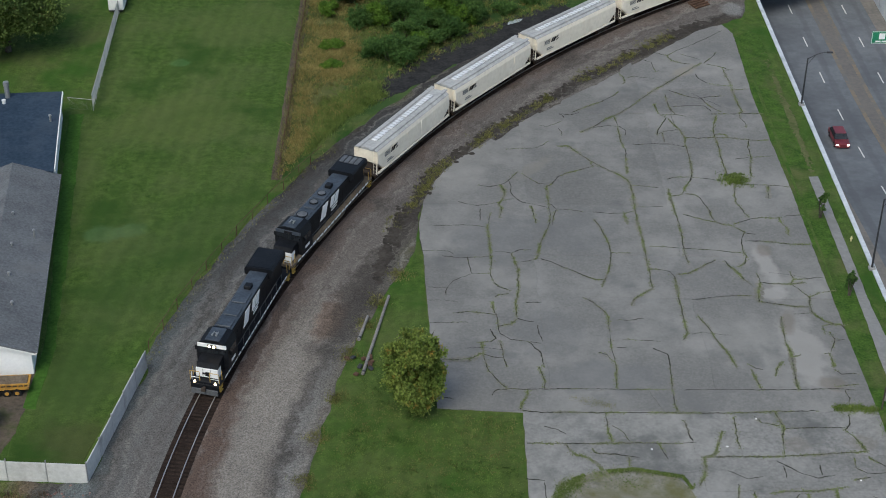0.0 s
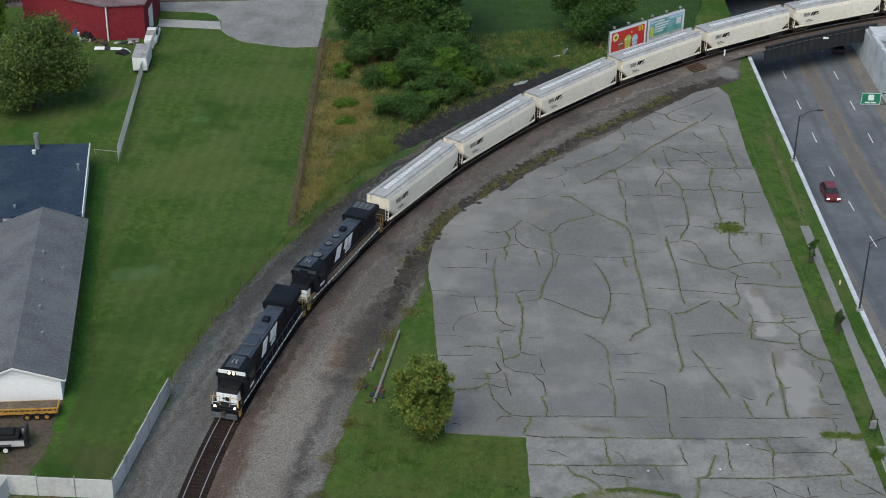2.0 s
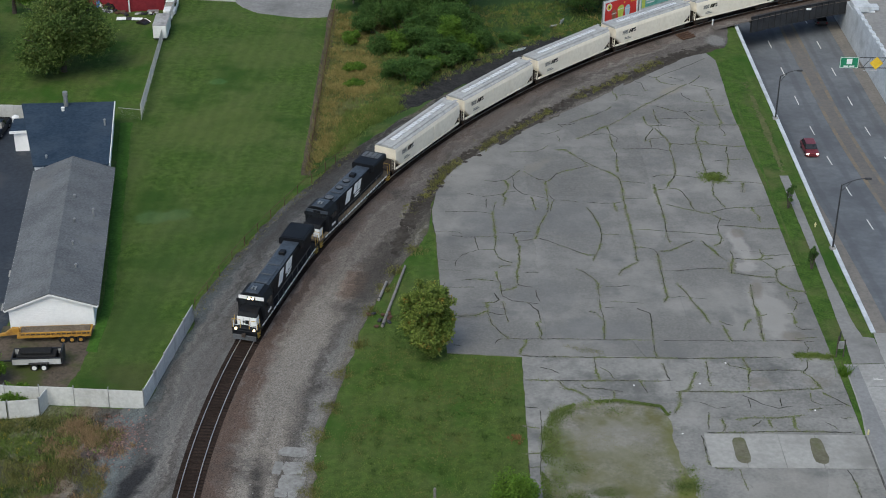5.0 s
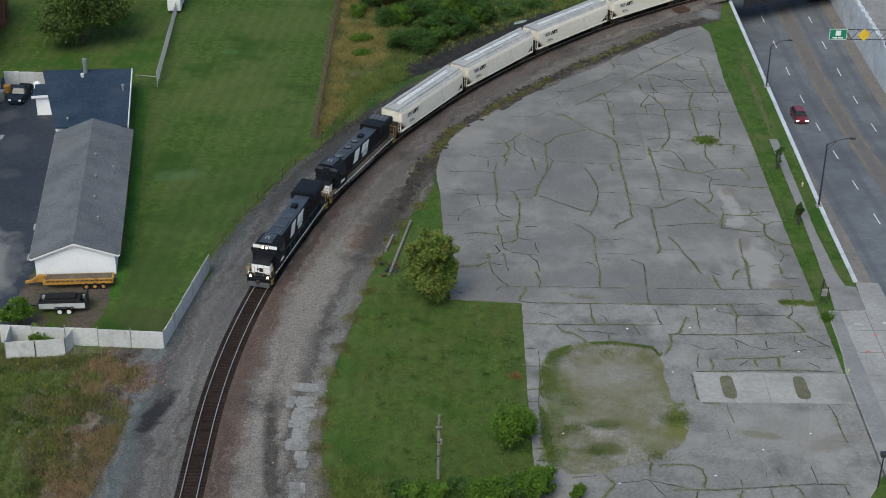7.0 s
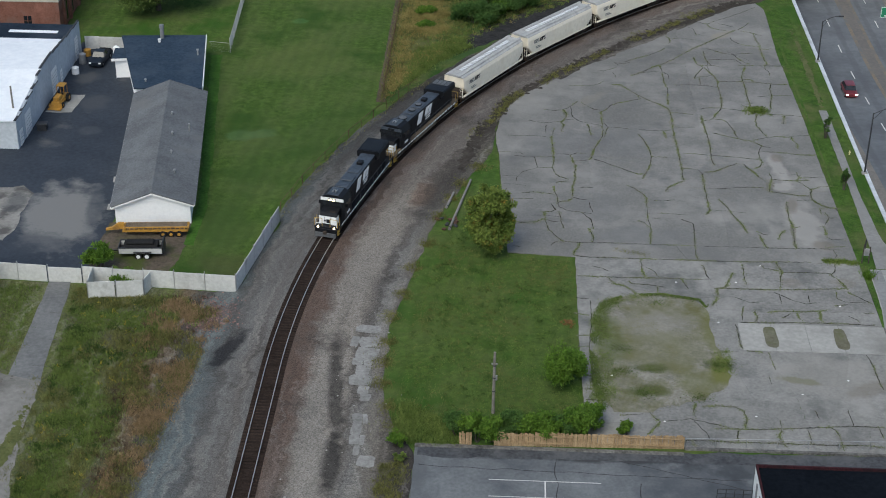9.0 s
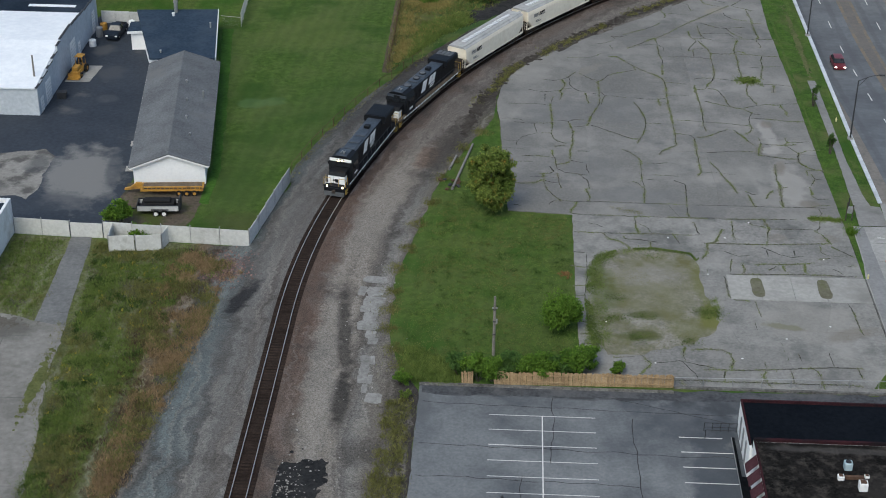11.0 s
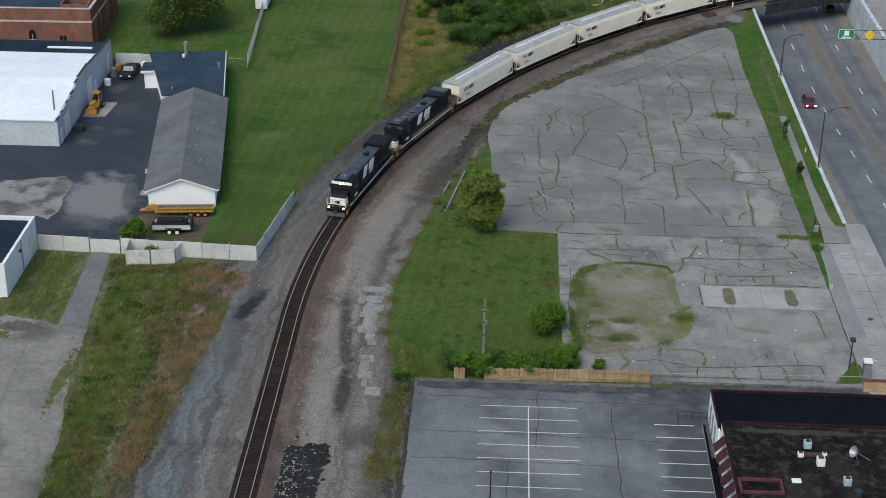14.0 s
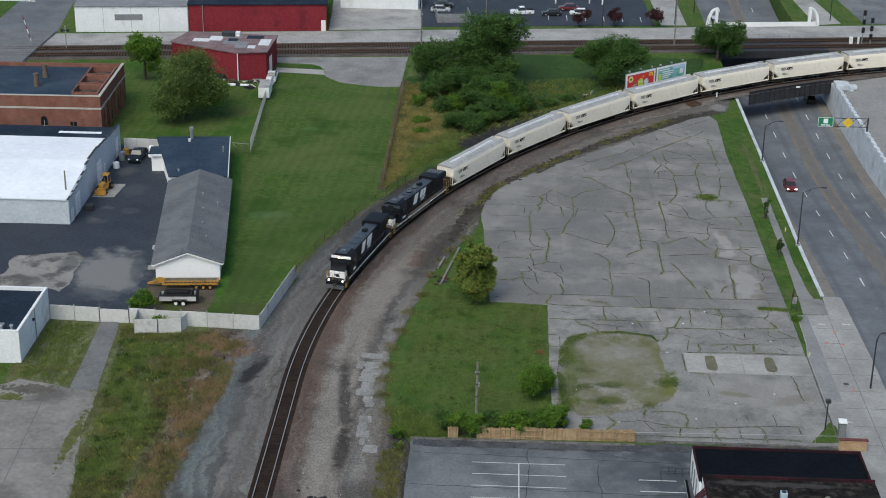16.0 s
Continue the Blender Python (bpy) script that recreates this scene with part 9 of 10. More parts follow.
# Dark asphalt strip; the boundary edge's shade is painted into its tone
EDGESHADE = mat("shaded_edge_asphalt", (0.035, 0.037, 0.042), (0.085, 0.088, 0.095), 0.35, 2.5, 0.88, 0.2, third=(0.12, 0.122, 0.124), third_scale=0.2, third_amount=0.58, third_edge=0.12)
sheet("tar_band", EDGESHADE, [(-7.2, -6.0), (24.0, -5.6), (42.4, -4.9), (42.4, -3.7), (18, -4.1), (-7.2, -4.7)], 0.0565, "dark asphalt band along the boundary, edge shade painted in", 0.35, 0.5, category="asphalt patch", thick=0.03)
bm = bmesh.new()
CRACKTAR = mat("crack_sealant", (0.03, 0.03, 0.033), (0.06, 0.06, 0.064), 0.5, 3.0, 0.8, 0.1)
rng = random.Random(77)
for (x0, y0, x1, y1) in ((-7, -7.4, 24, -8.2), (-7, -14.5, 24, -15.2), (6.3, -5, 6.0, -17), (-7, -19.5, 14, -20.2), (14, -9, 14.6, -36), (3.2, -19, 3.0, -28), (-7, -27.5, 24, -28.6), (10, -5, 24, -9.5)):
    n = max(2, int(math.hypot(x1 - x0, y1 - y0) / 0.8))
    last = None
    for k in range(n + 1):
        x, y = x0 + (x1 - x0) * k / n + 0.35 * wobble(k * 0.8, x0, 0.5, 2.0), y0 + (y1 - y0) * k / n + 0.35 * wobble(k * 0.8, y0, 0.5, 4.0)
        w = 0.03 + 0.03 * rng.random()
        dx, dy = (0, w) if abs(x1 - x0) > abs(y1 - y0) else (w, 0)
        cur = (bm.verts.new((x - dx, y - dy, 0.056)), bm.verts.new((x + dx, y + dy, 0.056)))
        if last:
            bm.faces.new((last[0], cur[0], cur[1], last[1]))
        last = cur
bmesh.ops.recalc_face_normals(bm, faces=bm.faces[:])
tagged(part("crack_seal", bm, CRACKTAR, carpark), kind="stuff")
for k in range(7):
    part("bay_line", boxes((12 + 4.2 * k, 189.5, 0.05, 12.15 + 4.2 * k, 194, 0.086)), PAINT, bpy.data.objects["far_car_park"])

enc = empty("bin_screen", pose(-13.0, 184.5, 0.05, 0, 0, 7), "grey walled bin enclosure by the car park", "enclosure")
part("wall", boxes((0, 0, 0, 7.5, 0.25, 2.0), (0, 0.26, 0, 0.25, 6, 2.0), (7.25, 0.26, 0, 7.5, 6, 2.0), bevel=0.02), GREYROOF, enc)
part("bin", boxes((0.8, 1.5, 0, 3.2, 3.4, 1.6), bevel=0.05), DARKSTEEL, enc)
part("bin", boxes((4.0, 1.5, 0, 6.4, 3.4, 1.6), bevel=0.05), DARKSTEEL, enc)
for k, (x, y) in enumerate(((14.0, 205), (22.0, 206), (25.0, 205))):
    p = empty("pylon_sign", pose(x, y, 0.05), "tall sign post with plain coloured panels", "sign", "signs in the far car park")
    part("post", tubes(((0, 0, 0), (0, 0, 6.5), 0.18), sides=8), BRIGHT, p)
    part("panel", boxes((-1.3, -0.15, 5.0, 1.3, 0.15, 6.6), bevel=0.03), (REDPAINT, LEMON, BRIGHT)[k], p)
for x, y, h in ((40.5, 188.5, 9.0), (46.0, 200.0, 9.0), (24.0, 184.5, 8.0), (76.5, 195.0, 9.0)):
    p = empty("street_lamp", pose(x, y, 0.0), "dark street lamp by the far road", "street lamp", "lamps along the road")
    part("pole", tubes(((0, 0, 0), (0, 0, h), 0.12, 0.08), sides=8), DARKSTEEL, p)
    part("lamp_head", boxes((-0.2, -0.2, h, 0.9, 0.2, h + 0.18), bevel=0.04), DARKSTEEL, p)
# ==== the old car park: slabs of cracked asphalt with weeds in the joints ====
LOT = [(9.4, -3.3), (42.2, -3.1), (42.1, 30), (41.9, 46), (41.8, 60), (41.8, 76), (41.6, 86), (41.4, 100), (41.8, 112), (41.9, 118), (40.9, 121.0), (37.8, 119.6), (32.6, 114.8), (28.2, 110.2), (21.6, 102.0), (16.2, 96.6), (10.0, 89.8), (5.8, 84.6), (3.1, 81.2), (1.1, 77.0), (-0.2, 72.5), (-0.7, 67.6), (-0.6, 64.5), (-0.2, 61), (0.2, 52), (1.2, 34.5), (9.1, 33.9), (9.0, 14.3), (9.1, 5.5)]
sheet("lot_base", CRACKSOIL, LOT, 0.035, "dark soil and moss showing between slabs", 0.12, 0.5, category="soil")


def clip_half(poly, px, py, nx, ny):
    out = []
    for k in range(len(poly)):
        a, b = poly[k], poly[(k + 1) % len(poly)]
        da, db = (a[0] - px) * nx + (a[1] - py) * ny, (b[0] - px) * nx + (b[1] - py) * ny
        if da >= 0:
            out.append(a)
        if (da >= 0) != (db >= 0):
            t = da / (da - db)
            out.append((a[0] + (b[0] - a[0]) * t, a[1] + (b[1] - a[1]) * t))
    return out


def area(poly):
    return 0.5 * sum(poly[k][0] * poly[(k + 1) % len(poly)][1] - poly[(k + 1) % len(poly)][0] * poly[k][1] for k in range(len(poly)))


def split(poly, px, py, ang):
    nx, ny = -math.sin(ang), math.cos(ang)
    return [p for p in (clip_half(poly, px, py, nx, ny), clip_half(poly, px, py, -nx, -ny)) if len(p) > 2 and area(p) > 0.3]


rng = random.Random(12)
cells = [[(-2, -5), (44, -5), (44, 122), (-2, 122)]]


def joint_across(y, x0=-9.0, x1=60.0, tilt=0.0):
    """A straight joint across the lot, between two edges."""
    global cells
    out = []
    for c in cells:
        mx = sum(p[0] for p in c) / len(c)
        out += split(c, (max(x0, 0) + min(x1, 42)) / 2, y, radians(tilt)) if x0 < mx < x1 else [c]
    cells = out


def joint_along(x, y0, y1, tilt=90.0):
    """A joint that runs up the lot between two heights."""
    global cells
    out = []
    for c in cells:
        my = sum(p[1] for p in c) / len(c)
        out += split(c, x, (y0 + y1) / 2, radians(tilt)) if y0 < my < y1 else [c]
    cells = out


for y in (0.6, 14.4, 20.3, 34.1, 37.4):
    joint_across(y, tilt=0.4)
joint_across(29.5, -9, 24.4, 0.2)
joint_along(24.4, 20.3, 34.1, 90.5)
joint_across(27.8, 24.4, 60, 0.5)
joint_across(23.2, 28.8, 60, 0.4)
for y in (53.0, 61.0, 71.6, 85.0, 94.1, 101.0):
    joint_across(y, tilt=-0.4)
for x, y0, y1 in ((11.5, 37.7, 94.0), (27.2, 37.7, 120.0)):
    joint_along(x, y0, y1, 90.5)
work, done = cells, []
while work:
    c = work.pop()
    xs, ys = [p[0] for p in c], [p[1] for p in c]
    w, h = max(xs) - min(xs), max(ys) - min(ys)
    mx, my = sum(xs) / len(c), sum(ys) / len(c)
    limit = 900 if my > 37 else rng.uniform(45, 120)
    if area(c) < limit or my > 100:
        done.append(c)
        continue
    ang = radians(rng.gauss(0, 5)) if h > w * 0.9 else radians(90 + rng.gauss(0, 9))
    work += split(c, mx + rng.uniform(-0.2, 0.2) * w, my + rng.uniform(-0.2, 0.2) * h, ang)

lot = empty("cracked_car_park", pose(0, 0, 0), "abandoned car park of cracked grey asphalt slabs with weedy joints", "car park", "", "structure")


def rim_distance(x, y):
    """How far a place lies from the outline of the lot."""
    best = 1e9
    for (ax, ay), (bx, by) in zip(LOT, LOT[1:] + LOT[:1]):
        dx, dy = bx - ax, by - ay
        u = min(1.0, max(0.0, ((x - ax) * dx + (y - ay) * dy) / (dx * dx + dy * dy)))
        best = min(best, math.hypot(x - ax - u * dx, y - ay - u * dy))
    return best


def bent(x, y):
    """The joints wander: every place is pushed aside by smooth noise, the lot's rim only a little."""
    k = min(1.0, rim_distance(x, y) / 2.5)
    a, b = 0.30 * k, 0.22 * k + 0.10
    return (x + a * wobble(x, y, 0.22, 1.3) + b * wobble(x, y, 0.9, 8.2), y + a * 0.7 * wobble(x, y, 0.22, 6.1) + b * 0.7 * wobble(x, y, 0.9, 4.4))


def gap_at(x, y):
    return 0.004


weed_spots = []
rest_bm = bmesh.new()
n_slab = 0
for c in sorted(done, key=lambda c: sum(p[1] for p in c) / len(c)):
    cell = LOT
    for k in range(len(c)):
        a, b = c[k], c[(k + 1) % len(c)]
        L = math.hypot(b[0] - a[0], b[1] - a[1])
        if L > 1e-6 and len(cell) > 2:
            cell = clip_half(cell, a[0], a[1], -(b[1] - a[1]) / L, (b[0] - a[0]) / L)
    if len(cell) < 3 or area(cell) < 0.4:
        continue
    edge = []
    for k in range(len(cell)):
        a, b = cell[k], cell[(k + 1) % len(cell)]
        L = math.hypot(b[0] - a[0], b[1] - a[1])
        n = max(1, int(L / 0.75))
        edge += [(a[0] + (b[0] - a[0]) * i / n, a[1] + (b[1] - a[1]) * i / n) for i in range(n) if L > 0.05]
    if len(edge) < 3:
        continue
    pts = [bent(*p) for p in edge]
    ins = []
    for k, p in enumerate(pts):
        a, b = pts[k - 1], pts[(k + 1) % len(pts)]
        L = math.hypot(b[0] - a[0], b[1] - a[1]) or 1.0
        g = gap_at(*p)
        ins.append((p[0] - (b[1] - a[1]) / L * g, p[1] + (b[0] - a[0]) / L * g))
    mx, my = sum(p[0] for p in ins) / len(ins), sum(p[1] for p in ins) / len(ins)
    material = SLABPALE if my < 34.2 else SLAB
    lift = 0.085 + rng.uniform(0, 0.02)
    tx, ty = rng.uniform(-0.002, 0.002), rng.uniform(-0.002, 0.002)
    bm = bmesh.new() if n_slab < 300 else rest_bm
    top = [bm.verts.new((x, y, lift + (x - mx) * tx + (y - my) * ty)) for x, y in ins]
    low = [bm.verts.new((x, y, 0.0)) for x, y in ins]
    bm.faces.new(top)
    for k in range(len(ins)):
        j = (k + 1) % len(ins)
        bm.faces.new((low[k], low[j], top[j], top[k]))
    if n_slab < 300:
        part("slab", bm, material, lot)
    n_slab += 1
tagged(part("slab_rest", rest_bm, SLABREST, lot), kind="stuff")
# wandering cracks grown over with weeds, and bare dark ones
CRACKS = {"weedy": [], "dark": [], "fine": []}


def crack(kind, *line):
    """One wandering crack of the old car park: weedy, dark or fine."""
    CRACKS[kind].append(line)


crack("fine", (28.3, 109.8), (29.6, 108.7), (29.9, 105.9), (30.5, 106.3))
crack("fine", (26.1, 104.0), (26.8, 104.5), (29.4, 103.9))
crack("dark", (25.0, 105.4), (25.5, 104.2), (25.6, 102.7), (25.1, 102.1))
crack("weedy", (36.2, 108.6), (34.4, 106.5), (32.7, 104.6), (30.5, 102.0), (29.1, 100.5), (27.6, 98.6), (25.5, 95.7), (23.7, 93.7), (22.0, 92.3), (20.8, 90.8), (18.8, 88.9))
crack("dark", (24.5, 100.0), (23.7, 98.8), (22.5, 97.7), (21.6, 96.8), (20.2, 96.0), (18.9, 94.8), (18.1, 94.1))
crack("dark", (19.0, 94.1), (17.9, 93.5), (16.5, 93.8), (17.1, 92.8))
crack("fine", (14.0, 90.6), (14.9, 90.4), (16.0, 91.3), (16.7, 91.9))
crack("fine", (16.1, 90.0), (16.5, 89.0), (16.4, 88.1))
crack("weedy", (15.8, 85.4), (17.0, 85.5), (17.6, 84.4), (18.5, 83.0), (19.4, 81.7), (20.6, 80.3), (22.6, 78.3), (23.2, 77.3), (23.5, 76.4))
crack("weedy", (23.3, 92.9), (23.4, 90.8), (23.4, 88.9), (23.4, 87.0), (23.6, 85.6), (23.8, 84.2), (23.6, 82.5), (23.4, 78.9))
crack("fine", (20.4, 90.2), (22.2, 90.7), (23.6, 90.5), (24.3, 89.4), (24.1, 88.2))
crack("fine", (24.8, 85.9), (26.9, 86.1), (28.9, 86.1), (30.2, 85.8), (31.0, 85.3))
crack("fine", (9.5, 84.5), (11.2, 84.8), (12.9, 84.8), (13.9, 85.6), (14.7, 86.7))
crack("fine", (30.2, 111.8), (32.0, 110.8), (33.7, 112.6), (35.9, 114.4), (38.1, 116.4), (40.6, 119.0))
crack("dark", (31.8, 111.0), (32.5, 109.2), (33.6, 108.5), (34.8, 108.2))
crack("fine", (33.9, 111.2), (35.0, 110.6), (36.2, 109.6))
crack("dark", (38.7, 111.9), (37.8, 110.2), (36.6, 108.6))
crack("dark", (36.9, 108.2), (38.4, 107.6), (39.6, 106.6), (41.5, 106.3))
crack("weedy", (38.8, 107.2), (38.9, 105.6), (39.1, 103.6), (39.2, 101.9), (39.1, 99.8), (39.1, 97.8), (39.2, 95.9), (39.4, 94.7), (38.8, 94.0))
crack("weedy", (38.9, 93.9), (38.9, 92.8), (39.3, 91.6), (39.2, 90.5))
crack("fine", (39.1, 106.4), (41.6, 105.4))
crack("dark", (35.0, 105.3), (35.2, 104.0), (35.9, 102.9), (37.1, 102.1), (39.1, 101.8))
crack("fine", (39.1, 101.0), (40.1, 100.7), (41.3, 101.3))
crack("dark", (30.9, 100.4), (32.0, 99.6), (33.0, 98.8), (34.5, 98.2), (35.6, 98.7), (37.7, 99.0))
crack("dark", (34.7, 98.5), (35.2, 96.8), (35.9, 95.5), (36.7, 94.6))
crack("fine", (30.7, 95.8), (31.9, 96.1), (33.7, 96.3), (34.8, 96.2), (35.5, 94.8))
crack("dark", (30.4, 99.2), (30.3, 97.3), (30.4, 95.8), (30.9, 93.8))
crack("weedy", (28.6, 96.7), (28.7, 94.8), (29.1, 93.6), (29.9, 92.7), (30.4, 90.9), (31.0, 89.2), (31.3, 87.7), (31.1, 85.7), (31.2, 83.7), (31.1, 81.5), (31.0, 79.2), (30.6, 77.5), (29.8, 75.9), (29.2, 74.2))
crack("fine", (29.1, 93.6), (30.9, 93.8), (32.2, 93.3))
crack("dark", (29.6, 92.7), (28.4, 90.0), (28.0, 88.5))
crack("fine", (28.0, 88.5), (29.0, 89.4), (30.0, 89.5), (30.8, 90.0))
crack("fine", (28.8, 89.0), (28.6, 86.5))
crack("dark", (35.1, 94.0), (37.6, 94.0), (41.9, 94.2))
crack("dark", (31.3, 87.7), (33.2, 87.6), (35.3, 87.8), (36.6, 87.8), (37.9, 87.4), (39.9, 87.1), (41.3, 87.3))
crack("weedy", (36.0, 93.5), (35.3, 91.3), (34.9, 89.1), (35.0, 87.2), (35.0, 85.2), (34.9, 83.4), (34.9, 81.6), (35.0, 78.3))
crack("weedy", (35.0, 88.6), (36.1, 88.7), (36.6, 87.8))
crack("dark", (38.9, 87.0), (38.5, 85.2), (38.5, 83.4), (38.5, 82.5), (37.9, 80.0), (37.8, 78.4))
crack("fine", (36.3, 82.4), (38.5, 82.9), (41.3, 83.2))
crack("fine", (27.8, 77.5), (28.9, 78.0), (30.5, 78.0), (32.1, 77.8), (34.0, 77.3))
crack("dark", (36.2, 77.8), (37.0, 77.7), (37.9, 78.2))
crack("dark", (36.6, 76.4), (38.4, 76.3), (40.0, 76.2), (41.8, 75.9))
crack("weedy", (39.3, 76.0), (39.0, 74.5), (38.8, 73.2))
crack("weedy", (27.7, 75.2), (27.7, 73.3), (27.8, 71.1), (27.9, 68.6), (27.9, 66.6), (27.9, 64.8), (27.8, 62.5), (27.8, 60.8), (27.9, 59.5))
crack("fine", (28.0, 73.7), (29.2, 74.0))
crack("dark", (29.7, 74.2), (30.6, 74.0), (31.0, 73.4), (31.4, 71.9), (31.7, 70.6), (31.7, 69.0), (32.0, 68.1))
crack("dark", (28.6, 69.6), (29.6, 69.2), (30.8, 68.5), (31.8, 68.1), (32.8, 67.5), (33.9, 67.1))
crack("weedy", (35.5, 76.2), (35.1, 74.0), (35.0, 72.4), (35.3, 71.3), (35.5, 70.0), (35.9, 69.1))
crack("dark", (34.1, 67.6), (35.1, 68.2), (36.2, 68.8), (37.4, 69.0), (38.7, 68.9), (40.4, 69.5), (42.0, 69.6))
crack("weedy", (39.2, 69.0), (39.3, 67.7), (39.7, 66.8), (39.7, 65.4))
crack("dark", (33.9, 67.1), (34.5, 66.3), (35.0, 65.7), (36.0, 65.5))
crack("weedy", (34.9, 66.1), (34.3, 64.3), (34.1, 62.6), (34.3, 60.9), (33.9, 59.6), (33.2, 59.0))
crack("dark", (34.4, 64.1), (36.0, 64.1), (37.8, 63.8), (39.5, 63.5), (41.8, 63.5))
crack("fine", (24.2, 62.9), (25.7, 62.8), (27.2, 62.6), (30.8, 62.2), (32.5, 61.9), (34.3, 61.5))
crack("weedy", (23.5, 76.4), (23.5, 73.9), (23.4, 71.8), (23.4, 68.9), (23.4, 66.0), (23.5, 63.6), (23.5, 60.8), (23.6, 58.5), (23.5, 56.4), (23.5, 54.8))
crack("fine", (23.4, 76.1), (25.0, 75.9), (26.6, 75.6))
crack("fine", (23.5, 71.2), (25.1, 71.2), (26.6, 71.3))
crack("weedy", (23.6, 58.4), (24.8, 58.3), (25.7, 57.9), (26.1, 56.9), (26.0, 53.7), (26.0, 50.6), (26.0, 48.1), (26.0, 46.7), (25.5, 45.5))
crack("dark", (26.5, 57.4), (27.4, 57.5), (28.7, 58.4), (29.7, 59.3), (30.9, 60.2))
crack("weedy", (31.8, 60.1), (32.2, 59.0), (32.8, 57.9), (33.2, 56.7), (33.8, 55.4))
crack("fine", (27.3, 52.7), (28.2, 52.8), (29.4, 53.1), (30.9, 53.3), (32.4, 53.5), (33.5, 53.4))
crack("dark", (34.8, 57.5), (34.9, 55.9), (36.3, 55.7), (38.0, 55.6), (39.6, 55.9))
crack("dark", (38.3, 58.1), (38.5, 56.7), (38.0, 55.6))
crack("dark", (38.6, 56.5), (40.0, 56.7), (41.7, 57.0))
crack("weedy", (38.0, 55.6), (38.7, 54.6), (39.2, 53.6), (39.5, 53.2), (39.2, 51.8), (39.2, 50.5), (39.7, 49.5), (40.4, 48.7), (41.2, 48.3), (42.0, 48.2))
crack("weedy", (39.5, 53.2), (40.7, 54.1), (41.6, 54.2), (42.5, 54.5))
crack("weedy", (34.9, 55.9), (34.4, 54.3), (34.1, 52.2))
crack("dark", (34.2, 52.3), (35.6, 52.0), (36.7, 51.7), (37.8, 51.5), (39.1, 51.4))
crack("fine", (37.2, 50.1), (39.0, 50.3))
crack("fine", (39.7, 48.1), (41.5, 48.4), (41.9, 47.4))
crack("weedy", (39.7, 48.0), (39.7, 46.6))
crack("weedy", (40.2, 47.0), (40.5, 45.8), (40.1, 44.7), (39.6, 43.5), (39.5, 42.5), (39.4, 41.1))
crack("fine", (40.5, 45.6), (41.5, 45.7))
crack("fine", (39.0, 43.4), (39.6, 43.4))
crack("dark", (39.4, 40.7), (39.9, 40.0), (41.4, 40.1))
crack("weedy", (27.5, 49.7), (28.1, 48.2), (28.5, 46.7), (28.8, 45.4), (29.3, 44.0), (29.7, 42.7), (30.0, 41.1))
crack("fine", (26.5, 46.5), (27.6, 46.9), (29.0, 46.5), (30.4, 46.3))
crack("dark", (22.3, 44.1), (23.0, 43.6), (23.6, 43.2), (23.6, 41.9), (23.5, 40.1), (23.4, 37.9), (23.3, 35.3), (23.4, 34.1))
crack("weedy", (21.0, 51.6), (21.4, 52.7), (22.4, 53.7), (23.4, 54.6))
crack("fine", (19.4, 45.5), (21.0, 45.5), (23.2, 45.2))
crack("weedy", (35.9, 49.7), (35.7, 47.7), (35.5, 45.3), (35.7, 43.4), (35.5, 41.1), (35.3, 37.5))
crack("fine", (35.6, 42.8), (36.6, 43.0))
crack("fine", (31.2, 41.5), (31.9, 40.8), (32.5, 40.7))
crack("weedy", (31.4, 40.6), (31.6, 38.8), (31.8, 37.5))
crack("weedy", (34.6, 42.0), (33.8, 40.6), (33.5, 39.7))
crack("fine", (7.6, 37.5), (9.5, 37.4), (15.9, 37.5), (23.9, 37.4), (34.6, 37.5), (38.9, 37.7), (40.7, 37.5))
crack("dark", (9.1, 34.1), (10.9, 33.9), (18.2, 33.9), (28.7, 33.9), (31.8, 34.1), (36.6, 34.3))
crack("weedy", (39.0, 38.1), (41.2, 38.4))
crack("weedy", (39.7, 37.4), (39.8, 36.2), (39.6, 35.4))
crack("dark", (6.0, 75.9), (7.2, 75.5), (8.2, 75.9), (8.8, 76.2), (9.5, 77.0), (10.6, 79.0))
crack("weedy", (8.6, 76.0), (8.9, 74.7), (8.9, 73.5), (8.5, 72.5), (8.2, 71.6), (8.5, 70.9), (8.2, 68.8))
crack("fine", (3.6, 72.2), (4.5, 71.7), (5.8, 71.3), (7.1, 71.6), (8.2, 72.1), (9.3, 72.8), (10.0, 72.9))
crack("fine", (9.5, 77.3), (9.8, 75.7), (9.6, 74.4), (10.1, 73.1), (10.9, 72.1), (12.5, 71.5), (13.6, 71.0))
crack("fine", (11.2, 78.6), (12.1, 77.3), (12.9, 76.4), (13.7, 76.3))
crack("weedy", (13.8, 75.7), (13.8, 73.8), (13.8, 71.7), (13.9, 69.7), (13.7, 67.6), (13.1, 65.6), (12.4, 63.5), (12.1, 61.8), (11.9, 60.3))
crack("dark", (13.8, 75.7), (14.6, 76.4), (15.1, 77.7), (16.1, 78.7), (17.9, 79.6), (19.6, 80.5), (19.3, 81.4))
crack("fine", (14.1, 71.7), (14.6, 70.6), (16.2, 70.5), (17.7, 70.0))
crack("weedy", (14.6, 70.4), (14.2, 68.8), (14.0, 67.3))
crack("fine", (18.7, 70.0), (20.6, 69.8), (22.1, 69.8), (23.0, 70.2))
crack("weedy", (22.1, 69.8), (22.2, 68.3), (22.3, 67.6))
crack("dark", (18.6, 68.5), (19.1, 67.1), (19.5, 65.0), (19.8, 63.3), (19.8, 61.3), (19.6, 59.6), (19.2, 57.7), (18.7, 56.3), (18.3, 54.9))
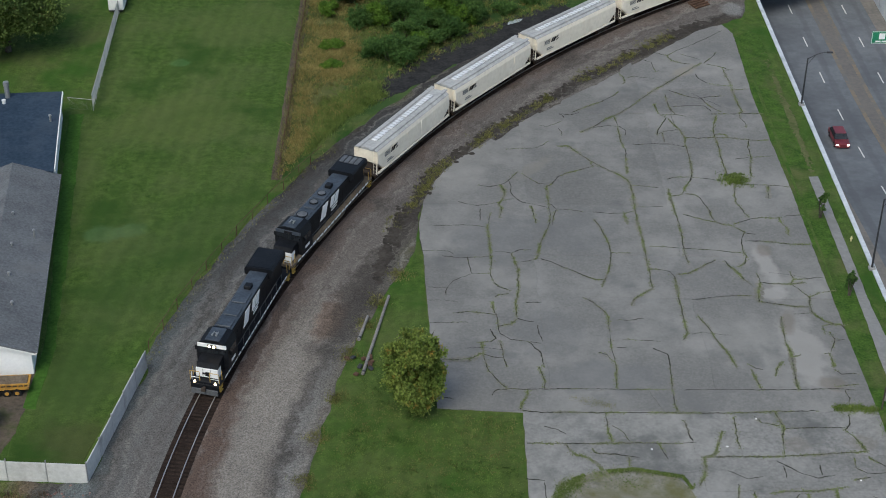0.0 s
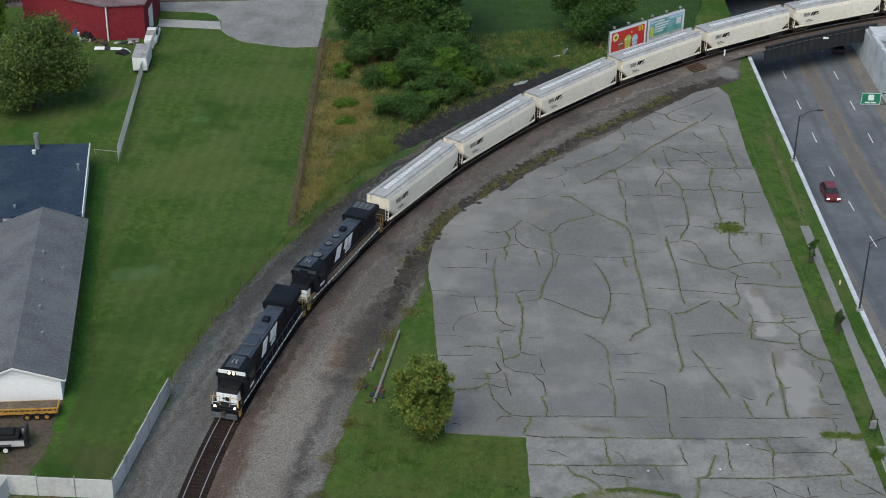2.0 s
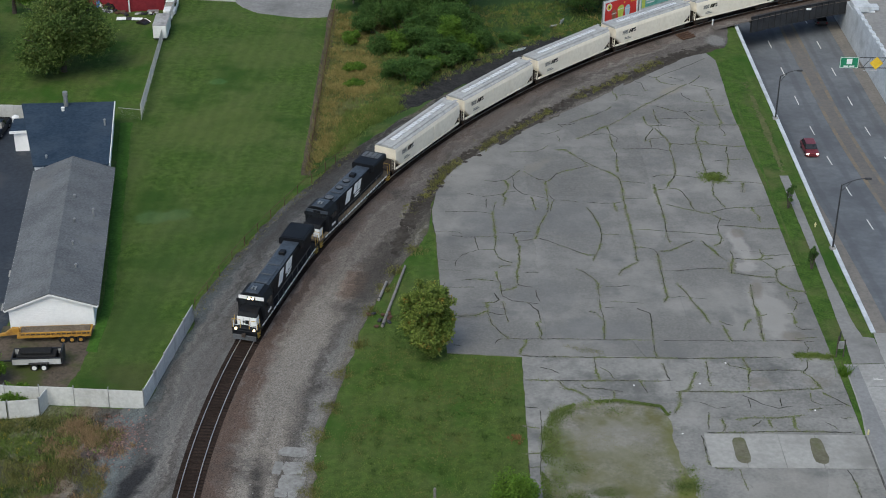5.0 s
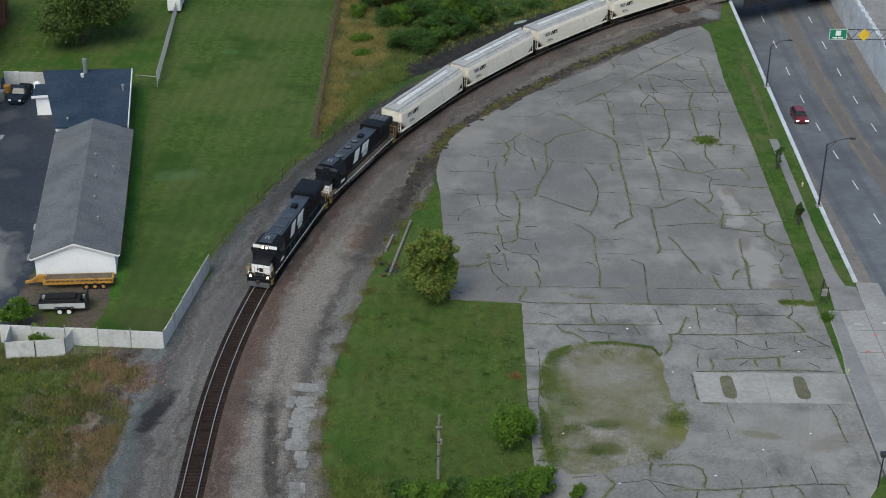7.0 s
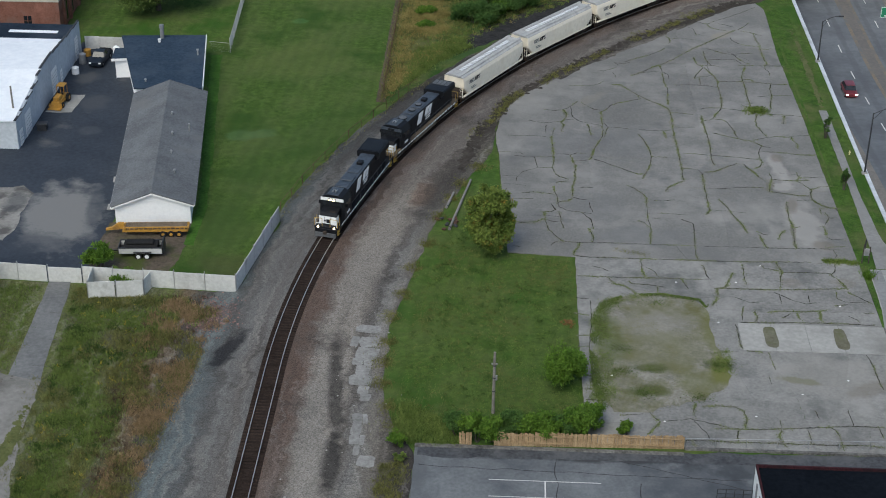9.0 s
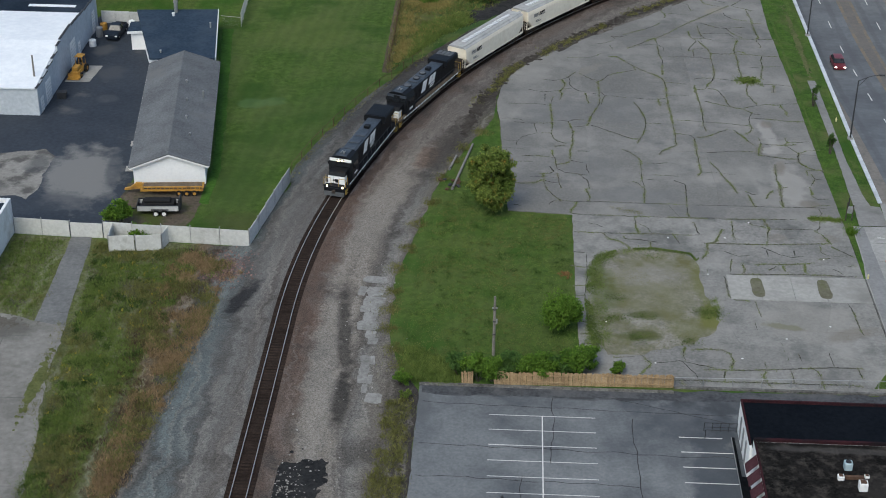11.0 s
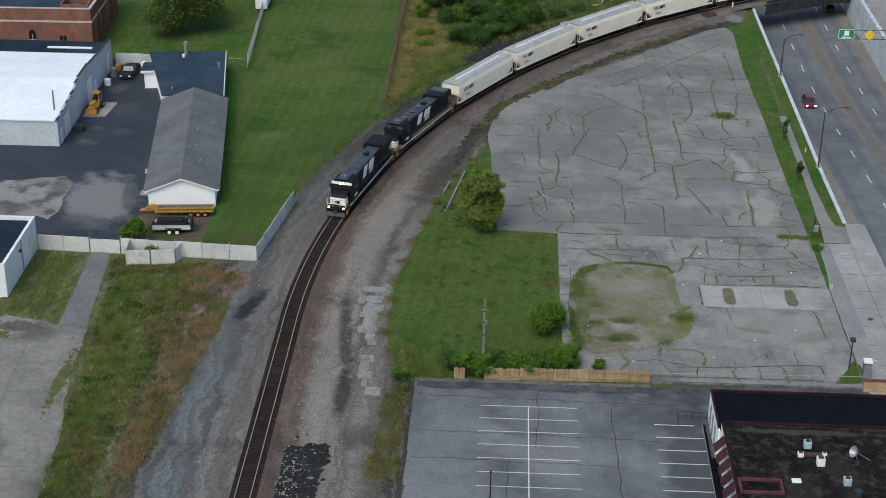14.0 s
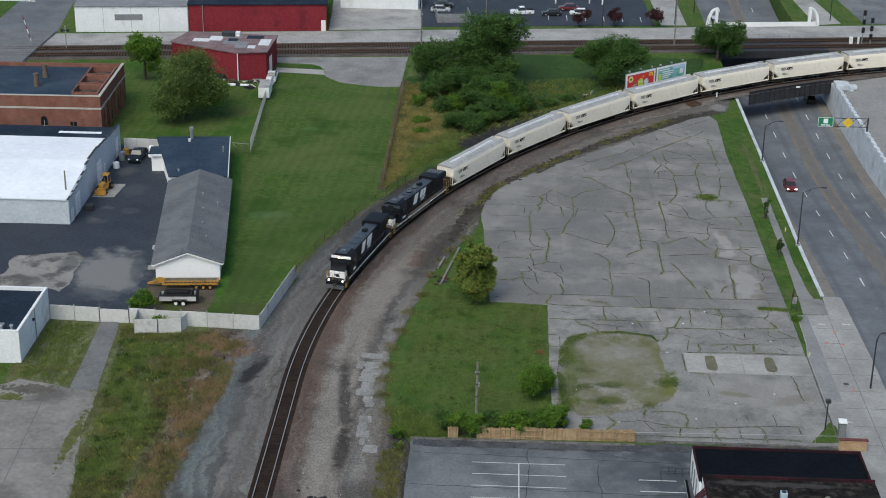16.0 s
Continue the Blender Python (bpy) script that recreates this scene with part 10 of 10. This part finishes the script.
crack("dark", (12.3, 60.3), (13.3, 59.7), (14.4, 58.7), (15.6, 57.9), (16.7, 57.0), (17.8, 56.3), (18.7, 56.3))
crack("weedy", (7.2, 69.6), (6.9, 67.6), (6.8, 66.4), (6.9, 64.0), (7.0, 61.7), (7.0, 59.5), (6.8, 57.3), (7.1, 55.9))
crack("fine", (0.9, 67.0), (4.8, 67.1), (6.8, 66.7))
crack("fine", (-0.7, 61.7), (1.0, 61.9), (2.5, 61.7), (3.1, 61.1))
crack("fine", (1.8, 60.8), (3.4, 60.4), (5.2, 60.5), (6.8, 60.7))
crack("fine", (7.1, 61.6), (8.3, 61.6), (9.2, 61.4))
crack("weedy", (9.2, 61.3), (9.5, 59.7), (9.8, 58.1), (9.6, 56.2), (9.7, 54.6), (9.3, 52.5), (9.2, 50.7), (9.2, 49.3))
crack("fine", (9.2, 61.4), (10.0, 62.0), (11.3, 62.0))
crack("fine", (9.9, 59.6), (10.9, 59.8), (11.7, 60.1), (12.0, 61.2))
crack("fine", (4.5, 60.6), (4.6, 58.7), (4.9, 57.3), (6.8, 57.4))
crack("fine", (4.9, 57.3), (3.4, 56.4), (2.7, 55.6), (2.2, 54.4), (2.1, 53.3))
crack("fine", (0.3, 54.8), (1.3, 54.6), (2.5, 54.7))
crack("dark", (7.1, 55.7), (7.6, 54.9), (8.4, 54.4), (8.9, 54.1))
crack("fine", (6.1, 70.6), (6.0, 68.2))
crack("weedy", (11.8, 71.3), (12.0, 69.4), (12.2, 67.6))
crack("fine", (19.8, 61.5), (21.9, 61.5))
crack("fine", (0.3, 52.4), (1.9, 52.4), (3.4, 52.0))
crack("dark", (2.9, 50.0), (4.4, 50.3), (6.1, 50.0), (7.0, 49.8))
crack("weedy", (6.8, 52.0), (6.9, 50.7), (7.2, 49.5), (7.3, 48.0), (7.4, 46.5))
crack("dark", (7.2, 53.0), (7.7, 53.4), (8.6, 53.6))
crack("fine", (0.5, 48.3), (2.7, 48.4), (4.3, 48.5))
crack("weedy", (7.4, 47.8), (8.6, 48.1), (9.2, 49.0))
crack("dark", (9.2, 49.2), (10.1, 48.7), (10.9, 48.6))
crack("fine", (10.2, 52.0), (11.9, 52.0))
crack("fine", (11.2, 48.0), (11.3, 46.6), (11.6, 45.2))
crack("dark", (6.5, 47.1), (6.8, 46.2), (7.0, 45.6), (6.5, 45.1), (5.2, 44.9))
crack("fine", (7.4, 46.5), (8.5, 45.5), (9.9, 45.2), (11.4, 44.8))
crack("weedy", (5.5, 44.9), (5.7, 43.7), (5.8, 41.8), (6.0, 40.7), (6.5, 39.6), (6.9, 38.8), (7.4, 38.0), (7.8, 37.5))
crack("weedy", (1.5, 42.1), (2.9, 42.0), (4.5, 42.2), (5.3, 43.0), (5.8, 43.1))
crack("fine", (5.7, 43.0), (6.7, 42.5), (7.6, 42.4))
crack("weedy", (7.4, 45.1), (7.6, 43.7), (7.7, 42.3), (7.9, 40.9))
crack("dark", (10.2, 45.1), (10.7, 44.2), (11.3, 43.2), (11.4, 41.8), (11.5, 40.9))
crack("weedy", (11.0, 40.9), (11.2, 39.8), (11.4, 38.7), (11.3, 37.5))
crack("dark", (7.8, 37.4), (6.8, 37.3), (6.5, 36.9), (6.3, 36.4))
crack("weedy", (9.7, 37.3), (9.6, 36.5), (9.1, 35.4), (8.9, 34.3))
crack("dark", (16.1, 52.9), (17.1, 52.1), (17.9, 50.8), (18.4, 49.6))
crack("weedy", (18.4, 49.6), (18.3, 47.6), (18.3, 45.6), (18.2, 44.2), (18.4, 42.6), (18.4, 41.0), (18.2, 39.2), (18.1, 37.6))
crack("weedy", (16.9, 43.3), (17.7, 43.0), (18.2, 41.9))
crack("fine", (18.8, 44.2), (19.7, 44.2))
crack("fine", (19.3, 48.9), (20.9, 48.9), (22.0, 49.2))
crack("fine", (1.8, 36.1), (2.8, 35.8))
crack("weedy", (16.7, 34.1), (16.7, 31.6), (16.9, 29.6))
crack("fine", (11.0, 31.8), (12.2, 31.3), (12.8, 30.7))
crack("fine", (17.1, 32.0), (18.1, 31.0), (18.5, 29.7))
crack("dark", (9.2, 29.4), (11.4, 29.4), (15.3, 29.4), (19.3, 29.5), (21.2, 29.4), (24.5, 29.6))
crack("weedy", (12.7, 29.2), (13.4, 27.8), (14.6, 27.4), (15.3, 26.6), (15.8, 25.5))
crack("dark", (15.1, 28.7), (15.3, 28.0), (17.2, 27.8), (19.2, 27.5))
crack("weedy", (18.2, 27.5), (18.2, 25.8))
crack("weedy", (21.1, 29.4), (21.4, 28.3), (21.7, 27.2))
crack("dark", (23.8, 32.8), (24.0, 31.1), (24.2, 29.7))
crack("weedy", (27.1, 31.2), (26.4, 29.2), (25.9, 27.8), (24.9, 27.5), (24.9, 26.2), (24.5, 24.7), (23.9, 23.6))
crack("dark", (8.9, 24.5), (10.6, 24.3))
crack("dark", (8.7, 21.1), (10.4, 20.8))
crack("dark", (8.8, 16.5), (10.2, 16.6))
crack("dark", (8.9, 14.3), (10.0, 14.4))
crack("fine", (10.5, 24.0), (10.5, 20.3), (10.2, 16.7), (10.0, 13.2))
crack("dark", (9.2, 8.7), (10.7, 8.9), (11.6, 9.2))
crack("dark", (9.3, 6.3), (11.8, 6.5))
crack("dark", (9.4, 4.4), (12.0, 4.5), (13.1, 4.8))
crack("fine", (9.6, 1.4), (10.1, 1.8))
crack("dark", (12.7, 2.5), (14.2, 2.6), (15.6, 2.8))
crack("fine", (12.7, 1.8), (15.0, 2.2))
crack("weedy", (14.6, 4.8), (15.3, 3.3), (16.0, 1.8), (16.6, 0.9), (15.9, -0.3), (15.3, -1.2))
crack("fine", (17.2, 1.1), (18.9, 1.4), (20.1, 1.8))
crack("weedy", (20.3, 4.2), (20.0, 2.6), (20.3, 1.6))
crack("fine", (20.0, 1.3), (20.5, 0.1), (21.0, -0.6), (21.3, -1.8))
crack("weedy", (19.4, -2.0), (19.7, -3.1))
crack("dark", (21.1, 3.9), (22.6, 4.1), (24.3, 4.0), (25.1, 3.4))
crack("dark", (18.6, -2.1), (21.4, -2.0), (23.6, -2.1), (27.5, -2.0), (31.9, -2.0), (36.3, -1.9), (37.9, -2.0))
crack("fine", (19.2, 1.6), (20.6, 1.3), (22.2, 0.8), (23.3, 0.3))
crack("weedy", (28.5, 33.3), (28.4, 31.4), (28.3, 29.7), (28.4, 28.6))
crack("dark", (24.6, 27.5), (29.4, 27.6), (31.4, 27.6), (34.6, 27.9), (39.5, 28.4))
crack("weedy", (32.4, 34.0), (32.7, 32.7), (32.9, 31.9), (32.4, 30.0), (32.2, 28.0))
crack("fine", (32.9, 31.7), (35.9, 31.8), (38.5, 31.8))
crack("weedy", (39.2, 33.8), (39.1, 32.4), (38.4, 31.4), (38.9, 30.7), (39.4, 29.5), (39.6, 28.4))
crack("fine", (26.7, 25.7), (28.4, 24.6), (29.7, 24.9))
crack("fine", (31.3, 27.0), (33.0, 25.5), (34.5, 24.7), (36.1, 25.1))
crack("dark", (30.1, 22.7), (32.0, 23.0), (33.9, 23.0), (37.1, 23.5))
crack("weedy", (28.6, 22.9), (28.7, 21.5), (28.4, 20.5))
crack("weedy", (33.2, 22.6), (33.4, 21.4))
crack("weedy", (35.8, 23.2), (35.6, 21.3), (35.9, 21.0))
crack("dark", (31.5, 21.5), (32.5, 22.6))
crack("fine", (27.4, 23.9), (27.0, 20.8))
crack("dark", (26.8, 20.3), (29.8, 20.4), (32.3, 20.6), (35.4, 20.7), (38.5, 20.7), (41.3, 20.6))
crack("fine", (38.3, 27.5), (38.2, 26.1), (39.0, 25.4), (41.2, 25.5))
crack("fine", (38.8, 22.4), (39.6, 21.6), (39.8, 21.1))
crack("fine", (40.5, 23.1), (41.7, 23.1))
crack("dark", (37.6, 24.4), (39.2, 24.8))
crack("dark", (26.2, 19.9), (26.2, 17.7), (26.2, 15.4), (26.9, 14.5), (28.4, 14.4))
crack("dark", (39.3, 14.5), (39.6, 12.9), (39.7, 11.2), (39.7, 9.4), (39.8, 8.0))
crack("fine", (29.0, 14.4), (29.1, 12.8), (29.3, 11.1))
crack("fine", (28.4, 9.9), (28.5, 8.3))
crack("weedy", (25.1, 3.4), (25.2, 1.9), (24.9, 0.4))
crack("dark", (22.0, 0.1), (26.6, 0.2), (32.3, 0.9), (35.2, 1.3), (38.5, 1.3))
crack("weedy", (28.5, 1.8), (28.5, 0.5), (28.0, -0.8), (28.3, -2.0), (28.6, -2.7))
crack("weedy", (31.0, 0.3), (31.1, -0.9), (31.0, -1.8))
crack("weedy", (33.1, 1.2), (33.7, 0.5), (34.0, -0.9), (34.0, -2.7))
crack("fine", (35.5, 4.1), (35.6, 2.6), (35.7, 1.4))
crack("fine", (32.2, 3.9), (32.4, 2.4))
crack("weedy", (38.1, 1.1), (38.2, -0.5))
crack("weedy", (24.2, -0.1), (23.9, -2.1))

crack("dark", (39.6, 27.6), (41.0, 26.2), (41.9, 25.2))
crack("weedy", (30.4, 33.5), (30.9, 32.5), (32.5, 32.0))
crack("fine", (31.8, 26.3), (31.8, 24.6))
crack("fine", (35.0, 26.5), (35.0, 25.1))

WEEDY, DARKLINE, FINE = CRACKS["weedy"], CRACKS["dark"], CRACKS["fine"]


def bend(x, y):
    return (x + 0.06 * wobble(x, y, 0.5, 3.3) + 0.09 * wobble(x, y, 1.6, 1.1) + 0.05 * wobble(x, y, 5.0, 2.1), y + 0.06 * wobble(x, y, 0.5, 5.5) + 0.09 * wobble(x, y, 1.6, 4.1) + 0.05 * wobble(x, y, 5.0, 7.1))


def along(line, gap):
    for a, b in zip(line, line[1:]):
        n = max(1, int(math.hypot(b[0] - a[0], b[1] - a[1]) / gap))
        for i in range(n):
            x, y = a[0] + (b[0] - a[0]) * i / n, a[1] + (b[1] - a[1]) * i / n
            yield bend(x, y)
    yield bend(*line[-1])


crack_bm = bmesh.new()


def ribbon(bm, line, z, width, seed, gap=0.2):
    """A ragged strip along a wandering line, thin at its ends; width(x, y) gives its half width, none where it is below zero."""
    places = list(along(line, gap))
    last = None
    for k, (x, y) in enumerate(places):
        thin = min(1.0, 0.65 + 0.2 * min(k, len(places) - 1 - k))
        if last:
            dx, dy = x - last[0], y - last[1]
            L = math.hypot(dx, dy) or 1.0
            w0, w1 = width(last[0], last[1]) * thin, width(x, y) * thin
            if w0 > 0 and w1 > 0:
                ox, oy = -dy / L, dx / L
                ends = []
                for px, py, pw in ((last[0], last[1], w0), (x, y, w1)):
                    a, b = pw * (1 + 1.2 * wobble(px, py, 3.1, seed)), pw * (1 + 1.2 * wobble(px, py, 3.1, seed + 4))
                    ends.append(((px + ox * a, py + oy * a, z), (px - ox * b, py - oy * b, z)))
                bm.faces.new([bm.verts.new(p) for p in (ends[0][0], ends[0][1], ends[1][1], ends[1][0])])
        last = (x, y)


def mossy(bm, line, amount, spread):
    """Small tufts of moss strewn along a crack; amount(x, y) gives how thick they grow, spread how far from it."""
    for x, y in along(line, 0.12):
        for _ in range(int(max(0.0, amount(x, y)) * 7 + rng.random())):
            cx, cy, r, k = x + rng.gauss(0, spread), y + rng.gauss(0, spread), rng.uniform(0.025, 0.075), rng.uniform(0, 6.28)
            bm.faces.new([bm.verts.new((cx + r * rng.uniform(0.5, 1.4) * math.cos(k + i * 1.257), cy + r * rng.uniform(0.5, 1.4) * math.sin(k + i * 1.257), 0.117 + rng.uniform(0, 0.012))) for i in range(5)])


for line in WEEDY:
    ribbon(crack_bm, line, 0.1185, lambda x, y: 0.040 + 0.055 * wobble(x, y, 0.7, 3.0), 5.0)
for line in DARKLINE:
    ribbon(crack_bm, line, 0.1128, lambda x, y: 0.056 + 0.04 * wobble(x, y, 0.9, 6.0), 6.0)
for line in FINE:
    ribbon(crack_bm, line, 0.1125, lambda x, y: 0.042 + 0.035 * wobble(x, y, 0.7, 6.0), 6.0)
bmesh.ops.recalc_face_normals(crack_bm, faces=crack_bm.faces[:])
tagged(part("dark_cracks", crack_bm, mat("crack_dirt", (0.028, 0.028, 0.024), (0.066, 0.064, 0.053), 0.5, 3.0, 0.95, 0.2)), "dark wandering cracks in the asphalt", "cracks", "", "stuff")
# moss and low weeds fill the wider cracks; dust lies along their edges
bm = bmesh.new()
for line in WEEDY:
    ribbon(bm, line, 0.1165, lambda x, y: 0.062 + 0.15 * wobble(x, y, 0.45, 11.0), 7.0, 0.16)
    mossy(bm, line, lambda x, y: 0.70 + 1.2 * wobble(x, y, 0.45, 11.0), 0.12)
for line in DARKLINE:
    mossy(bm, line, lambda x, y: 0.38 + 1.3 * wobble(x, y, 0.45, 12.0), 0.10)
for line in FINE:
    mossy(bm, line, lambda x, y: 1.0 * wobble(x, y, 0.35, 12.0) - 0.05, 0.06)
bmesh.ops.recalc_face_normals(bm, faces=bm.faces[:])
tagged(part("joint_moss", bm, MOSS), "olive moss along the cracks and joints", "moss", "", "stuff")
bm = bmesh.new()
for line in WEEDY[:2] + WEEDY[3:40:5]:
    ribbon(bm, line, 0.1145, lambda x, y: 0.20 + 0.5 * wobble(x, y, 0.25, 14.0), 9.0)
bmesh.ops.recalc_face_normals(bm, faces=bm.faces[:])
tagged(part("crack_dust", bm, mat("crack_dust", (0.15, 0.145, 0.125), (0.22, 0.21, 0.185), 0.4, 3.0, 0.95, 0.2)), "pale dust washed along the cracks", "dust", "", "stuff")
for line in WEEDY:
    for p in along(line, 0.3):
        if wobble(p[0], p[1], 0.45, 11.0) > 0.02:
            weed_spots.append(p)
bm = bmesh.new()
for k in range(9):
    x, y = rng.uniform(2, 41), rng.uniform(0, 112)
    a = rng.choice((0, 1.57, 3.14, 4.71)) + rng.gauss(0, 0.35)
    last = None
    for i in range(rng.randint(6, 16)):
        a += rng.gauss(0, 0.12)
        x, y = x + 0.45 * math.cos(a), y + 0.45 * math.sin(a)
        if not (1.5 < x < 42 and -2 < y < 36 + 2.1 * x and (y > 35 or x > 9.8)) or y > 118 or (x < 25 and y < 26):
            break
        w = rng.uniform(0.012, 0.028)
        cur = (bm.verts.new((x - w * math.sin(a), y + w * math.cos(a), 0.1135)), bm.verts.new((x + w * math.sin(a), y - w * math.cos(a), 0.1135)))
        if last:
            bm.faces.new((last[0], last[1], cur[1], cur[0]))
        last = cur
tagged(part("hairline_cracks", bm, CRACKTAR), "fine dark cracks in the asphalt", "cracks", "", "stuff")
ISLE = mat("island_soil", (0.105, 0.100, 0.070), (0.165, 0.157, 0.112), 0.5, 3.0, 0.95, 0.4, third=(0.105, 0.115, 0.055), third_scale=0.6, third_amount=0.56)
# pale concrete pads, one slab each
for x0, x1 in ((26.4, 29.9), (29.96, 33.6), (33.66, 37.2), (37.26, 42.3)):
    part("concrete_slab", boxes((x0, 14.7, 0.02, x1, 20.2, 0.124 + rng.uniform(0, 0.006)), bevel=0.02), CONCRETE, lot)
for x in (28.9, 36.4):
    ring = [(x + 0.75 + 0.62 * math.copysign(abs(math.cos(a)) ** 0.6, math.cos(a)), 17.5 + 2.0 * math.copysign(abs(math.sin(a)) ** 0.6, math.sin(a))) for a in [i * math.tau / 20 for i in range(20)]]
    sheet("grass_island", ISLE, ring, 0.142, "narrow mossy island in the concrete", 0.12, 0.8, category="moss", thick=0.03)
weeds("joint_weeds", mat("joint_weed", (0.060, 0.085, 0.024), (0.125, 0.152, 0.048), 0.4, 3.0, 0.85, 0.0, island=0.3), weed_spots, "low green weeds growing in the slab joints", 0.06, 9, 0.10, 51)
blotch("pothole", CRACKSOIL, 35.9, 78.3, 1.3, 0.9, 40, 35, "dark broken pothole in the asphalt", "pothole", z=0.118)
weeds("joint_weeds", BLADE, [(35.6 + random.gauss(0, 0.8), 77.2 + random.gauss(0, 0.6)) for _ in range(150)], "large weed tuft growing through the asphalt", 0.35, 12, 0.25, 52)
weeds("joint_weeds", OLIVE, [(13.8 + 0.09 * k + random.gauss(0, 0.15), 36.1 - 0.027 * k + random.gauss(0, 0.28)) for k in [i % 44 for i in range(300)]], "yellow-green moss patch beside a joint", 0.05, 26, 0.16, 58)
weeds("joint_weeds", BLADE, [(38.2 + 0.07 * k + random.gauss(0, 0.2), 34.8 - 0.006 * k + random.gauss(0, 0.3)) for k in [i % 54 for i in range(320)]], "green weed strip in a joint near the verge", 0.12, 26, 0.18, 53)
GRAV = [(11.5, 23.7), (14, 25.2), (17.7, 25.6), (22.4, 24.6), (23.4, 22), (23.4, 18.1), (24.7, 12.0), (23.8, 7.2), (17.4, 3.4), (12.0, 2.4), (10.4, 7.8), (10.5, 16.7)]
sheet("gravel_bed", GRAVEL, GRAV, 0.125, "pale gravel bed overgrown with moss and weeds", 0.9, 0.4, category="gravel")
weeds("bed_weeds", BLADE, scatter(21, 2400, [(9.9, 4), (12.5, 5), (12.6, 14), (12.2, 22), (14, 24), (18, 25.4), (17, 26), (12, 24.5), (10.6, 20)], lambda x, y: 0.55 + 1.2 * wobble(x, y, 0.4)), "green weeds at the edge of the gravel bed", 0.10, 24, 0.3, 54)
weeds("bed_weeds", OLIVE, scatter(22, 1300, GRAV, lambda x, y: max(0.0, 0.12 + wobble(x, y, 0.35, 3.0) * 1.6)), "thin olive weeds on the gravel bed", 0.08, 22, 0.35, 55)
weeds("bed_weeds", BLADE, scatter(23, 140, [(22.6, 10), (24.8, 10), (24.8, 14.4), (23, 14)]), "mossy green weed patch", 0.14, 30, 0.35, 56)
bm = bmesh.new()
RING = [(10.6, 3.5), (10.1, 8.0), (10.0, 13.0), (10.3, 19.0), (11.6, 23.8), (14.6, 25.5), (18.5, 26.0), (22.6, 25.0), (24.0, 21.5)]
for (xa, ya), (xb, yb) in zip(RING, RING[1:]):
    for k in range(int(210 * math.hypot(xb - xa, yb - ya))):
        t = rng.random()
        x, y = xa + (xb - xa) * t, ya + (yb - ya) * t
        wide = 0.75 if y < 24.6 and x < 13 else 0.28
        x, y = x + abs(rng.gauss(0, wide)) * (1 if x < 13 else 0.3), y - (abs(rng.gauss(0, wide)) if y > 23 else rng.gauss(0, 0.4))
        if wobble(x, y, 0.45, 8.0) < -0.12:
            continue
        r, k0 = rng.uniform(0.03, 0.085), rng.uniform(0, 6.28)
        bm.faces.new([bm.verts.new((x + r * rng.uniform(0.4, 1.3) * math.cos(k0 + i * 1.047), y + r * rng.uniform(0.4, 1.3) * math.sin(k0 + i * 1.047), 0.165 + rng.uniform(0, 0.05))) for i in range(6)])
for cx, cy, n in ((16.4, 10.4, 40), (13.2, 9.8, 50), (23.6, 11.6, 90), (15.5, 6.0, 60), (20.9, 5.4, 30), (18.0, 24.0, 16), (13.4, 14.2, 30)):
    for k in range(n * 9):
        x, y, r, k0 = cx + rng.gauss(0, 0.75), cy + rng.gauss(0, 0.5), rng.uniform(0.025, 0.07), rng.uniform(0, 6.28)
        bm.faces.new([bm.verts.new((x + r * rng.uniform(0.4, 1.3) * math.cos(k0 + i * 1.047), y + r * rng.uniform(0.4, 1.3) * math.sin(k0 + i * 1.047), 0.165 + rng.uniform(0, 0.05))) for i in range(6)])
tagged(part("ground_creeper", bm, mat("creeper_leaf", (0.048, 0.075, 0.016), (0.110, 0.140, 0.040), 0.5, 3.0, 0.85, 0.3, island=0.3)), "green creeping weeds round the gravel bed", "weeds", "", "stuff")
bm = bmesh.new()
for x, y in ((26.2, 2.4), (12.2, 8.9), (24.3, 20.1), (27.2, 29.0), (31.4, 6.6), (36.5, 9.4), (20.4, 28.6), (38.2, 24.4), (30.5, 33.0), (17.0, 1.0)):
    z = 0.125
    a = rng.uniform(0, 6.28)
    ring = [bm.verts.new((x + 0.14 * rng.uniform(0.6, 1.2) * math.cos(a + i * 1.257), y + 0.11 * rng.uniform(0.6, 1.2) * math.sin(a + i * 1.257), z + rng.uniform(0, 0.03))) for i in range(5)]
    top = bm.verts.new((x, y, z + 0.09))
    for i in range(5):
        bm.faces.new((ring[i], ring[(i + 1) % 5], top))
tagged(part("litter", bm, BRIGHT), "crumpled white litter on the old car park", "litter", "", "stuff")
